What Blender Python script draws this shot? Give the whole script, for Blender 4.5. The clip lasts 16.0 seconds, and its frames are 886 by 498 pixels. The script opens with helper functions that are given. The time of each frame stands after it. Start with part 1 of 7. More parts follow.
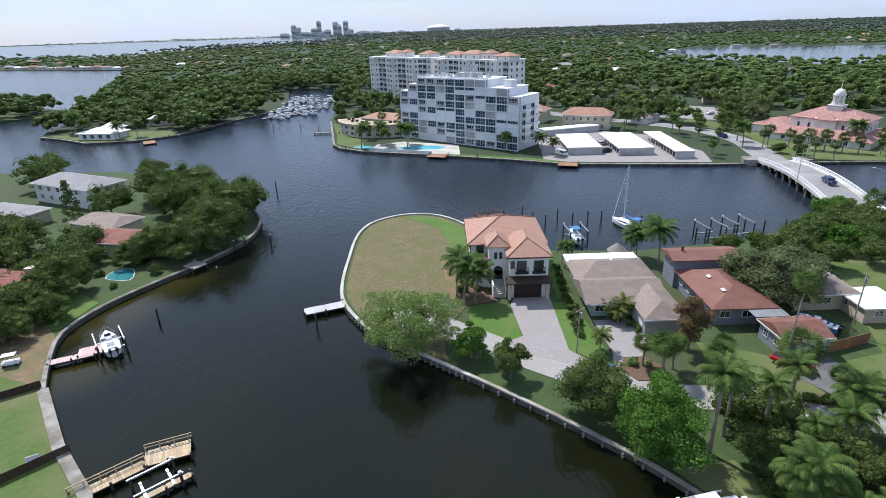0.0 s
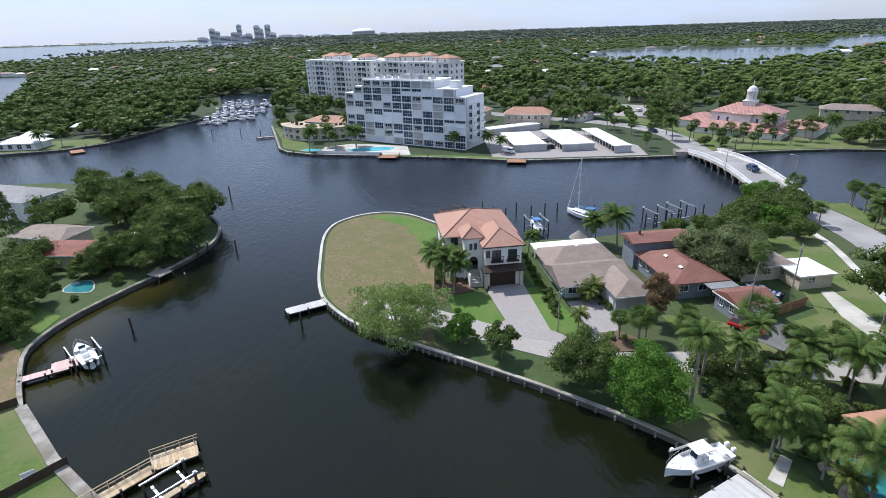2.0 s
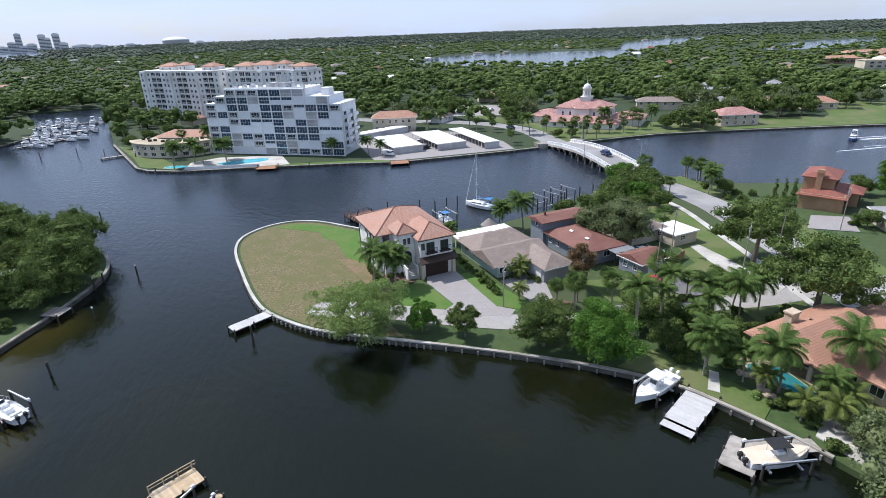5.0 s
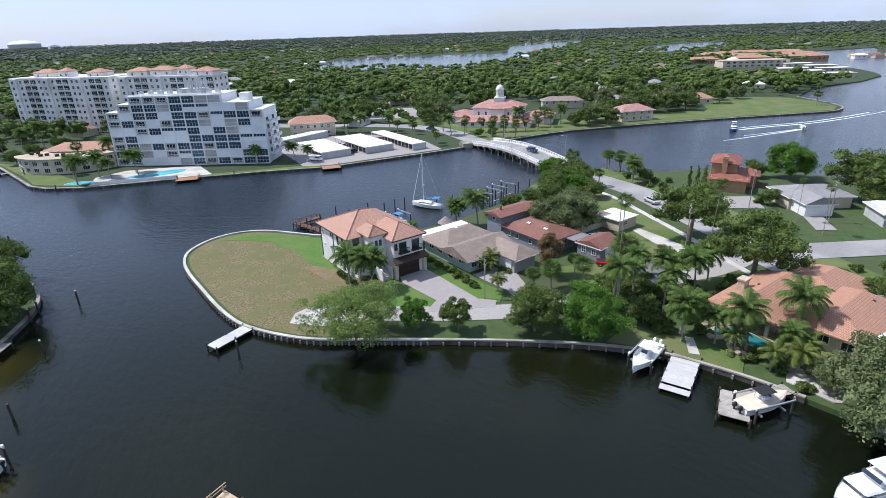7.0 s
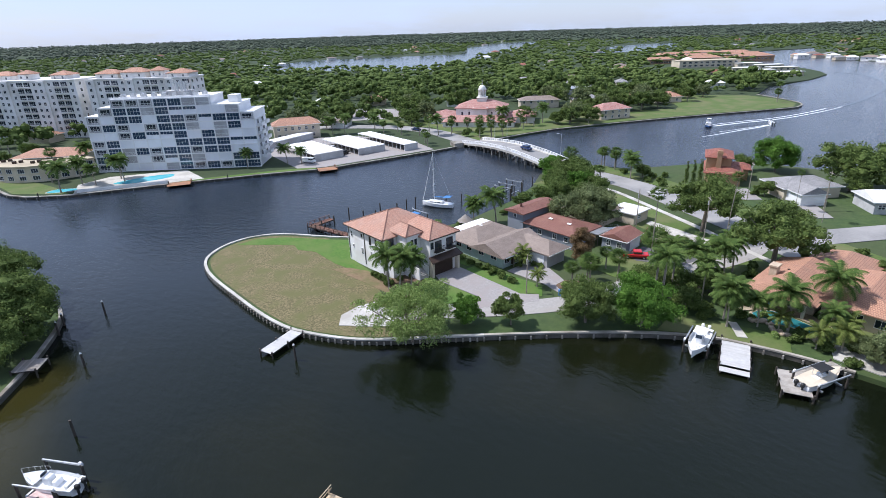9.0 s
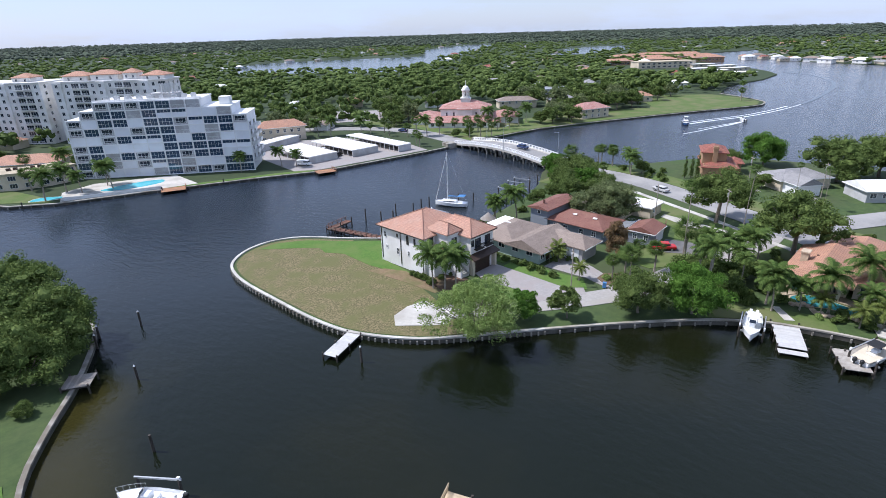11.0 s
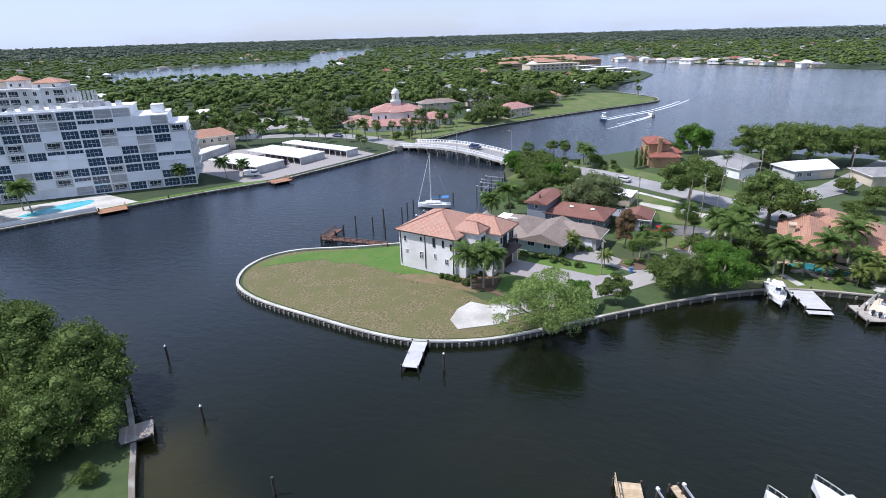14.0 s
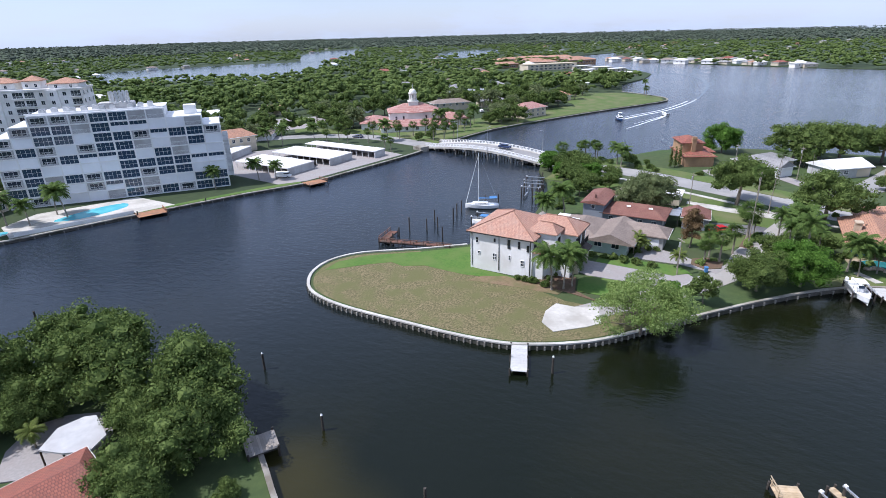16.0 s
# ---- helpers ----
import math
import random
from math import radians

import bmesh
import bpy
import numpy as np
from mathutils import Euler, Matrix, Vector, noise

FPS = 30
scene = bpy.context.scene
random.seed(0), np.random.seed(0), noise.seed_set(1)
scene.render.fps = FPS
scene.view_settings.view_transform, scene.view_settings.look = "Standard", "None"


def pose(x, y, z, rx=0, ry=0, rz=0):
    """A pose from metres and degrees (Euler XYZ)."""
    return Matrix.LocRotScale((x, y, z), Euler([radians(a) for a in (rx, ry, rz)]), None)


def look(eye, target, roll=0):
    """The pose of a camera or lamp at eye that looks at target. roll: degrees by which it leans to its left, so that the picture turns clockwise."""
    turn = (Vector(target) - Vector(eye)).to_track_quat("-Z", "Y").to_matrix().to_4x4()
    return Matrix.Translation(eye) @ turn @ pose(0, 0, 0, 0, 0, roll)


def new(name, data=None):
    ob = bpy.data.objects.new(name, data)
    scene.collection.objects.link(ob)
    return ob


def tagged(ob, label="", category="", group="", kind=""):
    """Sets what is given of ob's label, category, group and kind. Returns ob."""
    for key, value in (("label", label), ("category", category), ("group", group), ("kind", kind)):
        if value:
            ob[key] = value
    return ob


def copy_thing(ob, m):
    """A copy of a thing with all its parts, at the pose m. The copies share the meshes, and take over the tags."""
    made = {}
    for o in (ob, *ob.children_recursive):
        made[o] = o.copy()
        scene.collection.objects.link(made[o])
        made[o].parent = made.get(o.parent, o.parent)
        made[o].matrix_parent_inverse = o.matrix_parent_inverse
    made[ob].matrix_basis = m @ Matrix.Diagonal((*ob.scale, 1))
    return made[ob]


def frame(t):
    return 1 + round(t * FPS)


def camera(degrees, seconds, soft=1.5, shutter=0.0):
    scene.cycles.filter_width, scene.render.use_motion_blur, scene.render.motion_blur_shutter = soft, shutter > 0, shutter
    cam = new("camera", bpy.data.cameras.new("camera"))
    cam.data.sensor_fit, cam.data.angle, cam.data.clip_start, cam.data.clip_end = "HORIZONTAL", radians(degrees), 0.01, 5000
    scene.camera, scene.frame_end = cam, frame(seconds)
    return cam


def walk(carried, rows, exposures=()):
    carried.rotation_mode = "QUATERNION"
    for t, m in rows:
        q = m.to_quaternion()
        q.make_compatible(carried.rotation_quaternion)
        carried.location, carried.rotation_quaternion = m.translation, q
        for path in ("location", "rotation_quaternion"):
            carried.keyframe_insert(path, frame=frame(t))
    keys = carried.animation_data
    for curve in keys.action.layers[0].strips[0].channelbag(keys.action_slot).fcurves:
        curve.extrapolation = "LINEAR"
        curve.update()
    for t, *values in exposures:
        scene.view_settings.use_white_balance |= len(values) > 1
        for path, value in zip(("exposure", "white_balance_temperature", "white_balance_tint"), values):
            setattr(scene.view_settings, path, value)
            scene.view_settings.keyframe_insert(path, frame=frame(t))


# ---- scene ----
cam = camera(78.9, 16.0, soft=0.75)
PATH = [
    (0, (1.67, -2.87, 44.26), (1.577, 15.610, 36.602), -1.91),
    (0.5, (0.41, -3.33, 43.99), (0.587, 15.134, 36.301), -1.87),
    (1, (-1.61, -4.27, 44.00), (-0.713, 14.183, 36.333), -1.85),
    (1.5, (-3.80, -5.21, 44.08), (-2.259, 13.218, 36.468), -1.84),
    (2, (-5.84, -5.88, 44.04), (-3.531, 12.467, 36.420), -1.85),
    (2.5, (-8.08, -6.36, 44.01), (-4.957, 11.873, 36.421), -1.87),
    (3, (-10.83, -6.71, 44.15), (-6.809, 11.342, 36.545), -1.92),
    (3.5, (-13.79, -6.92, 44.31), (-8.861, 10.916, 36.737), -1.99),
    (4, (-16.48, -7.14, 44.29), (-10.666, 10.432, 36.716), -2.08),
    (4.2, (-17.45, -7.23, 44.22), (-11.313, 10.233, 36.647), -2.10),
    (6.5, (-31.61, -3.03, 44.42), (-21.332, 12.366, 36.851), -1.85),
    (7, (-34.53, -1.48, 44.44), (-23.706, 13.538, 36.868), -1.87),
    (7.5, (-37.56, 0.30, 44.50), (-26.187, 14.899, 36.919), -1.90),
    (8, (-40.60, 2.31, 44.55), (-28.730, 16.509, 36.975), -1.87),
    (8.5, (-43.61, 4.57, 44.59), (-31.553, 18.618, 37.011), -1.83),
    (8.7, (-44.80, 5.52, 44.59), (-32.760, 19.580, 37.008), -1.81),
    (10.8, (-56.86, 16.33, 44.28), (-43.836, 29.514, 36.764), -1.70),
    (11, (-58.13, 17.58, 44.26), (-44.891, 30.541, 36.719), -1.68),
    (11.5, (-61.17, 20.79, 44.22), (-47.449, 33.242, 36.687), -1.61),
    (12, (-63.81, 24.07, 44.18), (-49.592, 35.951, 36.663), -1.58),
    (12.5, (-66.26, 27.57, 44.11), (-51.546, 38.838, 36.586), -1.60),
    (13, (-68.67, 31.32, 43.98), (-53.529, 42.017, 36.478), -1.63),
    (13.5, (-71.00, 35.17, 43.82), (-55.430, 45.256, 36.334), -1.64),
    (14, (-73.08, 39.02, 43.68), (-57.306, 48.779, 36.192), -1.61),
    (14.5, (-75.04, 42.84, 43.64), (-59.158, 52.420, 36.150), -1.58),
    (15, (-77.02, 46.60, 43.70), (-61.056, 56.045, 36.218), -1.56),
    (15.5, (-78.89, 50.35, 43.80), (-62.852, 59.675, 36.319), -1.56),
    (16, (-80.42, 54.22, 43.88), (-64.359, 63.489, 36.386), -1.51),
]
walk(cam, [(t, look(eye, target, roll)) for t, eye, target, roll in PATH], [(0, 0.25, 6050, 13), (16, 0.33, 5900, 17)])

# world, sun and sky
world = bpy.data.worlds.new("world")
scene.world = world
world.use_nodes = True
wn, wl = world.node_tree.nodes, world.node_tree.links
wn.clear()
SUN_AZ, SUN_EL = -38.0, 56.0   # degrees from +y towards +x, and above the horizon
sky = wn.new("ShaderNodeTexSky")
sky.sky_type, sky.sun_disc = "NISHITA", False
sky.sun_elevation, sky.sun_rotation = radians(SUN_EL), radians(SUN_AZ)
sky.air_density, sky.dust_density, sky.ozone_density = 1.0, 0.6, 1.5
wtc = wn.new("ShaderNodeTexCoord")
wmap = wn.new("ShaderNodeMapping")
wmap.inputs["Scale"].default_value = (2.2, 2.2, 11.0)
wno = wn.new("ShaderNodeTexNoise")
wno.inputs["Scale"].default_value, wno.inputs["Detail"].default_value, wno.inputs["Roughness"].default_value = 1.6, 7.0, 0.6
wra = wn.new("ShaderNodeValToRGB")
wra.color_ramp.elements[0].position, wra.color_ramp.elements[1].position = 0.42, 0.7
wra.color_ramp.elements[0].color, wra.color_ramp.elements[1].color = (0.5, 0.5, 0.5, 1), (0.9, 0.85, 0.85, 1)
wmix = wn.new("ShaderNodeMixRGB")
wmix.inputs["Color2"].default_value = (5.7, 6.8, 8.9, 1)
wbg = wn.new("ShaderNodeBackground")
wbg.inputs["Strength"].default_value = 0.1
wout = wn.new("ShaderNodeOutputWorld")
wl.new(wtc.outputs["Generated"], wmap.inputs["Vector"])
wl.new(wmap.outputs["Vector"], wno.inputs["Vector"])
wl.new(wno.outputs["Fac"], wra.inputs["Fac"])
wl.new(wra.outputs["Color"], wmix.inputs["Fac"])
wl.new(sky.outputs["Color"], wmix.inputs["Color1"])
wl.new(wmix.outputs["Color"], wbg.inputs["Color"])
wl.new(wbg.outputs["Background"], wout.inputs["Surface"])
sun = new("sun", bpy.data.lights.new("sun", "SUN"))
sun.data.energy, sun.data.angle, sun.data.color = 4.4, radians(0.6), (1.0, 0.96, 0.89)
SUN_FROM = Vector((math.sin(radians(SUN_AZ)) * math.cos(radians(SUN_EL)), math.cos(radians(SUN_AZ)) * math.cos(radians(SUN_EL)), math.sin(radians(SUN_EL))))
sun.matrix_world = look(SUN_FROM * 300, (0, 0, 0))


# materials
def node_mat(name):
    m = bpy.data.materials.new(name)
    m.use_nodes = True
    nt = m.node_tree
    return m, nt, nt.nodes["Principled BSDF"]


def surface(name, c1, c2, scale=1.0, rough=0.8, bump=0.2, metal=0.0, c3=None, big=0.06, spread=0.22, island=0.0, rand=0.0, spec=0.4):
    """Two colours mixed by fine noise, a third by broad patches; scale is in cycles per metre."""
    m, nt, b = node_mat(name)
    n, l = nt.nodes, nt.links
    geo = n.new("ShaderNodeNewGeometry")
    fine = n.new("ShaderNodeTexNoise")
    fine.inputs["Scale"].default_value, fine.inputs["Detail"].default_value, fine.inputs["Roughness"].default_value = scale, 6, 0.65
    l.new(geo.outputs["Position"], fine.inputs["Vector"])
    r1 = n.new("ShaderNodeValToRGB")
    r1.color_ramp.elements[0].position, r1.color_ramp.elements[1].position = 0.5 - spread, 0.5 + spread
    r1.color_ramp.elements[0].color, r1.color_ramp.elements[1].color = (*c1, 1), (*c2, 1)
    l.new(fine.outputs["Fac"], r1.inputs["Fac"])
    out = r1.outputs["Color"]
    if c3:
        broad = n.new("ShaderNodeTexNoise")
        broad.inputs["Scale"].default_value, broad.inputs["Detail"].default_value = big, 5
        l.new(geo.outputs["Position"], broad.inputs["Vector"])
        r2 = n.new("ShaderNodeValToRGB")
        r2.color_ramp.elements[0].position, r2.color_ramp.elements[1].position = 0.42, 0.64
        l.new(broad.outputs["Fac"], r2.inputs["Fac"])
        mx = n.new("ShaderNodeMixRGB")
        mx.inputs["Color2"].default_value = (*c3, 1)
        l.new(r2.outputs["Color"], mx.inputs["Fac"])
        l.new(out, mx.inputs["Color1"])
        out = mx.outputs["Color"]
    if island or rand:
        src = geo.outputs["Random Per Island"]
        if rand:
            src = n.new("ShaderNodeObjectInfo").outputs["Random"]
        mr = n.new("ShaderNodeMapRange")
        k = max(island, rand)
        mr.inputs["To Min"].default_value, mr.inputs["To Max"].default_value = 1 - k, 1 + k
        l.new(src, mr.inputs["Value"])
        hsv = n.new("ShaderNodeHueSaturation")
        l.new(mr.outputs["Result"], hsv.inputs["Value"])
        l.new(out, hsv.inputs["Color"])
        out = hsv.outputs["Color"]
    l.new(out, b.inputs["Base Color"])
    b.inputs["Roughness"].default_value, b.inputs["Metallic"].default_value = rough, metal
    b.inputs["Specular IOR Level"].default_value = spec
    if bump:
        bp = n.new("ShaderNodeBump")
        bp.inputs["Strength"].default_value, bp.inputs["Distance"].default_value = bump, 0.04
        l.new(fine.outputs["Fac"], bp.inputs["Height"])
        l.new(bp.outputs["Normal"], b.inputs["Normal"])
    return m


def roofing(name, c1, c2, joint, tile_w, tile_h, rough=0.75, stain=(0.1, 0.08, 0.07), depth=0.05):
    """Courses of tiles or shingles laid along the roof's own slope, with stains."""
    m, nt, b = node_mat(name)
    n, l = nt.nodes, nt.links
    uv = n.new("ShaderNodeUVMap")
    uv.uv_map = "slope"
    br = n.new("ShaderNodeTexBrick")
    br.inputs["Color1"].default_value, br.inputs["Color2"].default_value, br.inputs["Mortar"].default_value = (*c1, 1), (*c2, 1), (*joint, 1)
    br.inputs["Scale"].default_value, br.inputs["Brick Width"].default_value, br.inputs["Row Height"].default_value = 1.0, tile_w, tile_h
    br.inputs["Mortar Size"].default_value, br.inputs["Mortar Smooth"].default_value, br.inputs["Bias"].default_value = tile_h * 0.12, 0.6, 0.0
    l.new(uv.outputs["UV"], br.inputs["Vector"])
    geo = n.new("ShaderNodeNewGeometry")
    no = n.new("ShaderNodeTexNoise")
    no.inputs["Scale"].default_value, no.inputs["Detail"].default_value = 0.45, 6
    l.new(geo.outputs["Position"], no.inputs["Vector"])
    ra = n.new("ShaderNodeValToRGB")
    ra.color_ramp.elements[0].position, ra.color_ramp.elements[1].position = 0.45, 0.8
    ra.color_ramp.elements[1].color = (0.6, 0.6, 0.6, 1)
    l.new(no.outputs["Fac"], ra.inputs["Fac"])
    mx = n.new("ShaderNodeMixRGB")
    mx.inputs["Color2"].default_value = (*stain, 1)
    l.new(ra.outputs["Color"], mx.inputs["Fac"])
    l.new(br.outputs["Color"], mx.inputs["Color1"])
    l.new(mx.outputs["Color"], b.inputs["Base Color"])
    b.inputs["Roughness"].default_value = rough
    bp = n.new("ShaderNodeBump")
    bp.invert = True
    bp.inputs["Strength"].default_value, bp.inputs["Distance"].default_value = 0.8, depth
    l.new(br.outputs["Fac"], bp.inputs["Height"])
    l.new(bp.outputs["Normal"], b.inputs["Normal"])
    return m


def leafy(name, c1, c2, scale=0.6, through_light=0.25):
    """Leaves: each one its own shade of the colour, part of the light shining through."""
    m, nt, b = node_mat(name)
    n, l = nt.nodes, nt.links
    geo = n.new("ShaderNodeNewGeometry")
    no = n.new("ShaderNodeTexNoise")
    no.inputs["Scale"].default_value, no.inputs["Detail"].default_value = scale, 3
    l.new(geo.outputs["Position"], no.inputs["Vector"])
    add = n.new("ShaderNodeMath")
    add.operation = "MULTIPLY_ADD"
    add.inputs[1].default_value, add.inputs[2].default_value = 0.55, -0.02
    l.new(geo.outputs["Random Per Island"], add.inputs[0])
    ad2 = n.new("ShaderNodeMath")
    ad2.operation = "MULTIPLY_ADD"
    ad2.inputs[1].default_value = 0.5
    l.new(no.outputs["Fac"], ad2.inputs[0])
    l.new(add.outputs["Value"], ad2.inputs[2])
    ra = n.new("ShaderNodeValToRGB")
    ra.color_ramp.elements[0].position, ra.color_ramp.elements[1].position = 0.15, 0.85
    ra.color_ramp.elements[0].color, ra.color_ramp.elements[1].color = (*c1, 1), (*c2, 1)
    l.new(ad2.outputs["Value"], ra.inputs["Fac"])
    l.new(ra.outputs["Color"], b.inputs["Base Color"])
    b.inputs["Roughness"].default_value = 0.7
    b.inputs["Specular IOR Level"].default_value = 0.08
    if through_light:
        tr = n.new("ShaderNodeBsdfTranslucent")
        l.new(ra.outputs["Color"], tr.inputs["Color"])
        mix = n.new("ShaderNodeMixShader")
        mix.inputs["Fac"].default_value = through_light
        l.new(b.outputs["BSDF"], mix.inputs[1])
        l.new(tr.outputs["BSDF"], mix.inputs[2])
        l.new(mix.outputs["Shader"], n["Material Output"].inputs["Surface"])
    return m


def water_mat(name, deep, shallow, rough, strength, patch=0.02, ruffled=0.0, shallows=()):
    m, nt, b = node_mat(name)
    n, l = nt.nodes, nt.links
    geo = n.new("ShaderNodeNewGeometry")
    big = n.new("ShaderNodeTexNoise")
    big.inputs["Scale"].default_value, big.inputs["Detail"].default_value = patch, 4
    l.new(geo.outputs["Position"], big.inputs["Vector"])
    ra = n.new("ShaderNodeValToRGB")
    ra.color_ramp.elements[0].position, ra.color_ramp.elements[1].position = 0.45, 0.75
    ra.color_ramp.elements[0].color, ra.color_ramp.elements[1].color = (*deep, 1), (*shallow, 1)
    l.new(big.outputs["Fac"], ra.inputs["Fac"])
    colour = ra.outputs["Color"]
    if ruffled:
        # the open reach and the bay are rougher with wind than the sheltered canal, and painted bluer for reflected sky
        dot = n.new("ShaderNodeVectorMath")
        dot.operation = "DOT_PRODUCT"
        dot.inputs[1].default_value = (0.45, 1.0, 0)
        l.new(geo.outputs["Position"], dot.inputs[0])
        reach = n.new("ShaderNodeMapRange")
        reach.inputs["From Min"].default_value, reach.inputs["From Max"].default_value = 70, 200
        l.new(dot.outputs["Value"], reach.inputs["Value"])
        # bluer base over the reach paints in the sky it reflects
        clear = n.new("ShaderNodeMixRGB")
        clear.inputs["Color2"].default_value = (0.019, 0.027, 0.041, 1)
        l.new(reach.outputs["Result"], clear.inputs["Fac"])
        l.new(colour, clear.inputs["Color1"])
        # base paled along x across the bay, painting in bright sky reflection
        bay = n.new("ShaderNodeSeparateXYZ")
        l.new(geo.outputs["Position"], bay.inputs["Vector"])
        bay_sheen = n.new("ShaderNodeMapRange")
        bay_sheen.inputs["From Min"].default_value, bay_sheen.inputs["From Max"].default_value = 110, 420
        l.new(bay.outputs["X"], bay_sheen.inputs["Value"])
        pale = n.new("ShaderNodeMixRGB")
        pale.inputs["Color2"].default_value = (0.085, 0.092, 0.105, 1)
        l.new(bay_sheen.outputs["Result"], pale.inputs["Fac"])
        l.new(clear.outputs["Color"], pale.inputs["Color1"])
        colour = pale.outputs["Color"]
    for cx, cy, reach_m in shallows:
        near = n.new("ShaderNodeVectorMath")
        near.operation = "DISTANCE"
        near.inputs[1].default_value = (cx, cy, 0)
        l.new(geo.outputs["Position"], near.inputs[0])
        fade = n.new("ShaderNodeMapRange")
        fade.interpolation_type = "SMOOTHSTEP"
        fade.inputs["From Min"].default_value, fade.inputs["From Max"].default_value = 1.0, reach_m
        fade.inputs["To Min"].default_value, fade.inputs["To Max"].default_value = 0.55, 0.0
        l.new(near.outputs["Value"], fade.inputs["Value"])
        bed = n.new("ShaderNodeMixRGB")
        bed.inputs["Color2"].default_value = (0.042, 0.036, 0.009, 1)
        l.new(fade.outputs["Result"], bed.inputs["Fac"])
        l.new(colour, bed.inputs["Color1"])
        colour = bed.outputs["Color"]
    l.new(colour, b.inputs["Base Color"])
    b.inputs["IOR"].default_value = 1.33
    b.inputs["Roughness"].default_value = rough
    mp = n.new("ShaderNodeMapping")
    mp.inputs["Rotation"].default_value = (0, 0, 0.6)
    mp.inputs["Scale"].default_value = (1.0, 0.45, 1.0)
    l.new(geo.outputs["Position"], mp.inputs["Vector"])
    w1 = n.new("ShaderNodeTexNoise")
    w1.inputs["Scale"].default_value, w1.inputs["Detail"].default_value, w1.inputs["Roughness"].default_value = 0.9, 5, 0.6
    l.new(mp.outputs["Vector"], w1.inputs["Vector"])
    # gusts: calm and ruffled stretches
    gust = n.new("ShaderNodeMapRange")
    gust.inputs["From Min"].default_value, gust.inputs["From Max"].default_value = 0.35, 0.65
    gust.inputs["To Min"].default_value, gust.inputs["To Max"].default_value = strength * 0.45, strength
    l.new(big.outputs["Fac"], gust.inputs["Value"])
    bp = n.new("ShaderNodeBump")
    bp.inputs["Distance"].default_value = 0.25
    l.new(gust.outputs["Result"], bp.inputs["Strength"])
    if ruffled:
        windy = n.new("ShaderNodeMath")
        windy.operation = "MULTIPLY_ADD"
        windy.inputs[1].default_value, windy.inputs[2].default_value = ruffled, rough
        l.new(reach.outputs["Result"], windy.inputs[0])
        l.new(windy.outputs["Value"], b.inputs["Roughness"])
        chop = n.new("ShaderNodeMath")
        chop.operation = "MULTIPLY_ADD"
        chop.inputs[1].default_value = 0.5
        l.new(reach.outputs["Result"], chop.inputs[0])
        l.new(gust.outputs["Result"], chop.inputs[2])
        l.new(chop.outputs["Value"], bp.inputs["Strength"])
    l.new(w1.outputs["Fac"], bp.inputs["Height"])
    l.new(bp.outputs["Normal"], b.inputs["Normal"])
    return m


M = {}
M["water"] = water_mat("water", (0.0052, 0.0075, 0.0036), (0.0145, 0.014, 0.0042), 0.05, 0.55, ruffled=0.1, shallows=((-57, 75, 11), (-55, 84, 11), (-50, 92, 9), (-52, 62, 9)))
M["lagoon"] = water_mat("lagoon water", (0.02, 0.03, 0.035), (0.03, 0.04, 0.04), 0.15, 0.3)
M["pool"] = water_mat("pool water", (0.08, 0.42, 0.5), (0.16, 0.55, 0.6), 0.05, 0.1, 0.3)
M["pool_green"] = water_mat("green pool water", (0.03, 0.17, 0.18), (0.06, 0.24, 0.24), 0.05, 0.1, 0.3)
M["land"] = surface("rough grass", (0.03, 0.058, 0.016), (0.065, 0.1, 0.028), 0.7, 0.95, 0.4, c3=(0.055, 0.07, 0.028), big=0.04)
# darker than the open grass: shade between the trees is put into this colour
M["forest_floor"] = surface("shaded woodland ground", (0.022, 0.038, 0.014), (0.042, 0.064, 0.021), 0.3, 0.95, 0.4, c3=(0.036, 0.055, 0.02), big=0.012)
M["lawn"] = surface("mown lawn", (0.06, 0.1, 0.02), (0.1, 0.145, 0.034), 1.6, 0.95, 0.5, c3=(0.13, 0.14, 0.055), big=0.12)
M["bright_lawn"] = surface("watered lawn", (0.05, 0.115, 0.016), (0.09, 0.17, 0.026), 2.0, 0.95, 0.5, c3=(0.1, 0.15, 0.034), big=0.2)
M["dry"] = surface("dry grass", (0.068, 0.067, 0.025), (0.215, 0.172, 0.09), 3.4, 0.95, 1.0, c3=(0.115, 0.113, 0.042), big=0.3, spread=0.13)
M["mulch"] = surface("mulch bed", (0.085, 0.055, 0.036), (0.17, 0.105, 0.07), 3.0, 0.95, 0.6, c3=(0.12, 0.09, 0.05), big=0.5)
M["concrete"] = surface("pale concrete", (0.42, 0.4, 0.36), (0.56, 0.54, 0.49), 1.5, 0.9, 0.2, c3=(0.36, 0.34, 0.3), big=0.25)
M["wet_wall"] = surface("dark tide-stained concrete", (0.07, 0.065, 0.055), (0.14, 0.13, 0.11), 1.2, 0.85, 0.3, c3=(0.05, 0.05, 0.035), big=0.5)
M["tan_concrete"] = surface("sun-bleached tan concrete", (0.31, 0.285, 0.24), (0.45, 0.415, 0.355), 1.4, 0.9, 0.3, c3=(0.22, 0.2, 0.16), big=0.35)
M["old_concrete"] = surface("stained concrete", (0.22, 0.21, 0.18), (0.36, 0.34, 0.3), 1.2, 0.9, 0.3, c3=(0.16, 0.14, 0.11), big=0.4)
M["asphalt"] = surface("worn asphalt", (0.2, 0.195, 0.19), (0.27, 0.265, 0.255), 2.0, 0.92, 0.2, c3=(0.31, 0.3, 0.285), big=0.12)
M["lane"] = surface("sun-bleached lane surface", (0.27, 0.255, 0.235), (0.36, 0.345, 0.32), 2.0, 0.92, 0.2, c3=(0.31, 0.29, 0.26), big=0.2)
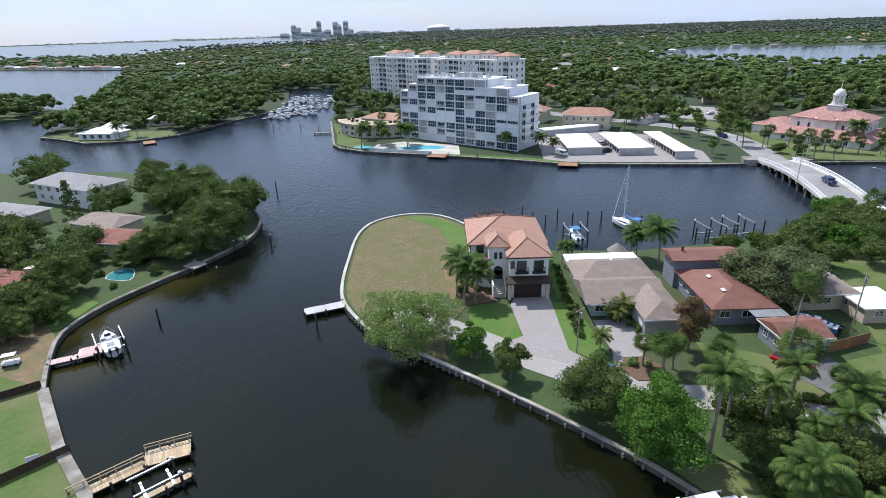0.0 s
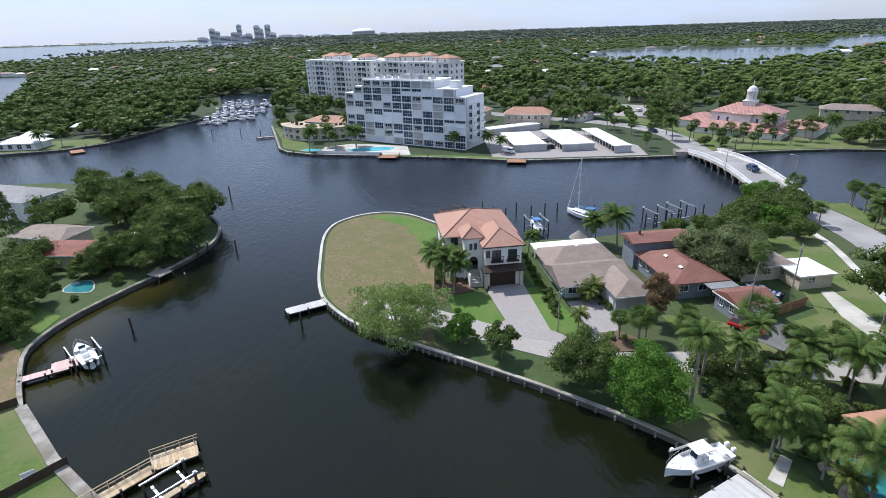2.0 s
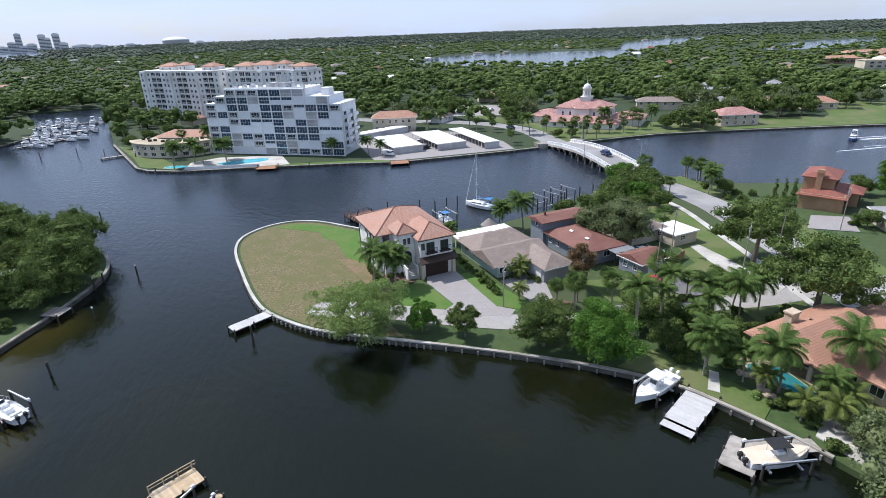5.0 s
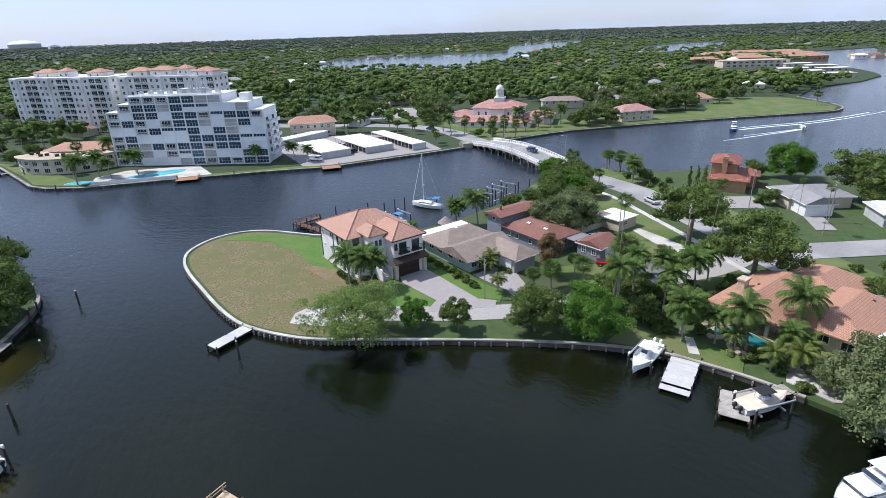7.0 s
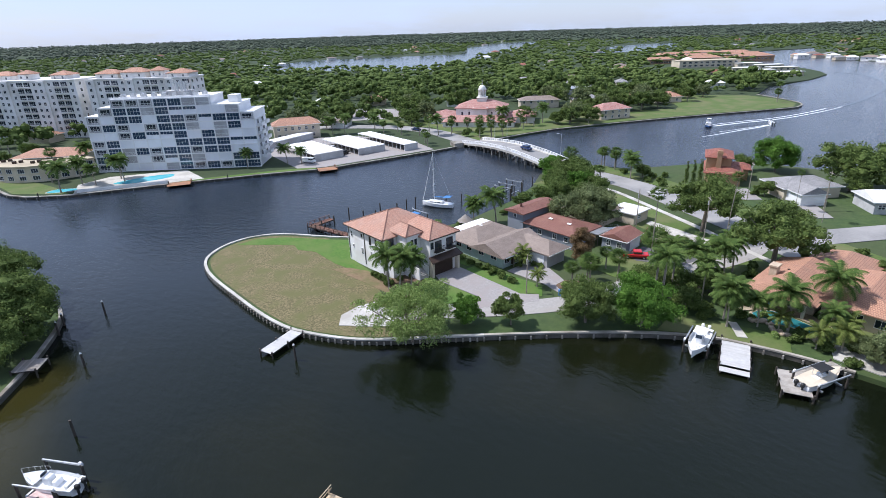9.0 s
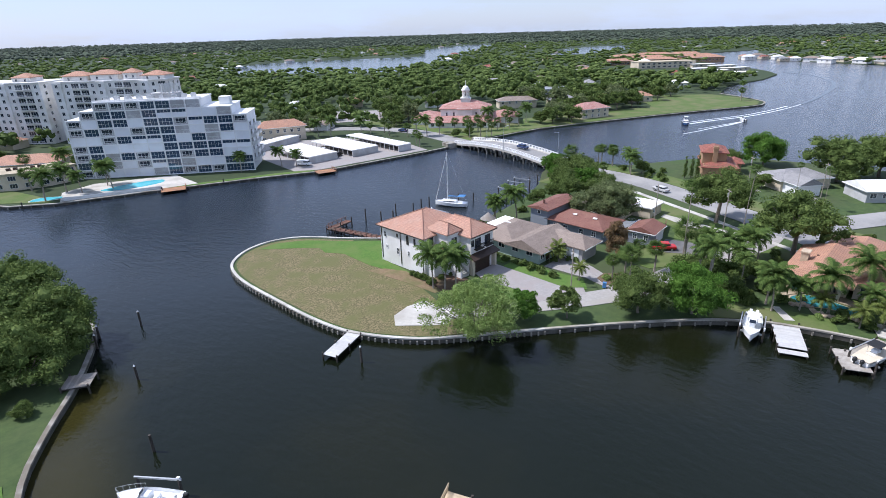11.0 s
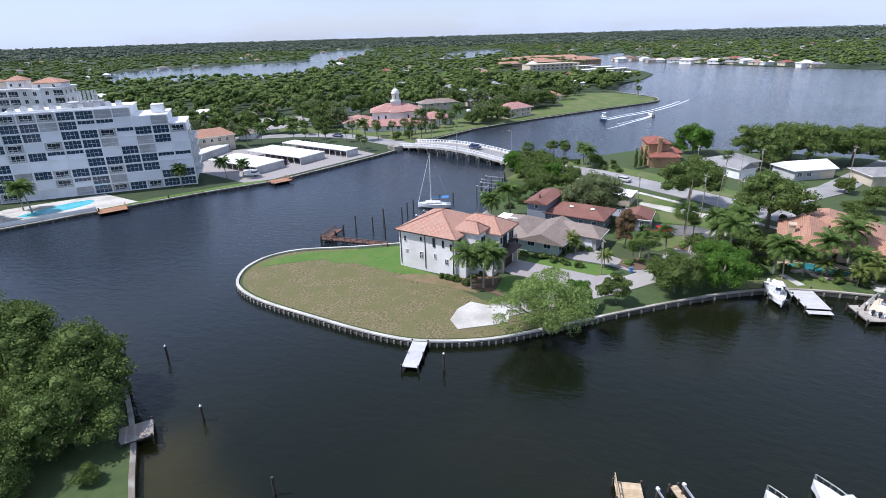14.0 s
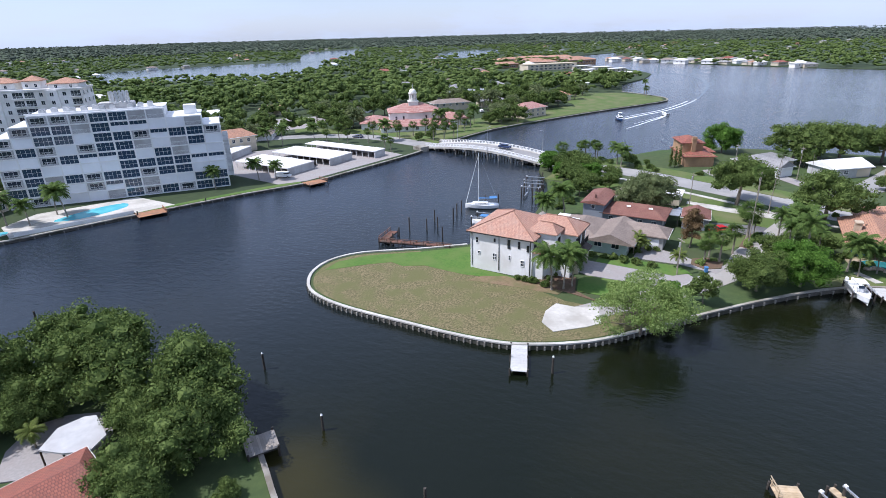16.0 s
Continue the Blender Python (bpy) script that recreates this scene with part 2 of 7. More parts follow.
M["dark_asphalt"] = surface("dark asphalt", (0.07, 0.07, 0.075), (0.12, 0.115, 0.12), 2.0, 0.92, 0.2, c3=(0.15, 0.145, 0.14), big=0.3)
M["paver"] = surface("grey pavers", (0.23, 0.215, 0.205), (0.34, 0.32, 0.305), 3.0, 0.9, 0.2, c3=(0.28, 0.25, 0.235), big=0.35)
M["sand"] = surface("sandy ground", (0.3, 0.24, 0.16), (0.45, 0.37, 0.27), 1.5, 0.95, 0.4, c3=(0.2, 0.17, 0.1), big=0.3)
M["stucco"] = surface("white stucco", (0.74, 0.73, 0.71), (0.84, 0.83, 0.81), 0.9, 0.85, 0.1, c3=(0.64, 0.62, 0.58), big=0.2)
M["panel"] = surface("white panel", (0.74, 0.75, 0.77), (0.82, 0.83, 0.84), 0.5, 0.6, 0.05, c3=(0.7, 0.71, 0.73), big=0.15, rand=0.06)
M["cream"] = surface("cream stucco", (0.52, 0.45, 0.34), (0.64, 0.56, 0.44), 0.8, 0.85, 0.1, c3=(0.46, 0.4, 0.3), big=0.2)
M["ochre"] = surface("ochre stucco", (0.33, 0.2, 0.11), (0.42, 0.26, 0.15), 0.8, 0.85, 0.1, c3=(0.28, 0.17, 0.1), big=0.2)
M["grey_siding"] = surface("grey painted siding", (0.17, 0.19, 0.22), (0.24, 0.265, 0.3), 0.7, 0.8, 0.1, c3=(0.2, 0.22, 0.25), big=0.2)
M["green_siding"] = surface("pale green siding", (0.34, 0.43, 0.4), (0.44, 0.53, 0.5), 0.7, 0.8, 0.1)
M["grey_wall"] = surface("light grey wall", (0.38, 0.38, 0.38), (0.5, 0.5, 0.5), 0.7, 0.8, 0.1, c3=(0.34, 0.33, 0.32), big=0.2)
M["brown"] = surface("dark brown wood", (0.03, 0.018, 0.012), (0.06, 0.036, 0.025), 2.0, 0.6, 0.2)
M["dark"] = surface("dark bronze metal", (0.02, 0.018, 0.016), (0.04, 0.035, 0.03), 2.0, 0.5, 0.05)
M["white"] = surface("white paint", (0.74, 0.74, 0.73), (0.82, 0.82, 0.81), 1.2, 0.5, 0.03, c3=(0.68, 0.68, 0.66), big=0.3)
M["white_roof"] = surface("white membrane roof", (0.66, 0.66, 0.64), (0.8, 0.8, 0.78), 0.6, 0.7, 0.05, c3=(0.6, 0.58, 0.55), big=0.1)
M["gravel_roof"] = surface("tan gravel roof", (0.38, 0.32, 0.22), (0.5, 0.43, 0.31), 1.5, 0.95, 0.2, c3=(0.33, 0.28, 0.2), big=0.15)
M["metal"] = surface("galvanised metal", (0.45, 0.46, 0.47), (0.6, 0.61, 0.62), 2.0, 0.4, 0.05, metal=0.7)
M["gelcoat"] = surface("white gelcoat", (0.76, 0.77, 0.78), (0.84, 0.84, 0.84), 0.8, 0.22, 0.0, c3=(0.7, 0.71, 0.7), big=0.6)
M["blue_hull"] = surface("blue gelcoat", (0.02, 0.05, 0.14), (0.03, 0.08, 0.2), 0.8, 0.25, 0.0)
M["blue_cloth"] = surface("blue canvas", (0.05, 0.16, 0.36), (0.08, 0.22, 0.44), 3.0, 0.85, 0.2)
M["black"] = surface("black rubber", (0.012, 0.012, 0.012), (0.025, 0.025, 0.025), 3.0, 0.6, 0.1)
M["red_paint"] = surface("red car paint", (0.42, 0.015, 0.02), (0.5, 0.025, 0.03), 1.0, 0.2, 0.0)
M["blue_paint"] = surface("dark blue car paint", (0.015, 0.03, 0.09), (0.025, 0.045, 0.12), 1.0, 0.2, 0.0)
M["wood"] = surface("weathered planks", (0.36, 0.26, 0.15), (0.52, 0.4, 0.25), 2.0, 0.85, 0.3, c3=(0.42, 0.34, 0.24), big=0.5, rand=0.18)
M["grey_wood"] = surface("grey weathered planks", (0.22, 0.2, 0.18), (0.36, 0.33, 0.3), 2.0, 0.9, 0.3, c3=(0.28, 0.24, 0.2), big=0.6, rand=0.2)
M["red_wood"] = surface("red-brown planks", (0.28, 0.13, 0.065), (0.42, 0.21, 0.11), 2.0, 0.85, 0.3, c3=(0.24, 0.14, 0.09), big=0.6, rand=0.2)
M["pink_deck"] = surface("pinkish deck boards", (0.5, 0.36, 0.33), (0.62, 0.47, 0.43), 2.0, 0.85, 0.2, rand=0.1)
M["pale_deck"] = surface("pale grey deck boards", (0.4, 0.395, 0.385), (0.53, 0.525, 0.51), 2.0, 0.8, 0.15, c3=(0.45, 0.44, 0.42), big=0.7, rand=0.08)
M["tan_deck"] = surface("weathered tan deck boards", (0.3, 0.275, 0.24), (0.42, 0.385, 0.34), 2.0, 0.85, 0.2, c3=(0.26, 0.235, 0.2), big=0.7, rand=0.12)
M["dark_red_wood"] = surface("dark red-brown planks", (0.1, 0.045, 0.03), (0.2, 0.09, 0.06), 2.0, 0.85, 0.3, c3=(0.1, 0.07, 0.05), big=0.6, rand=0.2)
M["soil"] = surface("bare dry soil", (0.13, 0.09, 0.05), (0.24, 0.17, 0.1), 1.8, 0.95, 0.6, c3=(0.13, 0.12, 0.05), big=0.3)
M["pile"] = surface("dark wet pile", (0.03, 0.026, 0.022), (0.075, 0.062, 0.05), 3.0, 0.8, 0.4)
M["bark"] = surface("grey bark", (0.12, 0.1, 0.08), (0.24, 0.2, 0.16), 3.0, 0.95, 0.6)
M["palm_bark"] = surface("palm trunk", (0.2, 0.17, 0.13), (0.34, 0.3, 0.25), 3.0, 0.95, 0.5)
M["foam"] = surface("foam", (0.5, 0.55, 0.57), (0.8, 0.82, 0.83), 0.6, 0.9, 0.3)
M["rock"] = surface("tan stone", (0.3, 0.24, 0.17), (0.5, 0.4, 0.29), 1.5, 0.9, 0.5, rand=0.2)
M["terra"] = roofing("terracotta tiles", (0.52, 0.3, 0.21), (0.43, 0.22, 0.15), (0.27, 0.14, 0.1), 0.3, 0.36, stain=(0.4, 0.28, 0.22))
M["terra_dark"] = roofing("red clay tiles", (0.36, 0.12, 0.075), (0.27, 0.085, 0.055), (0.14, 0.05, 0.04), 0.3, 0.36, stain=(0.16, 0.08, 0.06))
M["terra_orange"] = roofing("orange clay tiles", (0.5, 0.27, 0.17), (0.43, 0.22, 0.135), (0.25, 0.13, 0.09), 0.3, 0.38, stain=(0.28, 0.17, 0.12))
M["terra_pink"] = roofing("pink-red clay tiles", (0.36, 0.14, 0.11), (0.27, 0.09, 0.07), (0.46, 0.32, 0.28), 0.5, 0.8, stain=(0.34, 0.18, 0.15))
M["shingle"] = roofing("brown-grey shingles", (0.25, 0.195, 0.16), (0.205, 0.16, 0.13), (0.14, 0.11, 0.09), 0.9, 0.2, stain=(0.32, 0.26, 0.22), depth=0.012)
M["shingle_red"] = roofing("red-brown shingles", (0.21, 0.088, 0.063), (0.175, 0.073, 0.052), (0.11, 0.048, 0.038), 0.9, 0.2, stain=(0.24, 0.125, 0.09), depth=0.012)
M["shingle_grey"] = roofing("grey shingles", (0.26, 0.25, 0.25), (0.22, 0.215, 0.21), (0.14, 0.14, 0.14), 0.9, 0.2, stain=(0.34, 0.33, 0.32), depth=0.012)
M["leaf"] = leafy("dark leaves", (0.042, 0.073, 0.017), (0.165, 0.22, 0.065))
M["leaf_bright"] = leafy("bright leaves", (0.045, 0.11, 0.014), (0.135, 0.25, 0.045))
M["leaf_grey"] = leafy("grey-green leaves", (0.07, 0.096, 0.038), (0.205, 0.24, 0.108))
M["leaf_pale"] = leafy("pale leaves", (0.11, 0.175, 0.04), (0.3, 0.39, 0.13))
M["leaf_rust"] = leafy("rusty leaves", (0.1, 0.07, 0.03), (0.27, 0.18, 0.1))
M["frond"] = leafy("palm fronds", (0.035, 0.075, 0.016), (0.13, 0.185, 0.05))
M["frond_yellow"] = leafy("yellow-green fronds", (0.06, 0.095, 0.018), (0.18, 0.21, 0.06))
# greyer, bluer leaves: distance haze put into the colour
M["woods"] = leafy("hazed far woods", (0.042, 0.057, 0.045), (0.092, 0.108, 0.076), 0.02, 0.0)


def glass(name, tint, rough=0.06):
    m, nt, b = node_mat(name)
    b.inputs["Base Color"].default_value = (*tint, 1)
    b.inputs["Roughness"].default_value = rough
    b.inputs["IOR"].default_value = 1.52
    b.inputs["Coat Weight"].default_value = 0.5
    return m


M["glass"] = glass("dark window glass", (0.02, 0.03, 0.045))
M["glass_blue"] = glass("blue-tinted window glass", (0.03, 0.06, 0.1))


# builders
def thing(name, label, category, x=0, y=0, z=0, rz=0, group="", kind=""):
    ob = new(name)
    ob.empty_display_size = 0.2
    ob.matrix_basis = pose(x, y, z, 0, 0, rz)
    return tagged(ob, label, category, group, kind)


def slope_uv(bm):
    uv = bm.loops.layers.uv.verify()
    for f in bm.faces:
        f.normal_update()
        nrm = f.normal
        u = Vector((-nrm.y, nrm.x, 0))
        u = u.normalized() if u.length > 1e-4 else Vector((1, 0, 0))
        v = nrm.cross(u)
        for lp in f.loops:
            lp[uv].uv = (lp.vert.co.dot(u), lp.vert.co.dot(v))


def mesh_of(name, bm, material, uv=False):
    if uv:
        slope_uv(bm)
    me = bpy.data.meshes.new(name)
    bm.to_mesh(me)
    bm.free()
    if uv and me.uv_layers:
        me.uv_layers[0].name = "slope"
    if material:
        me.materials.append(material)
    return me


def part(name, bm, material, parent, label="", uv=False):
    """One mesh object under a thing or a part; bm may be a bmesh or a mesh that is already there."""
    me = bm if isinstance(bm, bpy.types.Mesh) else mesh_of(name, bm, material, uv)
    ob = new(name, me)
    ob.parent = parent
    if label:
        ob["label"] = label
    return ob


def placed(name, me, parent, m):
    ob = new(name, me)
    ob.parent = parent
    ob.matrix_basis = m
    return ob


def add_box(bm, cx, cy, cz, sx, sy, sz, rz=0.0, ry=0.0, rx=0.0):
    r = bmesh.ops.create_cube(bm, size=1.0, matrix=pose(cx, cy, cz, rx, ry, rz) @ Matrix.Diagonal((sx, sy, sz, 1)))
    return r["verts"]


def box(*a, bevel=0.0, **k):
    bm = bmesh.new()
    add_box(bm, *a, **k)
    if bevel:
        bmesh.ops.bevel(bm, geom=bm.edges[:], offset=bevel, segments=1, affect="EDGES")
    return bm


def add_tube(bm, p, q, r1, r2=None, n=7):
    p, q = Vector(p), Vector(q)
    r2 = r1 if r2 is None else r2
    d = q - p
    m = Matrix.Translation((p + q) / 2) @ d.to_track_quat("Z", "Y").to_matrix().to_4x4()
    bmesh.ops.create_cone(bm, cap_ends=True, segments=n, radius1=r1, radius2=r2, depth=d.length, matrix=m)


def tube(p, q, r1, r2=None, n=7):
    bm = bmesh.new()
    add_tube(bm, p, q, r1, r2, n)
    return bm


def add_prism(bm, pts, z0, z1):
    top = [bm.verts.new((x, y, z1)) for x, y in pts]
    low = [bm.verts.new((x, y, z0)) for x, y in pts]
    f = bm.faces.new(top)
    f.normal_update()
    if f.normal.z < 0:
        f.normal_flip()
    for i in range(len(pts)):
        j = (i + 1) % len(pts)
        bm.faces.new((top[i], low[i], low[j], top[j]))
    bmesh.ops.recalc_face_normals(bm, faces=bm.faces[:])


def prism(pts, z0, z1):
    bm = bmesh.new()
    add_prism(bm, pts, z0, z1)
    return bm


def smooth_line(pts, n=4, closed=False):
    """A smooth line through the given plan points."""
    out, k = [], len(pts)
    rng = range(k if closed else k - 1)
    for i in rng:
        g = lambda j: Vector(pts[j % k]) if closed else Vector(pts[max(0, min(k - 1, j))])
        a, b, c, d = g(i - 1), g(i), g(i + 1), g(i + 2)
        for s in range(n):
            t = s / n
            p = 0.5 * ((2 * b) + (c - a) * t + (2 * a - 5 * b + 4 * c - d) * t * t + (3 * b - a - 3 * c + d) * t ** 3)
            out.append((p.x, p.y))
    if not closed:
        out.append(tuple(pts[-1]))
    return out


def offset_line(pts, d):
    out = []
    for i in range(len(pts)):
        a, b = Vector(pts[max(0, i - 1)]), Vector(pts[min(len(pts) - 1, i + 1)])
        t = (b - a).normalized()
        out.append((pts[i][0] - t.y * d, pts[i][1] + t.x * d))
    return out


def ribbon(pts, w, z0, z1):
    """A band of width w along a plan line."""
    return prism(offset_line(pts, w / 2) + offset_line(pts, -w / 2)[::-1], z0, z1)


_level = [0.0]


def flat(name, pts, z0, z1, material, label, category):
    """A sheet of the setting; each lies a hair higher than the one before."""
    _level[0] += 0.0013
    z1 += _level[0]
    ob = new(name, mesh_of(name, prism(pts, z0, z1), material))
    return tagged(ob, label, category, kind="structure")


def inside(x, y, poly):
    c, j = False, len(poly) - 1
    for i in range(len(poly)):
        (xi, yi), (xj, yj) = poly[i], poly[j]
        if (yi > y) != (yj > y) and x < (xj - xi) * (y - yi) / (yj - yi) + xi:
            c = not c
        j = i
    return c


def hip_roof(w, d, h, over=0.5, ridge=None, z=0.0, thick=0.18, cx=0.0, cy=0.0, along="x"):
    """A hip roof over a w x d plan; ridge: its length (0 gives a pyramid, the full side a gable)."""
    bm = bmesh.new()
    W, D = w / 2 + over, d / 2 + over
    if along == "y":
        r = (max(0.0, d - w) if ridge is None else ridge) / 2
        if ridge is not None and ridge >= d:
            r = D
        ends = [Vector((cx, cy - r, z + h)), Vector((cx, cy + r, z + h))]
    else:
        r = (max(0.0, w - d) if ridge is None else ridge) / 2
        if ridge is not None and ridge >= w:
            r = W
        ends = [Vector((cx - r, cy, z + h)), Vector((cx + r, cy, z + h))]
    c = [Vector((cx + sx * W, cy + sy * D, z)) for sx, sy in ((-1, -1), (1, -1), (1, 1), (-1, 1))]
    top = [bm.verts.new(v) for v in c]
    low = [bm.verts.new(v - Vector((0, 0, thick))) for v in c]
    if (ends[0] - ends[1]).length < 0.05:
        e = bm.verts.new(ends[0])
        for i in range(4):
            bm.faces.new((top[i], top[(i + 1) % 4], e))
    else:
        e0, e1 = bm.verts.new(ends[0]), bm.verts.new(ends[1])
        if along == "x":
            bm.faces.new((top[0], top[1], e1, e0)), bm.faces.new((top[1], top[2], e1))
            bm.faces.new((top[2], top[3], e0, e1)), bm.faces.new((top[3], top[0], e0))
        else:
            bm.faces.new((top[0], top[1], e0)), bm.faces.new((top[1], top[2], e1, e0))
            bm.faces.new((top[2], top[3], e1)), bm.faces.new((top[3], top[0], e0, e1))
    for i in range(4):
        j = (i + 1) % 4
        bm.faces.new((top[j], top[i], low[i], low[j]))
    bm.faces.new(low[::-1])
    return bm


_window_mesh = {}


def window_meshes(w, h, nx, nz, frame_mat, pane_mat, bar=0.07):
    key = (round(w, 2), round(h, 2), nx, nz, frame_mat.name, pane_mat.name)
    if key not in _window_mesh:
        bm = bmesh.new()
        for sx in (-1, 1):
            add_box(bm, sx * (w / 2 - bar / 2), 0, 0, bar, 0.12, h)
        for sz in (-1, 1):
            add_box(bm, 0, 0, sz * (h / 2 - bar / 2), w - 2 * bar, 0.12, bar)
        for i in range(1, nx):
            add_box(bm, -w / 2 + w * i / nx, 0.01, 0, bar * 0.7, 0.08, h - 2 * bar)
        for i in range(1, nz):
            add_box(bm, 0, 0.015, -h / 2 + h * i / nz, w - 2 * bar, 0.08, bar * 0.7)
        pane = box(0, 0.03, 0, w - 0.04, 0.02, h - 0.04)
        _window_mesh[key] = (mesh_of("window", bm, frame_mat), mesh_of("pane", pane, pane_mat))
    return _window_mesh[key]


def window(parent, m, w, h, nx=2, nz=2, frame_mat=None, pane_mat=None, name="window", bar=0.07):
    """m: the pose of the window's middle on the wall's outer face, looking out along its -y."""
    a, b = window_meshes(w, h, nx, nz, frame_mat or M["white"], pane_mat or M["glass"], bar)
    ob = placed(name, a, parent, m @ pose(0, -0.05, 0))
    placed("pane", b, ob, Matrix())
    return ob


def side_pose(side, w, d, u, z):
    """The pose on an outer wall of a w x d body: front (-y), back, left (-x), right."""
    return {"front": pose(u, -d / 2, z), "back": pose(u, d / 2, z, 0, 0, 180), "left": pose(-w / 2, u, z, 0, 0, -90), "right": pose(w / 2, u, z, 0, 0, 90)}[side]


def house(name, label, x, y, z, rz, w, d, h, roof="hip", roof_h=2.0, ridge=None, wall="stucco", tiles="terra", over=0.6, along=None,
          windows=(), doors=(), category="house", group="", chimney=None, parapet=0.4):
    ob = thing(name, label, category, x, y, z, rz, group)
    body = part("wall", box(0, 0, h / 2 - 0.3, w, d, h + 0.6), M[wall], ob)
    if roof == "flat":
        bm = bmesh.new()
        add_box(bm, 0, 0, h + 0.12, w + 2 * over, d + 2 * over, 0.24)
        part("roof", bm, M[tiles], ob)
    else:
        al = along or ("x" if w >= d else "y")
        part("roof", hip_roof(w, d, roof_h, over, ridge, h, along=al), M[tiles], ob, uv=True)
        bm = bmesh.new()
        for sx, sy, lx, ly in ((0, -1, w + 2 * over + 0.06, 0.05), (0, 1, w + 2 * over + 0.06, 0.05), (-1, 0, 0.05, d + 2 * over), (1, 0, 0.05, d + 2 * over)):
            add_box(bm, sx * (w / 2 + over + 0.03), sy * (d / 2 + over + 0.03), h - 0.11, lx, ly, 0.2)
        part("fascia", bm, M["white"], ob)
    for side, u, zc, ww, hh, *rest in windows:
        window(ob, side_pose(side, w, d, u, zc), ww, hh, *(rest or (2, 2)))
    for side, u, ww, hh, mat_name in doors:
        bm = bmesh.new()
        add_box(bm, 0, -0.02, 0, ww, 0.1, hh)
        for i in range(1, 4):
            add_box(bm, 0, -0.08, -hh / 2 + hh * i / 4, ww - 0.1, 0.03, 0.04)
        o = part("garage_door" if ww > 2 else "door", bm, M[mat_name], ob)
        o.matrix_basis = side_pose(side, w, d, u, hh / 2)
    if chimney:
        cx, cy, ch, cw = chimney
        bm = box(cx, cy, ch / 2, cw, cw, ch)
        add_box(bm, cx, cy, ch, cw + 0.25, cw + 0.25, 0.2)
        part("chimney", bm, M[wall], ob)
    return ob

# the setting: water, land and shores
K = 1.014                                   # the north shore lies a little lower than the near land
Z, ZN, ZH = 0.75, 0.6, 0.95                            # ground levels
north = lambda pts: [(x * K, y * K) for x, y in pts]
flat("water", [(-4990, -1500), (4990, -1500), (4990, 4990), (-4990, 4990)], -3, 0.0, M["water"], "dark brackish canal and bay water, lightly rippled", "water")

TIP = [(24, 99.5), (16, 103.9), (9.2, 112.0), (2.3, 121.6), (-3.3, 125.0), (-8.2, 125.1), (-12.5, 123.3), (-16.3, 119.6), (-18.2, 114.2), (-18.8, 107.5), (-18.6, 98.5),
       (-18.3, 90.0), (-17.6, 83.5), (-16.4, 79.0), (-13.3, 73.2), (-9.0, 67.9), (0.6, 60.0), (10.6, 51.6), (18.9, 44.0), (24.2, 38.3), (28.0, 32.8), (30.2, 27.0), (31.6, 22.0), (32.6, 16.5)]
TIP = [(x + 0.45, y + 0.1) for x, y in TIP]
tip_line = smooth_line(TIP[1:], 3)
near_land = [(60, 101), (40, 98), (24, 99.5)] + tip_line + [(33.8, 10), (34, 0), (33.5, -60), (40, -200), (170, -200), (165, -60), (152, 0), (150, 40), (146, 70), (132, 84), (112, 96), (106, 110), (96, 116), (86, 113), (74, 106)]
flat("ground", near_land, -2, Z, M["land"], "low grassy waterfront land behind seawalls", "ground")

WEST = [(-25, 20), (-36.0, 38.7), (-43.6, 46.0), (-52.8, 56.9), (-56.6, 63.6), (-60.0, 72.0), (-58.6, 80.5), (-54.6, 88.5), (-50.2, 95.6), (-46.6, 102.6), (-43.6, 110.0), (-43.0, 117.0), (-44.5, 125.0), (-49.0, 133.5)]
west_line = smooth_line(WEST[3:], 3)
west_land = WEST[:3] + west_line + [(-60, 141), (-80, 150), (-88, 172), (-110, 181), (-150, 184), (-210, 190), (-420, 160), (-420, -200), (-40, -200)]
flat("ground", west_land, -2, Z, M["land"], "grassy waterfront lots behind a curved seawall", "ground")

NORTH = north([(-54, 273), (-46, 234), (-42, 214), (-38, 207), (-28, 199.5), (-7, 192), (25, 179), (42, 170.5), (82, 164.5), (100, 163), (119, 162), (152, 158), (191, 143), (232, 125),
               (265, 109), (283, 102), (298, 105), (306, 112), (315, 122), (326, 138), (380, 150), (440, 143), (490, 146), (520, 160), (560, 190), (600, 240), (700, 290), (820, 330), (960, 290),
               (760, 235), (690, 190), (640, 100), (598, 11), (560, -120), (520, -400), (4900, -400), (4900, 4900), (-560, 4900), (-640, 3400), (-420, 2500), (-500, 2150), (-760, 1900), (-700, 1330), (-1000, 1330),
               (-1500, 1350), (-1500, 900), (-700, 890), (-430, 780), (-400, 719), (-320, 560), (-250, 420), (-205, 310), (-196, 270), (-188, 254), (-172, 246), (-155, 235), (-134, 238), (-121, 248), (-109, 286), (-93, 323), (-99, 364), (-118, 440), (-74, 440), (-63, 353)])
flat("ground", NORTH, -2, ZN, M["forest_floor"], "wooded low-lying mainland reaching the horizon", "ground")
ISLET = [(-254, 318), (-240, 335), (-246, 360), (-300, 395), (-420, 380), (-420, 300), (-330, 300)]
flat("ground", ISLET, -2, ZN, M["land"], "small wooded point of land in the inlet", "ground")
flat("ground", [(-4900, 4300), (-1000, 4300), (-560, 4500), (-560, 4900), (-4900, 4900)], -2, 1.0, M["land"], "distant low shore across the bay", "ground")

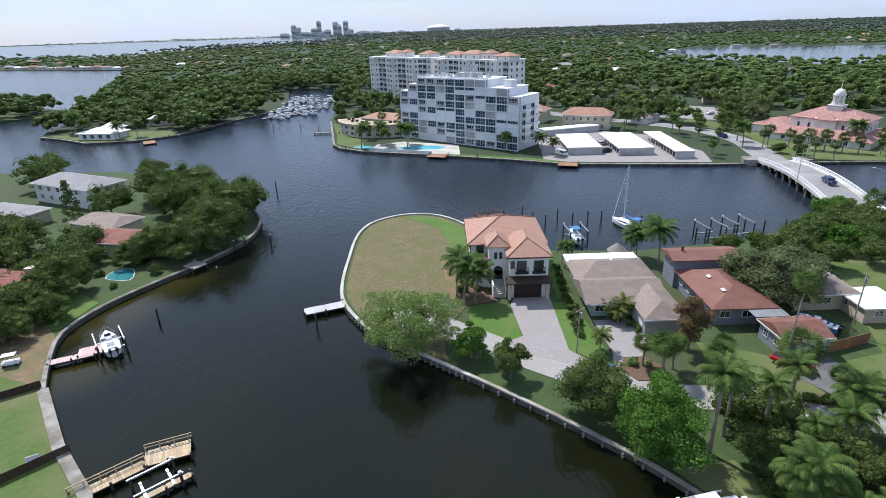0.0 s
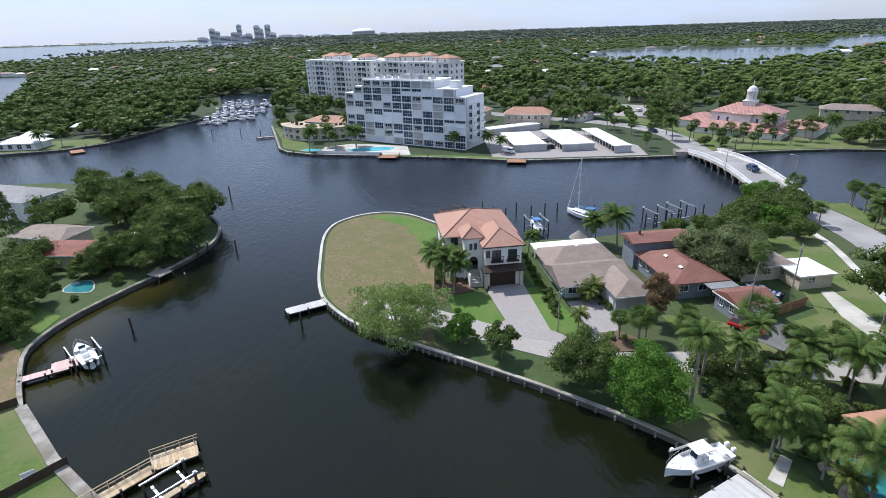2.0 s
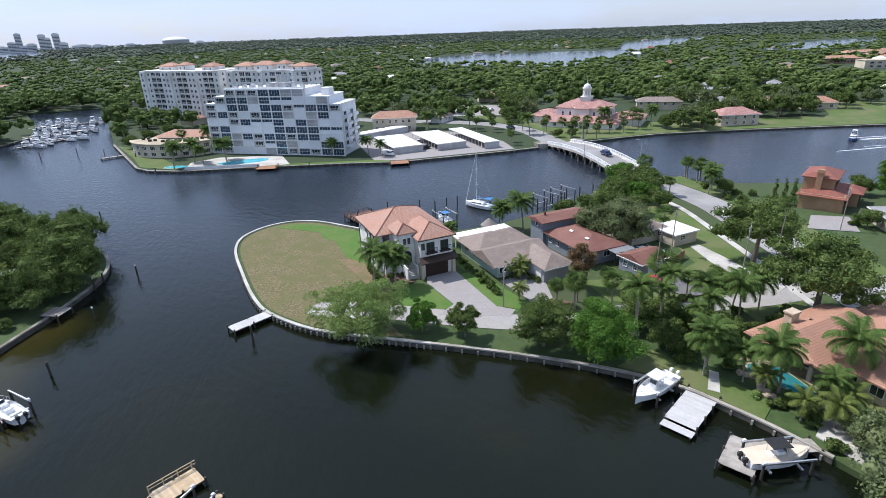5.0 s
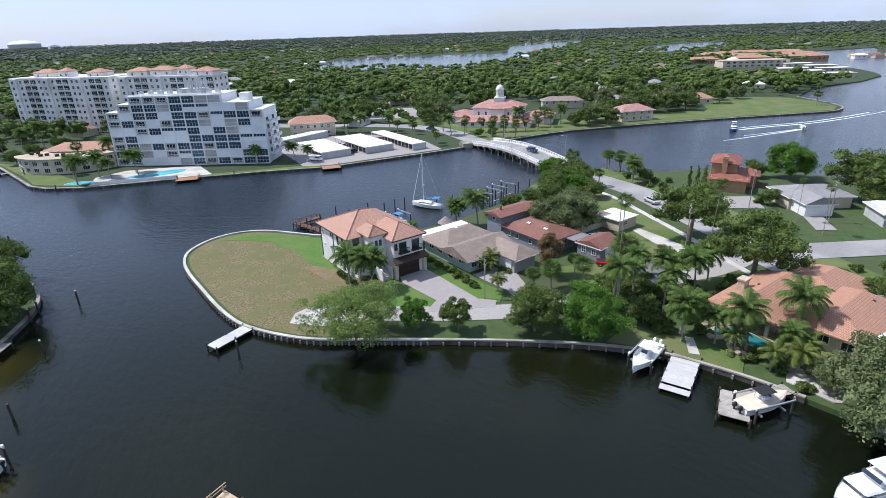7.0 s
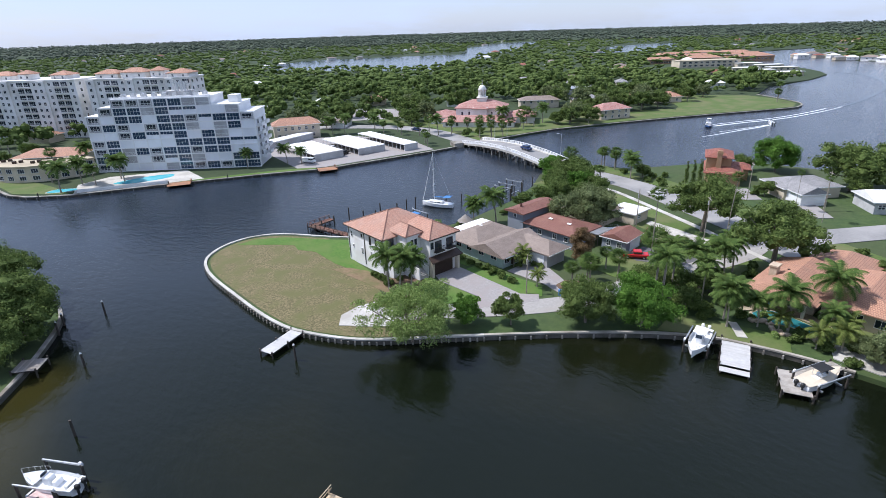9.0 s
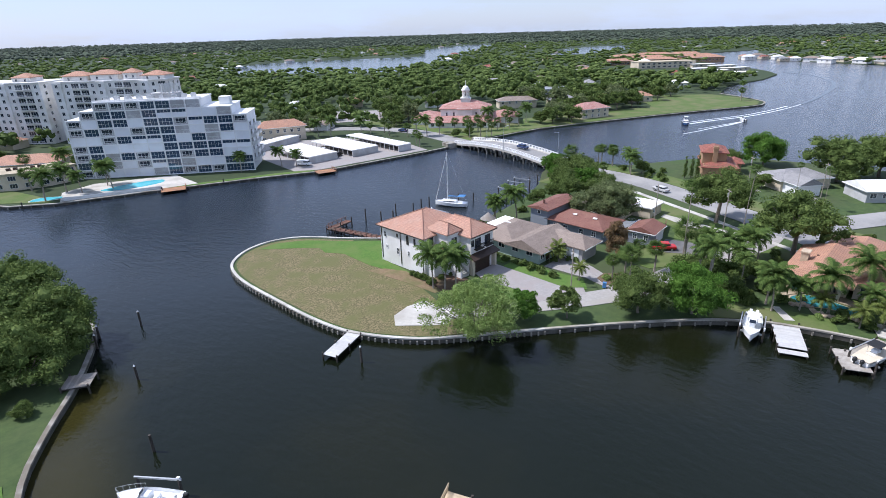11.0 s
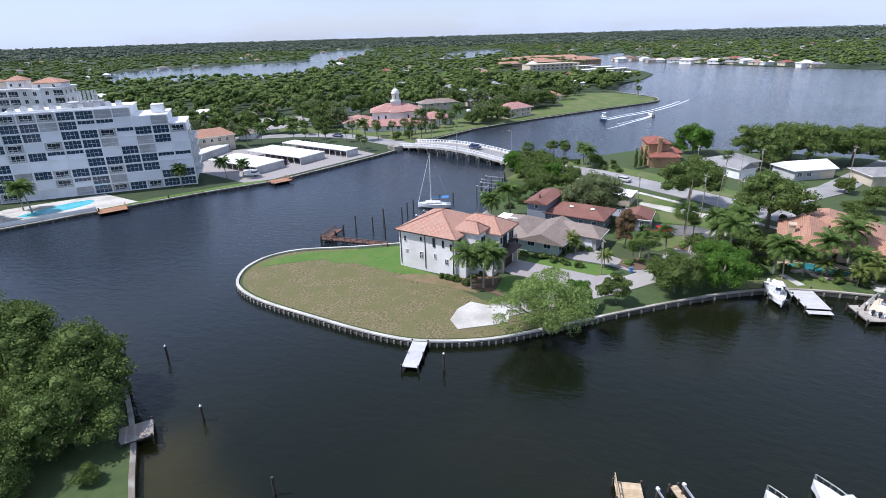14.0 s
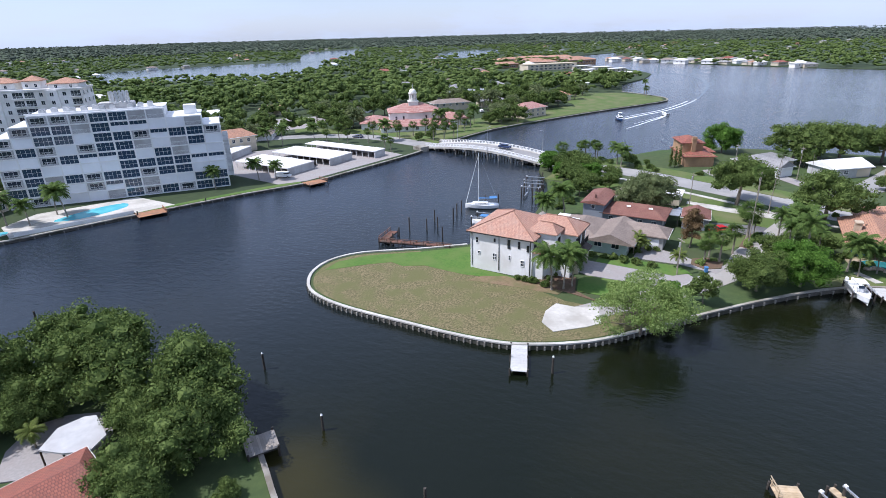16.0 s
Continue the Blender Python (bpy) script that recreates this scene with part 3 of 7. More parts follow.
LAGOON = [(262, 640), (285, 735), (395, 860), (560, 800), (640, 745), (700, 720), (600, 640), (436, 540), (360, 505), (318, 590)]
flat("water", smooth_line(north(LAGOON), 3, True), 0, ZN + 0.15, M["lagoon"], "calm grey lagoon among the woods", "water")
LAGOON2 = [(640, 745), (760, 850), (860, 960), (1150, 1120), (1250, 1080), (1000, 900), (860, 800), (720, 720)]
flat("water", smooth_line(LAGOON2, 3, True), 0, ZN + 0.25, M["lagoon"], "narrow far arm of the lagoon", "water")
LAGOON3 = [(760, 560), (1000, 660), (1150, 620), (980, 520), (820, 500)]
flat("water", smooth_line(LAGOON3, 3, True), 0, ZN + 0.2, M["lagoon"], "far pond among the woods", "water")


# seawalls: a cap on a wall with king piles
def seawall(name, line, label, cap_w=0.8, cap_mat="concrete", step=1.1, z=Z):
    ob = thing(name, label, "seawall", kind="structure")
    part("wall", ribbon(line, 0.35, -1.5, z + 0.02), M["wet_wall"], ob)
    part("cap", ribbon(line, cap_w, z + 0.02, z + 0.26), M[cap_mat], ob)
    rib = mesh_of("pile", box(0, 0, -0.3, 0.24, 0.24, 2.2), M["old_concrete"])
    acc, count = 0.0, 0
    for a, b in zip(line, line[1:]):
        va, vb = Vector(a), Vector(b)
        seg = (vb - va).length
        while acc < seg and count < 290:
            p = va.lerp(vb, acc / seg)
            t = (vb - va).normalized()
            q = p + Vector((t.y, -t.x)) * -0.3 * SIDE
            placed("pile", rib, ob, pose(q.x, q.y, z - 0.95, 0, 0, math.degrees(math.atan2(t.y, t.x))))
            acc += step
            count += 1
        acc -= seg
    return ob


SIDE = -1
seawall("seawall", tip_line[:47], "cream concrete seawall cap round the grassy point", 0.55)
seawall("seawall", tip_line[46:], "weathered tan seawall below garden trees", 0.5, "tan_concrete", 2.4)
SIDE = 1
seawall("seawall", [(33.2, 10), (33.5, 0), (33, -40)], "cream concrete seawall along the canal", step=1.3)
SIDE = 1
seawall("seawall", west_line, "weathered grey seawall with close-set piles", 0.6, "old_concrete", 0.8)
seawall("seawall", [WEST[0], WEST[1], WEST[2], WEST[3]], "broad pale concrete seawall edging a lawn", 1.3, "old_concrete", 2.5)
shore = [p for p in NORTH[0:10]]
SIDE = -1
seawall("seawall", shore, "grey concrete seawall below the apartment block", 0.9, "old_concrete", 3.0, ZN)
seawall("seawall", smooth_line(NORTH[10:20], 2), "low dark seawall round a green", 0.9, "old_concrete", 6.0, ZN)
seawall("seawall", [(-188 * K, 254 * K), (-172 * K, 246 * K), (-155 * K, 235 * K), (-134 * K, 238 * K), (-121 * K, 248 * K), (-109 * K, 286 * K), (-93 * K, 323 * K)], "low seawall round a wooded point", 0.9, "old_concrete", 6.0, ZN)

# lawns, drives and roads on the near land
DRY = [(x, y) for x, y in offset_line(tip_line, 0.9)[3:46]]
flat("lawn", DRY + [(1.2, 63.8), (0.5, 77), (4.5, 90), (5.2, 101), (8, 108)], Z, Z + 0.03, M["dry"], "dry yellow-green grass of an empty lot", "lawn")
flat("lawn", [(5.3, 88), (3.4, 92), (2.4, 97.8), (2.5, 102), (2.7, 106.5), (0.5, 110.3), (1.2, 113.4), (-1.8, 117), (-5.0, 120), (-8, 123.1), (-3.5, 123.4), (2, 119.8), (8.6, 110.8), (15.5, 103), (23, 99), (23, 78), (20.6, 78), (20.4, 97), (6.2, 97)], Z + 0.02, Z + 0.06, M["bright_lawn"], "watered bright green lawn beside the house", "lawn")
flat("lawn", [(5.3, 69.8), (5.0, 76.5), (10.0, 77.6), (12.2, 76), (12.8, 66.2), (10.5, 65.8)], Z + 0.02, Z + 0.07, M["bright_lawn"], "small bright front lawn beside a paved drive", "lawn")
flat("lawn", [(18.8, 77), (22.5, 77), (24.2, 62), (21, 59.4), (18.6, 61.2)], Z + 0.02, Z + 0.06, M["bright_lawn"], "lawn strip between two drives", "lawn")
flat("planting_bed", [(3.6, 77), (4.6, 84), (10.4, 84), (10.4, 78.2), (5.0, 76.8), (2.6, 72)], Z + 0.03, Z + 0.11, M["mulch"], "brown mulch bed below palms", "planting bed")
flat("bare_soil", [(5.2, 90), (3.4, 94), (0.5, 96), (1.8, 86), (2.2, 79), (4.4, 78.5), (4.6, 84)], Z + 0.02, Z + 0.055, M["soil"], "bare brown soil along the house bed", "soil")
flat("slab", [(-10.2, 75.6), (-8.2, 78.2), (-4.5, 78.9), (-1.2, 78.2), (-1.0, 74.7), (0.6, 71.6), (-4.4, 69.8), (-6.6, 71.6)], Z + 0.03, Z + 0.12, M["concrete"], "pale bare concrete slab on the empty lot", "slab")
flat("driveway", [(13.2, 79), (19.2, 79), (18.9, 62.6), (21, 60.2), (19.2, 58.6), (9.0, 64.6), (12.9, 66.8), (12.2, 76.5)], Z + 0.03, Z + 0.1, M["paver"], "grey paver drive in front of a garage", "driveway")
flat("driveway", [(24.4, 70.8), (30, 70.8), (31.2, 66), (29.2, 61.5), (27.2, 57.5), (28.2, 53.4), (23.5, 55.6), (24.9, 62)], Z + 0.03, Z + 0.1, M["paver"], "curved grey drive in front of the shingled house", "driveway")
STREET = smooth_line([(-4, 74.5), (4, 68.2), (12, 61.6), (20, 56.0), (27.5, 52.3), (36, 51.0), (44, 48.5), (52, 46.0), (60, 43.5), (68, 42.5), (80, 44)], 4)
flat("road", offset_line(STREET, 2.4) + offset_line(STREET, -2.4)[::-1], Z + 0.02, Z + 0.08, M["lane"], "narrow pale asphalt lane", "road")
flat("driveway", [(46.8, 58.2), (53.5, 59), (55.5, 50), (55, 47.5), (50, 48.8), (46, 56)], Z + 0.03, Z + 0.1, M["dark_asphalt"], "dark asphalt drive before a small garage", "driveway")
flat("lawn", [(37.5, 64), (45.5, 60), (48.5, 50.5), (40, 52.5), (36.5, 55)], Z + 0.02, Z + 0.06, M["lawn"], "green front lawn", "lawn")
flat("lawn", [(55, 58), (63, 60), (66, 50), (61, 46.5), (56.5, 48.5)], Z + 0.02, Z + 0.06, M["lawn"], "green lawn beyond a board fence", "lawn")
flat("planting_bed", [(39, 49.8), (40, 52.6), (46, 51.8), (50, 50.2), (49.5, 48.2), (44, 50.2)], Z + 0.07, Z + 0.14, M["mulch"], "reddish mulch bed along the lane", "planting bed")
flat("planting_bed", [(24.5, 57.6), (26.0, 60.3), (28.8, 60.4), (30.6, 57.8), (29.4, 54.8), (26.2, 55)], Z + 0.08, Z + 0.2, M["mulch"], "rounded mulch island with yellow shrubs", "planting bed")
AVENUE = smooth_line([(108, 165), (97.8, 113), (97.0, 101), (94, 83), (87, 66), (80, 50), (72, 34), (64, 10), (58, -20), (50, -80)], 4)
flat("road", offset_line(AVENUE[3:], 4.6) + offset_line(AVENUE[3:], -4.6)[::-1], Z + 0.03, Z + 0.1, M["asphalt"], "grey asphalt avenue leading to the bridge", "road")
flat("pavement", offset_line(AVENUE[5:], -8.4) + offset_line(AVENUE[5:], -9.8)[::-1], Z + 0.02, Z + 0.1, M["concrete"], "pale concrete pavement along the avenue", "pavement")
flat("lawn", offset_line(AVENUE[5:30], -10.0) + offset_line(AVENUE[5:30], -21)[::-1], Z, Z + 0.035, M["lawn"], "broad mown verge beside the avenue", "lawn")
flat("lawn", offset_line(AVENUE[5:30], 5.2) + offset_line(AVENUE[5:30], 12)[::-1], Z, Z + 0.035, M["lawn"], "mown verge beside the avenue", "lawn")
flat("driveway", [(67.1, 66.0), (69.3, 66.0), (68.3, 59.0), (66.9, 52.3), (66.6, 44.8), (62.5, 43.8), (63.1, 51.5), (64.0, 58.2)], Z + 0.05, Z + 0.11, M["concrete"], "long pale concrete drive", "driveway")
flat("driveway", [(97, 40), (105, 46), (108, 43), (100, 37)], Z + 0.05, Z + 0.12, M["paver"], "pale drive before grey houses", "driveway")
flat("road", [(80, 47), (84, 40), (105, 26), (150, 8), (150, 2), (102, 19), (76, 36)], Z + 0.04, Z + 0.12, M["asphalt"], "pale side street", "road")
flat("driveway", [(97, 61), (106, 66), (112, 61), (104, 54)], Z + 0.05, Z + 0.12, M["paver"], "paved forecourt of a villa", "driveway")
# west lots
flat("lawn", [(-27, 22), (-36.6, 39.2), (-44.2, 46.4), (-53.2, 57.2), (-64, 66), (-90, 60), (-80, 0), (-40, -10)], Z, Z + 0.035, M["lawn"], "watered lawn behind the seawall", "lawn")
flat("sandy_yard", [(-53.6, 57.6), (-57.2, 63.8), (-60.4, 71), (-66, 76), (-74, 70), (-66, 62)], Z + 0.02, Z + 0.06, M["soil"], "bare brown yard with debris", "yard")
flat("lawn", [(-61, 73), (-60, 82), (-68, 88), (-82, 80), (-72, 70)], Z + 0.02, Z + 0.05, M["bright_lawn"], "bright lawn among trees", "lawn")
# north lots
flat("lawn", north([(-11, 197), (30, 181), (41, 175.5), (41, 172.6), (24, 181), (-7, 193.5)]), ZN, ZN + 0.05, M["bright_lawn"], "lawn strip between the block and the seawall", "lawn")
flat("lawn", north([(-52, 268), (-44, 234), (-41, 215), (-28, 202), (-30, 214), (-40, 250)]), ZN, ZN + 0.05, M["lawn"], "rounded lawn at the marina mouth", "lawn")
flat("terrace", north([(-27, 201), (-7, 193.6), (8, 189), (8, 206), (-14, 216), (-24, 212)]), ZN, ZN + 0.08, M["concrete"], "pale pool terrace", "terrace")
flat("car_park", north([(36, 178), (43, 173), (88, 166.5), (92, 182), (84, 214), (60, 232), (40, 214)]), ZN, ZN + 0.06, M["paver"], "pale paved car park with carports", "car park")
NAVE = smooth_line(north([(106, 161), (110, 180), (113, 196), (110, 215), (98, 235), (70, 262), (40, 300), (20, 330)]), 4)
flat("road", offset_line(NAVE, 4.6) + offset_line(NAVE, -4.6)[::-1], ZN + 0.03, ZN + 0.1, M["asphalt"], "asphalt road curving away from the bridge", "road")
flat("lawn", north([(110, 166), (152, 160), (191, 146), (232, 128), (240, 150), (190, 176), (140, 190), (128, 220), (118, 250), (108, 240), (120, 205)]), ZN, ZN + 0.05, M["lawn"], "mown lawn round the Spanish-style building", "lawn")
flat("lawn", north([(214, 136), (240, 124), (265, 111), (283, 104), (297, 107), (304, 113), (312, 124), (318, 140), (300, 170), (280, 175), (250, 150)]), ZN + 0.01, ZN + 0.07, M["lawn"], "yellow-green putting green on the point", "lawn")
flat("car_park", north([(92, 262), (130, 290), (160, 262), (130, 240)]), ZN, ZN + 0.05, M["paver"], "pale car park behind trees", "car park")
flat("lawn", north([(-186, 256), (-172, 248), (-155, 237), (-134, 240), (-122, 250), (-130, 262), (-160, 262)]), ZN, ZN + 0.05, M["lawn"], "lawn round a white waterfront house", "lawn")

# ---- the main houses ----
def villa_white():
    """White two-storey villa: a broad hipped body, an entrance tower and a garage wing."""
    ob = thing("house", "white stucco two-storey villa with terracotta tile roof", "house", 0, 0, Z + 0.6)
    ob.matrix_basis = pose(-0.1, 7.2, Z + 0.6) @ Matrix.Diagonal((0.95, 0.91, 1, 1))
    x0, x1, y0, y1 = 6.6, 20.2, 86.0, 99.8
    part("wall", box((x0 + x1) / 2, (y0 + y1) / 2, 3.0, x1 - x0, y1 - y0, 8.4), M["stucco"], ob)
    part("wall", box(16.5, 83.0, 3.0, 6.9, 7.6, 8.4), M["stucco"], ob)
    part("wall", box(11.35, 84.4, 3.35, 3.3, 4.4, 9.1), M["stucco"], ob, "entrance tower wall")
    part("wall", box(8.6, 85.0, 1.8, 3.0, 2.4, 5.8), M["stucco"], ob)
    part("roof", hip_roof(x1 - x0, y1 - y0, 2.9, 0.65, 1.2, 7.2, cx=(x0 + x1) / 2, cy=(y0 + y1) / 2), M["terra"], ob, uv=True)
    part("roof", hip_roof(6.9, 11, 2.1, 0.6, 4.5, 7.17, cx=16.5, cy=84.6, along="y"), M["terra"], ob, uv=True)
    part("roof", hip_roof(3.4, 5.4, 1.5, 0.5, 2.6, 7.9, cx=11.35, cy=85.0, along="y"), M["terra"], ob, uv=True)
    part("roof", hip_roof(3.0, 2.4, 0.7, 0.35, 0.8, 4.7, cx=8.6, cy=85.0), M["terra"], ob, uv=True)
    # ridge and hip caps
    for a, b in (((12.8, 92.9, 10.12), (14.0, 92.9, 10.12)), ((5.95, 85.35, 7.25), (12.8, 92.9, 10.15)), ((5.95, 100.4, 7.25), (12.8, 92.9, 10.15)), ((14.0, 92.9, 10.15), (20.85, 100.4, 7.25)),
                 ((16.5, 82.4, 9.3), (16.5, 86.9, 9.3)), ((12.45, 78.5, 7.2), (16.5, 82.4, 9.3)), ((20.55, 78.5, 7.2), (16.5, 82.4, 9.3)), ((11.35, 83.7, 9.42), (11.35, 86.3, 9.42)),
                 ((9.15, 81.8, 7.95), (11.35, 83.7, 9.42)), ((13.55, 81.8, 7.95), (11.35, 83.7, 9.42))):
        part("ridge_cap", tube(a, b, 0.1, n=6), M["terra_orange"], ob)
    for bx in (box(x0 - 0.7, 92.9, 7.05, 0.12, 15.1, 0.16), box(13.4, 100.5, 7.05, 14.9, 0.12, 0.16), box(16.5, 78.5, 7.03, 8.2, 0.12, 0.16)):
        part("gutter", bx, M["dark"], ob)
    for y in (86.4, 93.2, 99.4):
        part("downpipe", box(x0 - 0.08, y, 3.5, 0.12, 0.12, 7.0), M["dark"], ob)
    # garage with its tiled canopy
    d = bmesh.new()
    add_box(d, 16.4, 79.15, 0.9, 4.9, 0.12, 3.0)
    for i in range(4):
        add_box(d, 16.4, 79.08, 0.3 + i * 0.6, 4.8, 0.06, 0.5)
    part("garage_door", d, M["brown"], ob)
    c = bmesh.new()
    v = [c.verts.new(p) for p in ((12.7, 79.2, 3.5), (20.2, 79.2, 3.5), (20.5, 77.6, 2.75), (12.4, 77.6, 2.75))]
    w = [c.verts.new(p.co - Vector((0, 0, 0.18))) for p in v]
    c.faces.new(v[::-1]), c.faces.new(w)
    for i in range(4):
        c.faces.new((v[i], v[(i + 1) % 4], w[(i + 1) % 4], w[i]))
    bmesh.ops.recalc_face_normals(c, faces=c.faces[:])
    part("garage_canopy", c, M["brown"], ob, "dark brown tiled garage canopy")
    for x in (13.05, 19.85):
        part("pillar", box(x, 78.7, 0.95, 0.6, 0.9, 3.6), M["cream"], ob)
    for x in (15.2, 18.2):
        window(ob, pose(x, 79.2, 5.3), 1.7, 1.9, 2, 1, M["dark"])
        b = bmesh.new()
        add_box(b, x, 78.75, 4.25, 2.3, 0.9, 0.15)
        for i in range(10):
            add_box(b, x - 1.1 + i * 0.245, 78.35, 4.8, 0.05, 0.05, 1.0)
        add_box(b, x, 78.35, 5.3, 2.3, 0.08, 0.08)
        part("balcony", b, M["dark"], ob, "dark iron balcony")
    window(ob, pose(13.6, 79.2, 5.6), 0.7, 1.3, 1, 2, M["dark"])
    for x in (10.9, 11.8):
        window(ob, pose(x, 82.2, 6.2), 0.55, 1.2, 1, 2, M["dark"])
    # arched entrance and its stair
    a = bmesh.new()
    bmesh.ops.create_cone(a, cap_ends=True, segments=20, radius1=0.85, radius2=0.85, depth=0.16, matrix=pose(11.35, 82.2, 3.4, 90))
    add_box(a, 11.35, 82.2, 2.6, 1.7, 0.16, 1.6)
    part("door", a, M["dark"], ob, "dark arched entrance")
    for i in range(9):
        part("step", box(11.35, 82.0 - 0.32 * i, (1.75 - 0.19 * i) / 2 - 0.35, 1.9, 0.34, 2.45 - 0.19 * i), M["concrete"], ob)
    for sx in (-1.1, 1.1):
        s = bmesh.new()
        add_box(s, 11.35 + sx, 80.7, 0.6, 0.22, 3.0, 2.5)
        part("stair_wall", s, M["stucco"], ob)
    window(ob, pose(8.3, 83.8, 2.6), 1.6, 2.0, 3, 2, M["dark"])
    window(ob, pose(8.3, 86.0, 6.0), 1.4, 1.6, 2, 2, M["dark"])
    # long west wall
    for y, z, w_, h_, fm in ((98.2, 5.4, 0.7, 1.2, "white"), (97.8, 2.9, 0.6, 0.7, "white"), (94.2, 5.9, 0.4, 0.7, "dark"), (91.0, 5.6, 0.6, 1.8, "dark"), (88.8, 5.7, 0.5, 1.4, "dark"),
                             (86.9, 5.3, 0.5, 1.3, "dark"), (94.2, 2.6, 0.8, 1.4, "white"), (90.8, 2.9, 0.5, 1.0, "white"), (88.0, 2.2, 0.8, 1.2, "white")):
        window(ob, pose(x0, y, z, 0, 0, -90), w_, h_, 1 if w_ < 0.8 else 2, 2, M[fm])
    for x in (9, 12.5, 16):
        window(ob, pose(x, y1, 5.4, 0, 0, 180), 1.6, 1.7)
    return ob


villa_white()


def shingled_house():
    ob = thing("house", "pale green single-storey house with brown-grey shingle roof", "house", 0, 0, ZH)
    part("wall", box(30.4, 79.6, 1.3, 11.6, 14.8, 3.0), M["green_siding"], ob)
    part("wall", box(33.6, 69.4, 1.3, 5.4, 6.2, 3.0), M["grey_wall"], ob)
    part("roof", hip_roof(12.4, 9.0, 1.9, 0.7, 5.0, 2.8, cx=30.4, cy=82.8), M["shingle"], ob, uv=True)
    part("roof", hip_roof(11.8, 8.4, 1.8, 0.6, 11.8, 2.8, cx=29.6, cy=75.4), M["shingle"], ob, uv=True)
    part("roof", hip_roof(5.6, 10.0, 1.6, 0.6, 5.6, 2.82, cx=33.7, cy=71.0, along="y"), M["shingle"], ob, uv=True)
    part("roof", box(30.2, 88.3, 2.95, 13.2, 3.4, 0.2), M["white_roof"], ob, "white flat patio roof")
    part("roof_vent", box(30.8, 84.2, 4.25, 0.4, 4.2, 0.16, ry=0), M["white"], ob, "pale ridge strip")
    for x in (24.6, 36.2):
        part("post", box(x, 89.6, 1.35, 0.2, 0.2, 2.9), M["white"], ob)
    part("fascia", box(27.5, 70.62, 2.68, 7.4, 0.06, 0.22), M["white"], ob)
    part("fascia", box(33.7, 65.36, 2.68, 6.9, 0.06, 0.22), M["white"], ob)
    for y in (74.5, 78, 81.5, 84.5):
        window(ob, pose(24.6, y, 1.7, 0, 0, -90), 1.6, 1.2, 2, 1)
    for x in (25.8, 29.4):
        window(ob, pose(x, 72.2, 1.4), 1.5, 1.5, 2, 1)
    part("door", box(27.6, 72.16, 1.05, 1.0, 0.1, 2.1), M["brown"], ob)
    part("garage_door", box(30.86, 69.2, 1.1, 0.1, 4.2, 2.2), M["white"], ob)
    return ob


shingled_house()


def grey_house():
    ob = thing("house", "grey two-level house with red-brown shingle roofs", "house", 0, 0, ZH)
    part("wall", box(46.6, 83.6, 2.5, 11.0, 4.6, 5.4), M["grey_siding"], ob)
    part("roof", hip_roof(11.4, 4.8, 0.7, 0.5, 12.5, 5.1, cx=46.6, cy=83.6), M["shingle_red"], ob, uv=True)
    part("wall", box(46.0, 74.8, 1.4, 8.4, 13.0, 3.2), M["grey_siding"], ob)
    part("roof", hip_roof(9.0, 13.4, 1.7, 0.6, 5.5, 3.0, cx=46.2, cy=74.8, along="y"), M["shingle_red"], ob, uv=True)
    part("roof_vent", box(43.0, 83.6, 6.1, 0.35, 0.35, 1.0), M["shingle_red"], ob)
    for y in (79.5, 77, 73, 70):
        window(ob, pose(41.8, y, 1.7, 0, 0, -90), 1.1, 1.2, 2, 2)
    for x in (43.6, 47.0):
        window(ob, pose(x, 68.3, 1.7), 1.6, 1.2, 2, 1)
    window(ob, pose(41.1, 83.6, 4.2, 0, 0, -90), 0.9, 0.9, 1, 1)
    for y in (76.2, 71.3):
        part("skylight", box(44.4, y, 4.3, 0.5, 0.9, 0.1, ry=-20), M["white"], ob)
    part("roof", box(49.0, 66.6, 2.75, 5.0, 2.4, 0.12), M["metal"], ob, "corrugated lean-to roof")
    for x in (46.8, 51.2):
        part("post", box(x, 65.6, 1.35, 0.12, 0.12, 2.75), M["dark"], ob)
    return ob


grey_house()
house("garage", "small grey garage with red-brown shingle roof", 50.3, 62.2, ZH, 4, 6.4, 5.4, 2.7, "hip", 1.1, 7.6, "grey_siding", "shingle_red", 0.4, "x",
      windows=(("left", -1.2, 1.5, 1.0, 1.2), ("left", 1.2, 1.5, 1.0, 1.2)), doors=(("front", 0.6, 4.2, 2.2, "white"),), category="garage")
house("house", "low pale house with flat white and shingle roof", 67.2, 70.6, ZH, 0, 6.2, 6.4, 2.3, "flat", wall="cream", tiles="white_roof", over=0.4,
      windows=(("front", -1, 1.5, 1.4, 1.0), ("left", 1, 1.5, 1.4, 1.0), ("right", 0, 1.5, 1.2, 1.0)))
house("house", "low house with faded shingle roof under an oak", 61.5, 77.0, ZH, 0, 9, 10, 2.7, "hip", 1.5, 4, "cream", "shingle", 0.5, windows=(("front", 0, 1.5, 1.4, 1.0), ("left", 1, 1.5, 1.4, 1.0)))


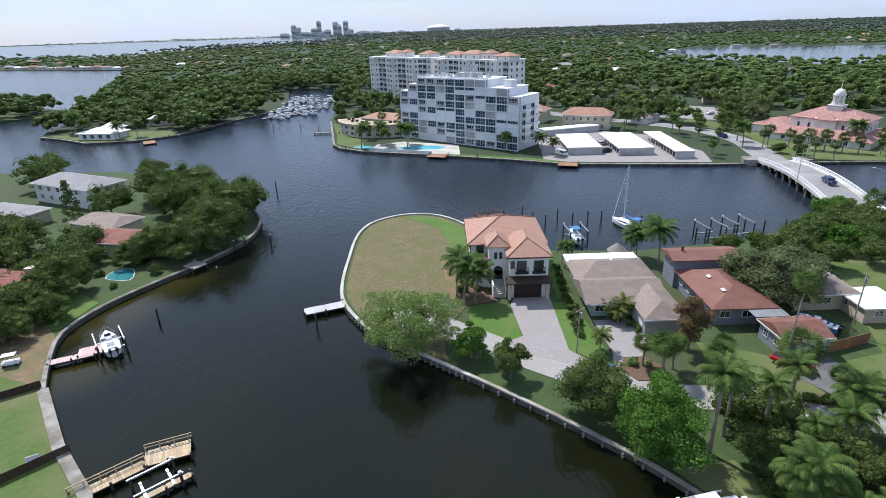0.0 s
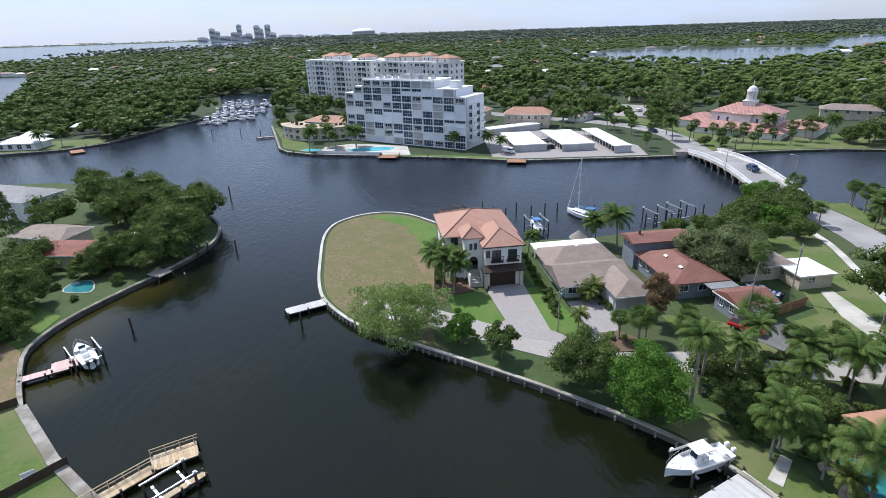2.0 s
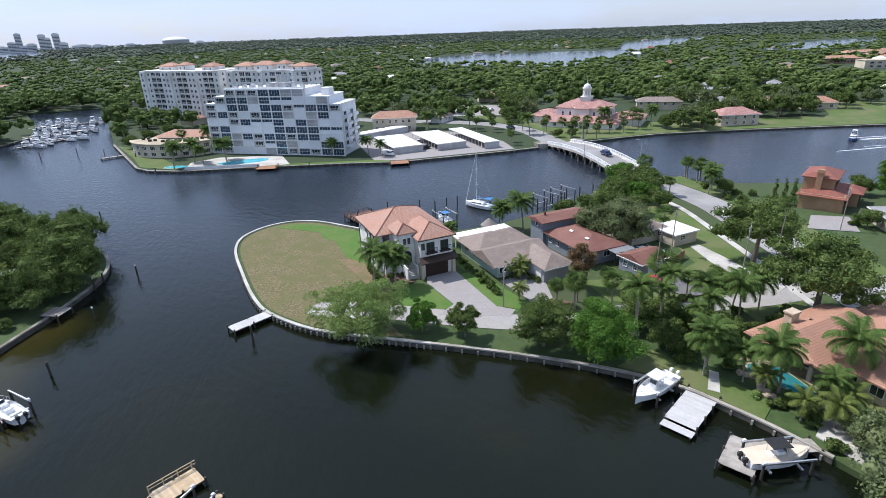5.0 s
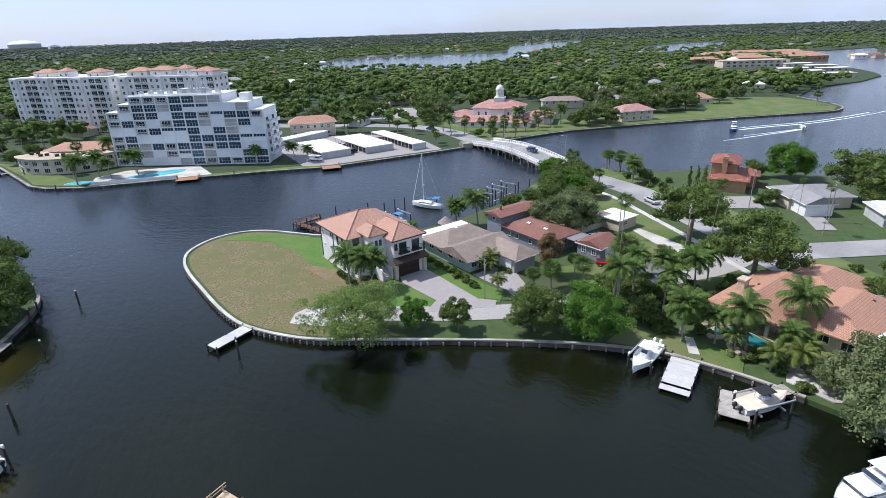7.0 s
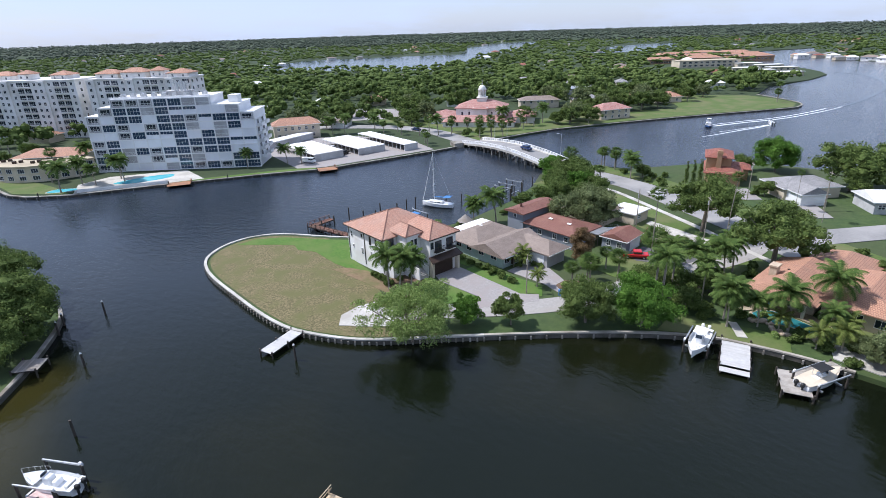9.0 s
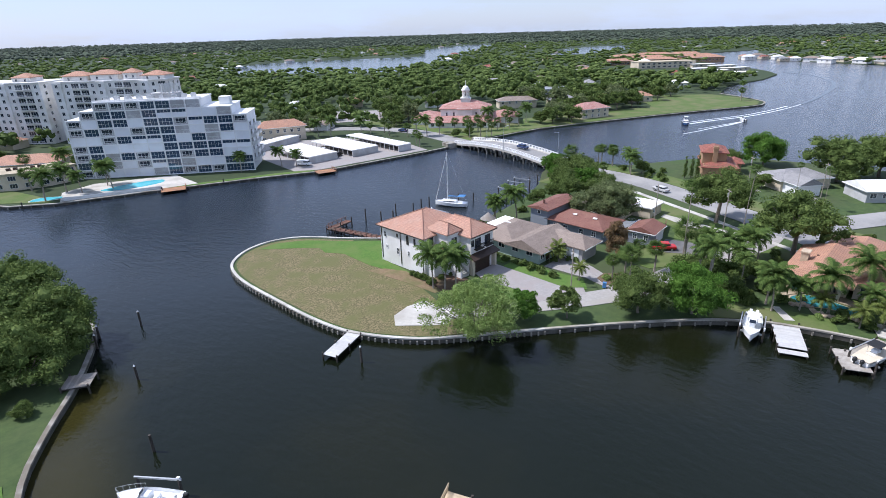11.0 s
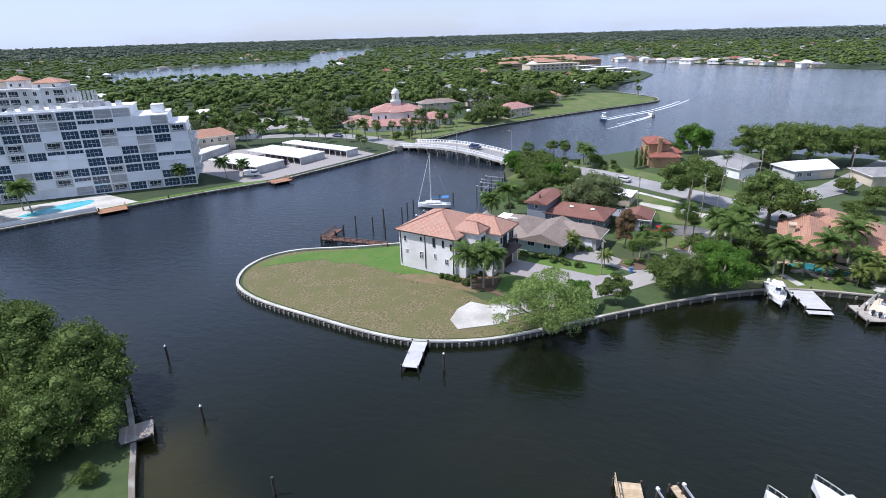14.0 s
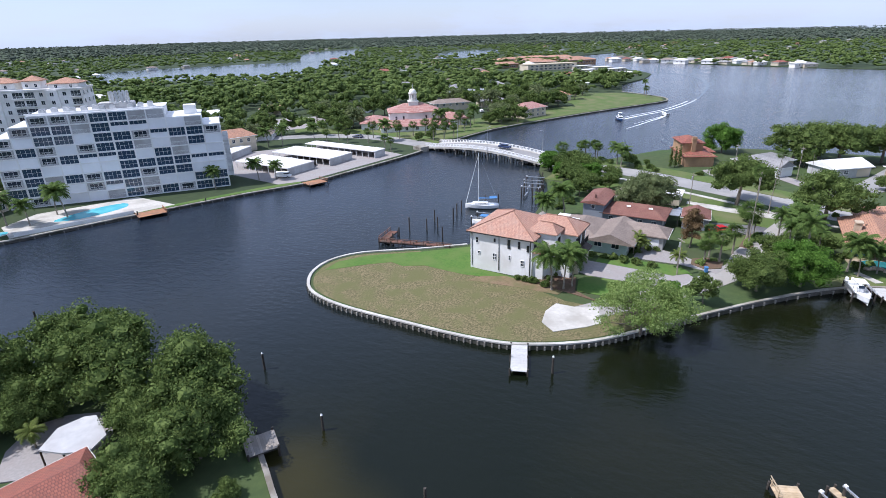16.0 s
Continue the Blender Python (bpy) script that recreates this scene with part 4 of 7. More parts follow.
def pool_house():
    ob = thing("house", "long low house with orange clay tile roof by a pool", "house", 0, 0, ZH)
    part("wall", box(52.2, 29.4, 1.3, 12.5, 8.0, 3.2), M["cream"], ob)
    part("wall", box(53.8, 19.8, 1.3, 15, 9.6, 3.2), M["cream"], ob)
    part("wall", box(62.0, 26.0, 1.3, 11, 9.0, 3.2), M["cream"], ob)
    part("roof", hip_roof(15.4, 9.0, 2.2, 0.8, 13.0, 3.1, cx=50.6, cy=29.6), M["terra_orange"], ob, uv=True)
    part("roof", hip_roof(15.6, 10.4, 2.3, 0.8, 9.0, 3.1, cx=53.6, cy=19.8), M["terra_orange"], ob, uv=True)
    part("roof", hip_roof(12.0, 9.8, 2.1, 0.7, 6.0, 3.05, cx=62.0, cy=26.0), M["terra_orange"], ob, uv=True)
    ch = box(48.2, 32.6, 2.8, 1.6, 1.1, 5.8)
    add_box(ch, 48.2, 32.6, 5.7, 1.9, 1.4, 0.25)
    part("chimney", ch, M["rock"], ob, "brick chimney")
    for y in (26.2, 33.0):
        part("post", box(43.6, y, 1.4, 0.45, 0.45, 3.0), M["cream"], ob)
    for y in (28, 31):
        window(ob, pose(45.95, y, 1.4, 0, 0, -90), 2.2, 2.2, 2, 1, M["dark"])
    for y in (17, 20, 23):
        window(ob, pose(46.3, y, 1.5, 0, 0, -90), 1.6, 1.4, 2, 1)
    for x, y in ((53, 26.2), (57, 18), (50, 31)):
        part("roof_vent", box(x, y, 4.6, 0.35, 0.35, 0.5), M["brown"], ob)
    return ob


pool_house()
house("house", "white two-storey house beside the canal", 45.5, 9.0, ZH, -8, 10, 8.5, 5.4, "hip", 0.9, 4, "stucco", "white_roof", 0.5,
      windows=(("front", -2, 4.2, 1.8, 1.2), ("left", 1, 4.2, 2.0, 1.5), ("left", 1.5, 1.6, 2.4, 1.8), ("left", -2, 1.6, 1.4, 1.6)))


def spanish_villa():
    ob = thing("house", "ochre three-level villa with red clay roofs and chimney", "house", 118, 70.5, ZH, 24)
    part("wall", box(0, 0, 1.6, 15, 9, 4.0), M["ochre"], ob)
    part("wall", box(1.0, 1.5, 5.0, 10, 6.5, 4.2), M["ochre"], ob)
    part("roof", hip_roof(15, 9, 1.6, 0.7, 5, 3.3), M["terra_dark"], ob, uv=True)
    part("roof", hip_roof(10, 6.5, 1.5, 0.6, 3, 7.0, cx=1, cy=1.5), M["terra_dark"], ob, uv=True)
    part("wall", box(3.0, -5.2, 1.6, 6, 3, 3.6), M["ochre"], ob)
    part("roof", hip_roof(6, 4, 1.2, 0.5, 2, 3.2, cx=3, cy=-5.0), M["terra_dark"], ob, uv=True)
    c = box(-4.4, 1.5, 4.4, 1.3, 1.3, 9.2)
    add_box(c, -4.4, 1.5, 8.4, 1.6, 1.6, 0.3)
    part("chimney", c, M["ochre"], ob)
    for x in (-2.6, 0.4, 3.4):
        window(ob, pose(x, -1.75, 5.4), 1.0, 1.3, 2, 2, M["dark"])
    for x in (1.4, 4.4):
        part("garage_door", box(x, -6.74, 1.2, 2.3, 0.1, 2.3), M["brown"], ob)
    for x in (-6, -3):
        window(ob, pose(x, -4.5, 1.8), 1.4, 1.6, 2, 2, M["dark"])
    return ob


spanish_villa()
house("house", "grey-roofed single-storey house with cream walls", 116.5, 49.5, ZH, -38, 15, 9.5, 2.9, "hip", 1.9, 6, "cream", "shingle_grey", 0.6,
      windows=(("front", -4, 1.6, 1.6, 1.2), ("front", -1, 1.6, 1.6, 1.2), ("left", 0, 1.6, 1.6, 1.2)))
house("house", "white gabled garage wing with grey shingle roof", 109.5, 46.5, ZH, -38, 6.4, 7.5, 2.9, "hip", 1.8, 9, "white", "shingle_grey", 0.5, "y", doors=(("front", 0, 4.4, 2.2, "white"),))
house("house", "white-roofed low house with a carport", 117, 29.5, ZH, -50, 13, 9, 2.9, "hip", 1.8, 15, "grey_wall", "white_roof", 0.6,
      windows=(("front", -5, 1.6, 1.6, 1.2), ("front", -2, 1.6, 1.6, 1.2)), doors=(("front", 4, 4.4, 2.2, "cream"),))
house("house", "cream house with pale shingle roof", 119, 9, ZH, -62, 15, 9.5, 2.9, "hip", 1.4, 6, "cream", "shingle_grey", 0.6, windows=(("front", -3, 1.6, 1.6, 1.2), ("front", 2, 1.6, 1.6, 1.2)))
# west island
house("house", "long white two-storey house with grey roof", -103, 148, ZH, -25, 24, 11, 5.4, "hip", 2.2, 14, "stucco", "shingle_grey", 0.7,
      windows=[("front", u, z, 1.6, 1.3) for u in (-9, -5, -1, 3, 7) for z in (1.6, 4.2)] + [("right", u, 4.0, 1.4, 1.3) for u in (-3, 0, 3)])
house("house", "low house with dark grey shingle roof", -79.5, 120, ZH, -22, 13.5, 8, 2.8, "hip", 1.3, 10, "cream", "shingle", 0.6, windows=(("front", -3, 1.6, 1.6, 1.2), ("front", 3, 1.6, 1.6, 1.2)))
house("house", "low red-tiled house beside a pool terrace", -68.4, 107.8, ZH, -12, 14, 7.6, 2.8, "hip", 1.6, 12, "cream", "terra_dark", 0.6, windows=(("front", -3, 1.6, 1.6, 1.2), ("right", 0, 1.6, 1.6, 1.2)))
house("house", "low house with red clay tile roof among trees", -79, 87.5, ZH, -8, 12, 7, 2.8, "hip", 1.5, 8, "cream", "terra_dark", 0.6, chimney=(4.6, 0.5, 4.8, 1.2), windows=(("front", -3, 1.6, 1.6, 1.2),))
house("house", "house with pale flat roof behind a lot", -110, 128, ZH, -20, 18, 10, 3.2, "hip", 1.4, 8, "cream", "shingle_grey", 0.6, windows=(("front", -3, 1.6, 1.6, 1.2),))
flat("terrace", [(-66.5, 117.6), (-63.6, 121.8), (-59.9, 123.9), (-56.6, 122.2), (-54.4, 119.2), (-55.4, 114.4), (-59, 112.2), (-63, 113.4)], Z + 0.03, Z + 0.14, M["paver"], "pale concrete pool terrace", "terrace")


# ---- apartment block and its neighbours ----
def apartment_block():
    """White slab block: a frame of columns and floor bands, each bay filled by a panel, a window wall or a balcony."""
    ob = thing("apartment_building", "white eight-level apartment block with dark window walls", "apartment building", -15.2, 230.1, ZN, -38.9)
    W, bays, fh, rows = 57.3, 12, 2.75, 9
    bw = W / bays
    # p panel, w window wall, s strip window, b balcony with a window, B closed balcony, - nothing
    plan = ["bbpppBwbwbww", "wwBpbswBppww", "bwBwbwwbwwpp", "bwppppwwwwss", "ppbwsswpwBpp", "bwbpbwwBpBwp", "bpwwpwwbswwb", "-bwwBwssppB-", "--bbbwwBB---"]
    span = {r: (len(row) - len(row.lstrip("-")), len(row.rstrip("-"))) for r, row in enumerate(plan)}
    D = 15.0
    col = mesh_of("column", box(0, 0, 0, 0.34, 0.4, fh), M["white"])
    slab = mesh_of("floor_band", box(0, 0, 0, bw - 0.34, 0.36, 0.34), M["white"])
    panel = mesh_of("panel", box(0, 0, 0, bw - 0.34, 0.14, fh - 0.34), M["panel"])
    low = mesh_of("panel", box(0, 0, 0, bw - 0.34, 0.14, 1.3), M["panel"])
    back = mesh_of("balcony_wall", box(0, 0, 0, bw - 0.34, 0.1, fh - 0.34), M["grey_wall"])
    rail = bmesh.new()
    add_box(rail, 0, 0, 0.5, bw - 0.34, 0.05, 0.06)
    for i in range(16):
        add_box(rail, -bw / 2 + 0.3 + i * (bw - 0.6) / 15, 0, 0, 0.03, 0.03, 1.0)
    rail = mesh_of("railing", rail, M["white"])
    for r in range(rows):
        a, b = span[r]
        z0 = r * fh
        part("core_wall", box((a + b) / 2 * bw, D / 2 + 0.9, z0 + fh / 2, (b - a) * bw - 0.5, D - 1.6, fh - 0.02), M["panel"], ob)
        part("floor_slab", box((a + b) / 2 * bw, D / 2 + 0.1, z0 + fh, (b - a) * bw + 0.1, D + 0.1, 0.3), M["white"], ob)
        for c in range(a, b):
            k = plan[r][c]
            x, zc = (c + 0.5) * bw, z0 + fh / 2
            placed("column", col, ob, pose(c * bw, 0.0, zc))
            if k == "p":
                placed("panel", panel, ob, pose(x, 0.02, zc + 0.02))
            elif k == "w":
                window(ob, pose(x, 0.16, zc + 0.02), bw - 0.34, fh - 0.36, 4, 2, M["white"], M["glass_blue"])
            elif k == "s":
                placed("panel", low, ob, pose(x, 0.02, z0 + 0.8))
                window(ob, pose(x, 0.16, z0 + 2.05), bw - 0.34, 1.1, 4, 1, M["white"], M["glass_blue"])
            else:
                placed("balcony_wall", back, ob, pose(x, 0.09, zc + 0.02))
                if k == "b":
                    window(ob, pose(x, 0.06, zc + 0.1), bw * 0.7, 1.7, 3, 1, M["white"])
                placed("railing", rail, ob, pose(x, -0.1, z0 + 0.75))
            placed("floor_band", slab, ob, pose(x, -0.04, z0 + 0.02))
        placed("column", col, ob, pose(b * bw, 0.0, z0 + fh / 2))
    # end balconies on the narrow side
    bal = bmesh.new()
    add_box(bal, 0, 0, 0, 1.6, 4.2, 0.18)
    add_box(bal, 0.78, 0, 0.55, 0.06, 4.2, 1.0)
    add_box(bal, 0, -2.08, 0.55, 1.6, 0.06, 1.0)
    add_box(bal, 0, 2.08, 0.55, 1.6, 0.06, 1.0)
    bal = mesh_of("balcony", bal, M["white"])
    for r in range(1, 6):
        for y in (4.2, 10.5):
            placed("balcony", bal, ob, pose(W + 0.95, y, r * fh + 0.2))
            window(ob, pose(W - 0.24, y, r * fh + 1.4, 0, 0, 90), 2.4, 2.0, 2, 1)
    # roof plant
    part("parapet", box(5.5 * bw, 1.0, rows * fh + 0.4, 7.2 * bw, 0.3, 0.5), M["white"], ob)
    part("stair_tower", box(10.4 * bw, 6.5, 8 * fh + 1.4, 3.4, 4.2, 2.6), M["white"], ob)
    part("plant_room", box(6.4 * bw, 7.5, rows * fh + 1.0, 9, 5, 1.7), M["grey_wall"], ob)
    unit = box(0, 0, 0.6, 1.5, 1.5, 1.2)
    bmesh.ops.create_cone(unit, cap_ends=True, segments=12, radius1=0.6, radius2=0.6, depth=0.2, matrix=pose(0, 0, 1.28))
    unit = mesh_of("roof_unit", unit, M["metal"])
    for i in range(12):
        placed("roof_unit", unit, ob, pose((2.7 + i * 0.5) * bw, 3.2 + 2.2 * (i % 3), rows * fh + 0.15))
    screen = bmesh.new()
    for i in range(14):
        a = math.pi * (0.1 + 1.8 * i / 13)
        add_box(screen, 2.6 * math.cos(a), 2.6 * math.sin(a), 1.6, 0.12, 0.7, 3.2, rz=math.degrees(a))
    part("plant_screen", screen, M["metal"], ob).matrix_basis = pose(6.6 * bw, 7.0, rows * fh + 1.6)
    return ob


apartment_block()


def tower(label, x, y, rz, W, D, floors, roofs):
    ob = thing("apartment_building", label, "apartment building", x, y, ZN, rz)
    fh = 2.95
    H = floors * fh
    part("wall", box(W / 2, D / 2, H / 2, W, D, H), M["stucco"], ob)
    part("parapet", box(W / 2, D / 2, H + 0.25, W + 0.8, D + 0.8, 0.5), M["stucco"], ob)
    bays = int(W / 3.6)
    bw = W / bays
    bal = bmesh.new()
    add_box(bal, 0, -0.6, -1.2, bw - 0.3, 1.2, 0.16)
    add_box(bal, 0, -1.17, -0.2, bw - 0.3, 0.05, 0.08)
    for i in range(9):
        add_box(bal, -bw / 2 + 0.3 + i * (bw - 0.6) / 8, -1.17, -0.7, 0.05, 0.05, 1.0)
    bal = mesh_of("balcony", bal, M["white"])
    for c in range(bays):
        proud = c % 5 in (2, 3)
        if c % 5 == 0:
            part("pier", box((c + 0.5) * bw, -0.5, H / 2, bw, 1.1, H), M["stucco"], ob)
        for r in range(floors):
            off = 0 if c % 5 else 1.05
            p = pose((c + 0.5) * bw, -off, r * fh + 1.5)
            window(ob, p, bw - 0.5 if proud else 1.3, 2.1 if proud else 1.5, 3 if proud else 2, 1, M["white"])
            if proud:
                placed("balcony", bal, ob, p)
    for r in range(floors):
        for v in range(3):
            window(ob, pose(W, D * (v + 0.5) / 3, r * fh + 1.5, 0, 0, 90), 1.4, 1.5, 2, 1)
            window(ob, pose(0, D * (v + 0.5) / 3, r * fh + 1.5, 0, 0, -90), 1.4, 1.5, 2, 1)
    for cx, cy, w, d, h in roofs:
        part("wall", box(cx, cy, H + h / 2, w, d, h), M["stucco"], ob)
        part("roof", hip_roof(w, d, 1.8, 0.6, None, H + h, cx=cx, cy=cy, along="x" if w >= d else "y"), M["terra_orange"], ob, uv=True)
        for u in (-0.25, 0.25):
            window(ob, pose(cx + u * w, cy - d / 2, H + h / 2), 1.0, 1.2, 2, 1)
    return ob


tower("white apartment tower with balconies and red-tiled penthouses", -42, 359, -46, 56, 20, 9, ((16, 8, 11, 8, 2.6), (29, 6, 6, 6, 3.2), (46, 8, 8, 9, 2.4)))
tower("white apartment tower with corner turrets and red-tiled roofs", 1, 313, -46, 50, 13, 9, ((9, 6, 11, 8, 2.6), (22, 5.5, 12, 7, 3.0), (33, 6, 6, 6, 3.4), (44, 6, 10, 9, 2.2)))


def carport(label, x, y, rz, w, d):
    ob = thing("carport", label, "carport", x, y, ZN, rz, "carports by the canal")
    part("roof", box(0, 0, 2.6, w, d, 0.28), M["white_roof"], ob)
    part("back_wall", box(w / 2 - 0.12, 0, 1.2, 0.2, d - 0.4, 2.5), M["grey_wall"], ob)
    n = int(d / 3)
    post = mesh_of("post", box(0, 0, 1.2, 0.16, 0.16, 2.5), M["white"])
    for i in range(n + 1):
        placed("post", post, ob, pose(-w / 2 + 0.3, -d / 2 + 0.3 + i * (d - 0.6) / n, 0))
    part("end_wall", box(0, -d / 2 + 0.15, 1.2, w - 0.4, 0.2, 2.5), M["grey_wall"], ob)
    return ob


carport("long white flat-roofed carport", 52.3, 198.0, -2, 12.3, 26)
carport("long white flat-roofed carport", 69.3, 196.2, -2, 12.4, 29)
carport("narrow white flat-roofed carport with grey wall", 83.4, 192.4, -3, 6.5, 36)
carport("low white carport beside the apartment block", 55.5, 226.5, -72, 6, 26)
house("house", "two-storey cream house row with orange tile roof", 66, 238, ZN, -22, 20, 10, 6.2, "hip", 2.6, 13, "cream", "terra_orange", 0.7, windows=[("front", u, z, 1.2, 1.4) for u in (-8, -5, -2, 1, 4, 7) for z in (1.6, 4.6)] + [("right", u, z, 1.2, 1.4) for u in (-3, 2) for z in (1.6, 4.6)])
house("house", "orange-roofed house behind the block", 44, 262, ZN, -30, 18, 10, 5.5, "hip", 2.4, 10, "cream", "terra_orange", 0.7, windows=[("front", u, 4.2, 1.2, 1.4) for u in (-6, -2, 2, 6)])
house("house", "low orange-roofed clubhouse by the pool", -24, 262, ZN, -35, 24, 12, 3.6, "hip", 2.4, 12, "cream", "terra_orange", 0.7, windows=[("front", u, 1.8, 1.6, 1.6) for u in (-8, -4, 0, 4, 8)])


def low_block():
    ob = thing("building", "curved two-storey building with tan gravel roof", "building", -31, 238, ZN, -30)
    pts = [(15 * math.sin(a) * 1.05, 15 - 15 * math.cos(a) - 3) for a in [radians(v) for v in range(-62, 63, 12)]]
    ring = offset_line(pts, 4.5) + offset_line(pts, -4.5)[::-1]
    part("wall", prism(ring, 0, 5.2), M["cream"], ob)
    part("roof", prism(offset_line(pts, 5.2) + offset_line(pts, -5.2)[::-1], 5.2, 5.6), M["gravel_roof"], ob)
    outer = offset_line(pts, -4.5)
    for (ax, ay), (bx, by) in zip(outer, outer[1:]):
        ang = math.degrees(math.atan2(by - ay, bx - ax))
        for z in (1.5, 3.9):
            window(ob, pose((ax + bx) / 2, (ay + by) / 2, z, 0, 0, ang), 2.2, 1.5, 3, 1)
    unit = mesh_of("roof_unit", box(0, 0, 0.4, 1.0, 1.0, 0.8), M["brown"])
    for i in range(1, 10, 2):
        placed("roof_unit", unit, ob, pose(pts[i][0], pts[i][1], 5.6))
        placed("roof_unit", unit, ob, pose(pts[i][0] + 1.6, pts[i][1] + 1.0, 5.6))
    return ob


low_block()


def mission():
    """Spanish-style hall with a cupola."""
    ob = thing("church", "cream Spanish-style hall with pink-red tile roofs and cupola", "church", 149.2, 201.6, ZN, -52)
    part("wall", box(0, 0, 3.8, 24, 15, 8.2), M["stucco"], ob)
    part("roof", hip_roof(24, 15, 3.4, 0.8, 9, 7.7), M["terra_pink"], ob, uv=True)
    for cx, cy, w, d, h in ((0, -12, 34, 10, 2.6), (-19, 2, 14, 18, 3.2), (19, 3, 14, 16, 3.2)):
        part("wall", box(cx, cy, h / 2, w, d, h), M["stucco"], ob)
        part("roof", hip_roof(w, d, 2.4, 0.7, None, h, cx=cx, cy=cy, along="x" if w > d else "y"), M["terra_pink"], ob, uv=True)
    part("wall", box(0, -7.6, 5.0, 7, 3.4, 6), M["stucco"], ob)
    part("roof", hip_roof(7, 4.5, 1.6, 0.5, 1.5, 7.6, cx=0, cy=-7.2), M["terra_pink"], ob, uv=True)
    base = box(0, 0, 10.2, 4.8, 4.8, 3.2)
    add_box(base, 0, 0, 11.9, 5.2, 5.2, 0.3)
    part("cupola_base", base, M["stucco"], ob)
    drum = bmesh.new()
    for i in range(8):
        a = math.pi * (i + 0.5) / 4
        add_tube(drum, (1.5 * math.cos(a), 1.5 * math.sin(a), 12.0), (1.5 * math.cos(a), 1.5 * math.sin(a), 15.6), 0.42, n=8)
    add_tube(drum, (0, 0, 12), (0, 0, 12.9), 2.0, n=16)
    add_tube(drum, (0, 0, 15.4), (0, 0, 16.0), 2.1, n=16)
    part("cupola", drum, M["stucco"], ob)
    dome = bmesh.new()
    bmesh.ops.create_uvsphere(dome, u_segments=20, v_segments=12, radius=1.75, matrix=Matrix.Translation((0, 0, 16.0)) @ Matrix.Diagonal((1, 1, 1.05, 1)))
    add_tube(dome, (0, 0, 18), (0, 0, 20.4), 0.14, 0.05)
    part("dome", dome, M["stucco"], ob)
    for u in (-9, -5.5, 5.5, 9):
        window(ob, pose(u, -7.5, 4.9), 1.0, 2.2, 1, 2, M["white"])
    for v in (-4, 0, 4):
        window(ob, pose(-12, v, 5.0, 0, 0, -90), 1.0, 1.8, 1, 2, M["white"])
        window(ob, pose(12, v, 5.0, 0, 0, 90), 1.0, 1.8, 1, 2, M["white"])
    for u in range(-15, 16, 5):
        window(ob, pose(u, -17, 1.5), 1.4, 1.6, 2, 1, M["white"])
    return ob


mission()
house("house", "cream wing with faded brown hip roof", 207.1, 213.2, ZN, -40, 22, 9, 4.4, "hip", 2.0, 14, "cream", "shingle", 0.7, windows=[("front", u, 3.5, 1.2, 1.6) for u in range(-9, 10, 4)])
house("house", "cream annex with pink-red hip roof near the water", 198, 160.5, ZN, -20, 17, 11, 4.8, "hip", 2.6, 7, "cream", "terra_pink", 0.8, windows=[("front", u, z, 1.2, 1.3) for u in (-6, -2, 2, 6) for z in (1.4, 3.6)])
house("house", "flat-roofed grey hall among trees", 262, 232, ZN, -30, 34, 16, 5, "flat", wall="grey_wall", tiles="metal", over=0.5, windows=[("front", u, 3.0, 2.0, 1.6) for u in (-12, -6, 0, 6, 12)])
house("house", "orange-roofed pavilion by the green", 268, 168, ZN, -35, 16, 10, 3.4, "hip", 2.6, 6, "cream", "terra_orange", 0.8, windows=[("front", u, 1.7, 1.4, 1.4) for u in (-5, 0, 5)])
house("house", "orange-roofed pavilion among trees by the green", 250, 182, ZN, -35, 14, 9, 3.4, "hip", 2.4, 5, "cream", "terra_orange", 0.8, windows=[("front", u, 1.7, 1.4, 1.4) for u in (-4, 0, 4)])
house("house", "white waterfront house with hipped white roofs", -156, 251, ZN, -8, 18, 10, 3.0, "hip", 2.2, 4, "stucco", "white_roof", 0.9, windows=[("front", u, 1.6, 2.0, 1.8) for u in (-6, -2, 2, 6)])
house("house", "white pavilion with pyramid roof", -158, 262, ZN, -8, 8, 8, 3.2, "hip", 2.6, 0, "stucco", "white_roof", 0.8, windows=[("front", u, 1.6, 1.6, 1.8) for u in (-2, 2)])
house("house", "house with broad white flat roof among trees", -142, 290, ZN, 12, 19, 13, 3.8, "hip", 1.2, 8, "cream", "white_roof", 0.9, windows=[("front", u, 1.8, 1.8, 1.6) for u in (-5, 0, 5)])


# ---- vegetation ----
def poly_mesh(name, verts, faces, material, smooth=False):
    """verts (n, 3) and faces (m, k) as arrays."""
    me = bpy.data.meshes.new(name)
    m, k = faces.shape
    me.vertices.add(len(verts)), me.loops.add(m * k), me.polygons.add(m)
    me.vertices.foreach_set("co", verts.astype(np.float32).ravel())
    me.loops.foreach_set("vertex_index", faces.astype(np.int32).ravel())
    me.polygons.foreach_set("loop_start", np.arange(0, m * k, k, dtype=np.int32))
    me.polygons.foreach_set("use_smooth", np.full(m, smooth))
    me.update(calc_edges=True)
    me.validate()
    me.materials.append(material)
    return me


def ico(sub):
    bm = bmesh.new()
    bmesh.ops.create_icosphere(bm, subdivisions=sub, radius=1.0)
    v = np.array([p.co[:] for p in bm.verts])
    f = np.array([[p.index for p in q.verts] for q in bm.faces])
    bm.free()
    return v, f


ICO0, ICO1 = ico(1), ico(2)


def lumps(rng, centres, radii, base, rough=0.25, squash=0.8):
    bv, bf = base
    vs, fs = [], []
    for c, r in zip(centres, radii):
        d = 1 + rng.normal(0, rough, (len(bv), 1))
        vs.append(c + bv * d * r * np.array([1, 1, squash]))
        fs.append(bf + len(bv) * len(fs))
    return np.concatenate(vs), np.concatenate(fs)


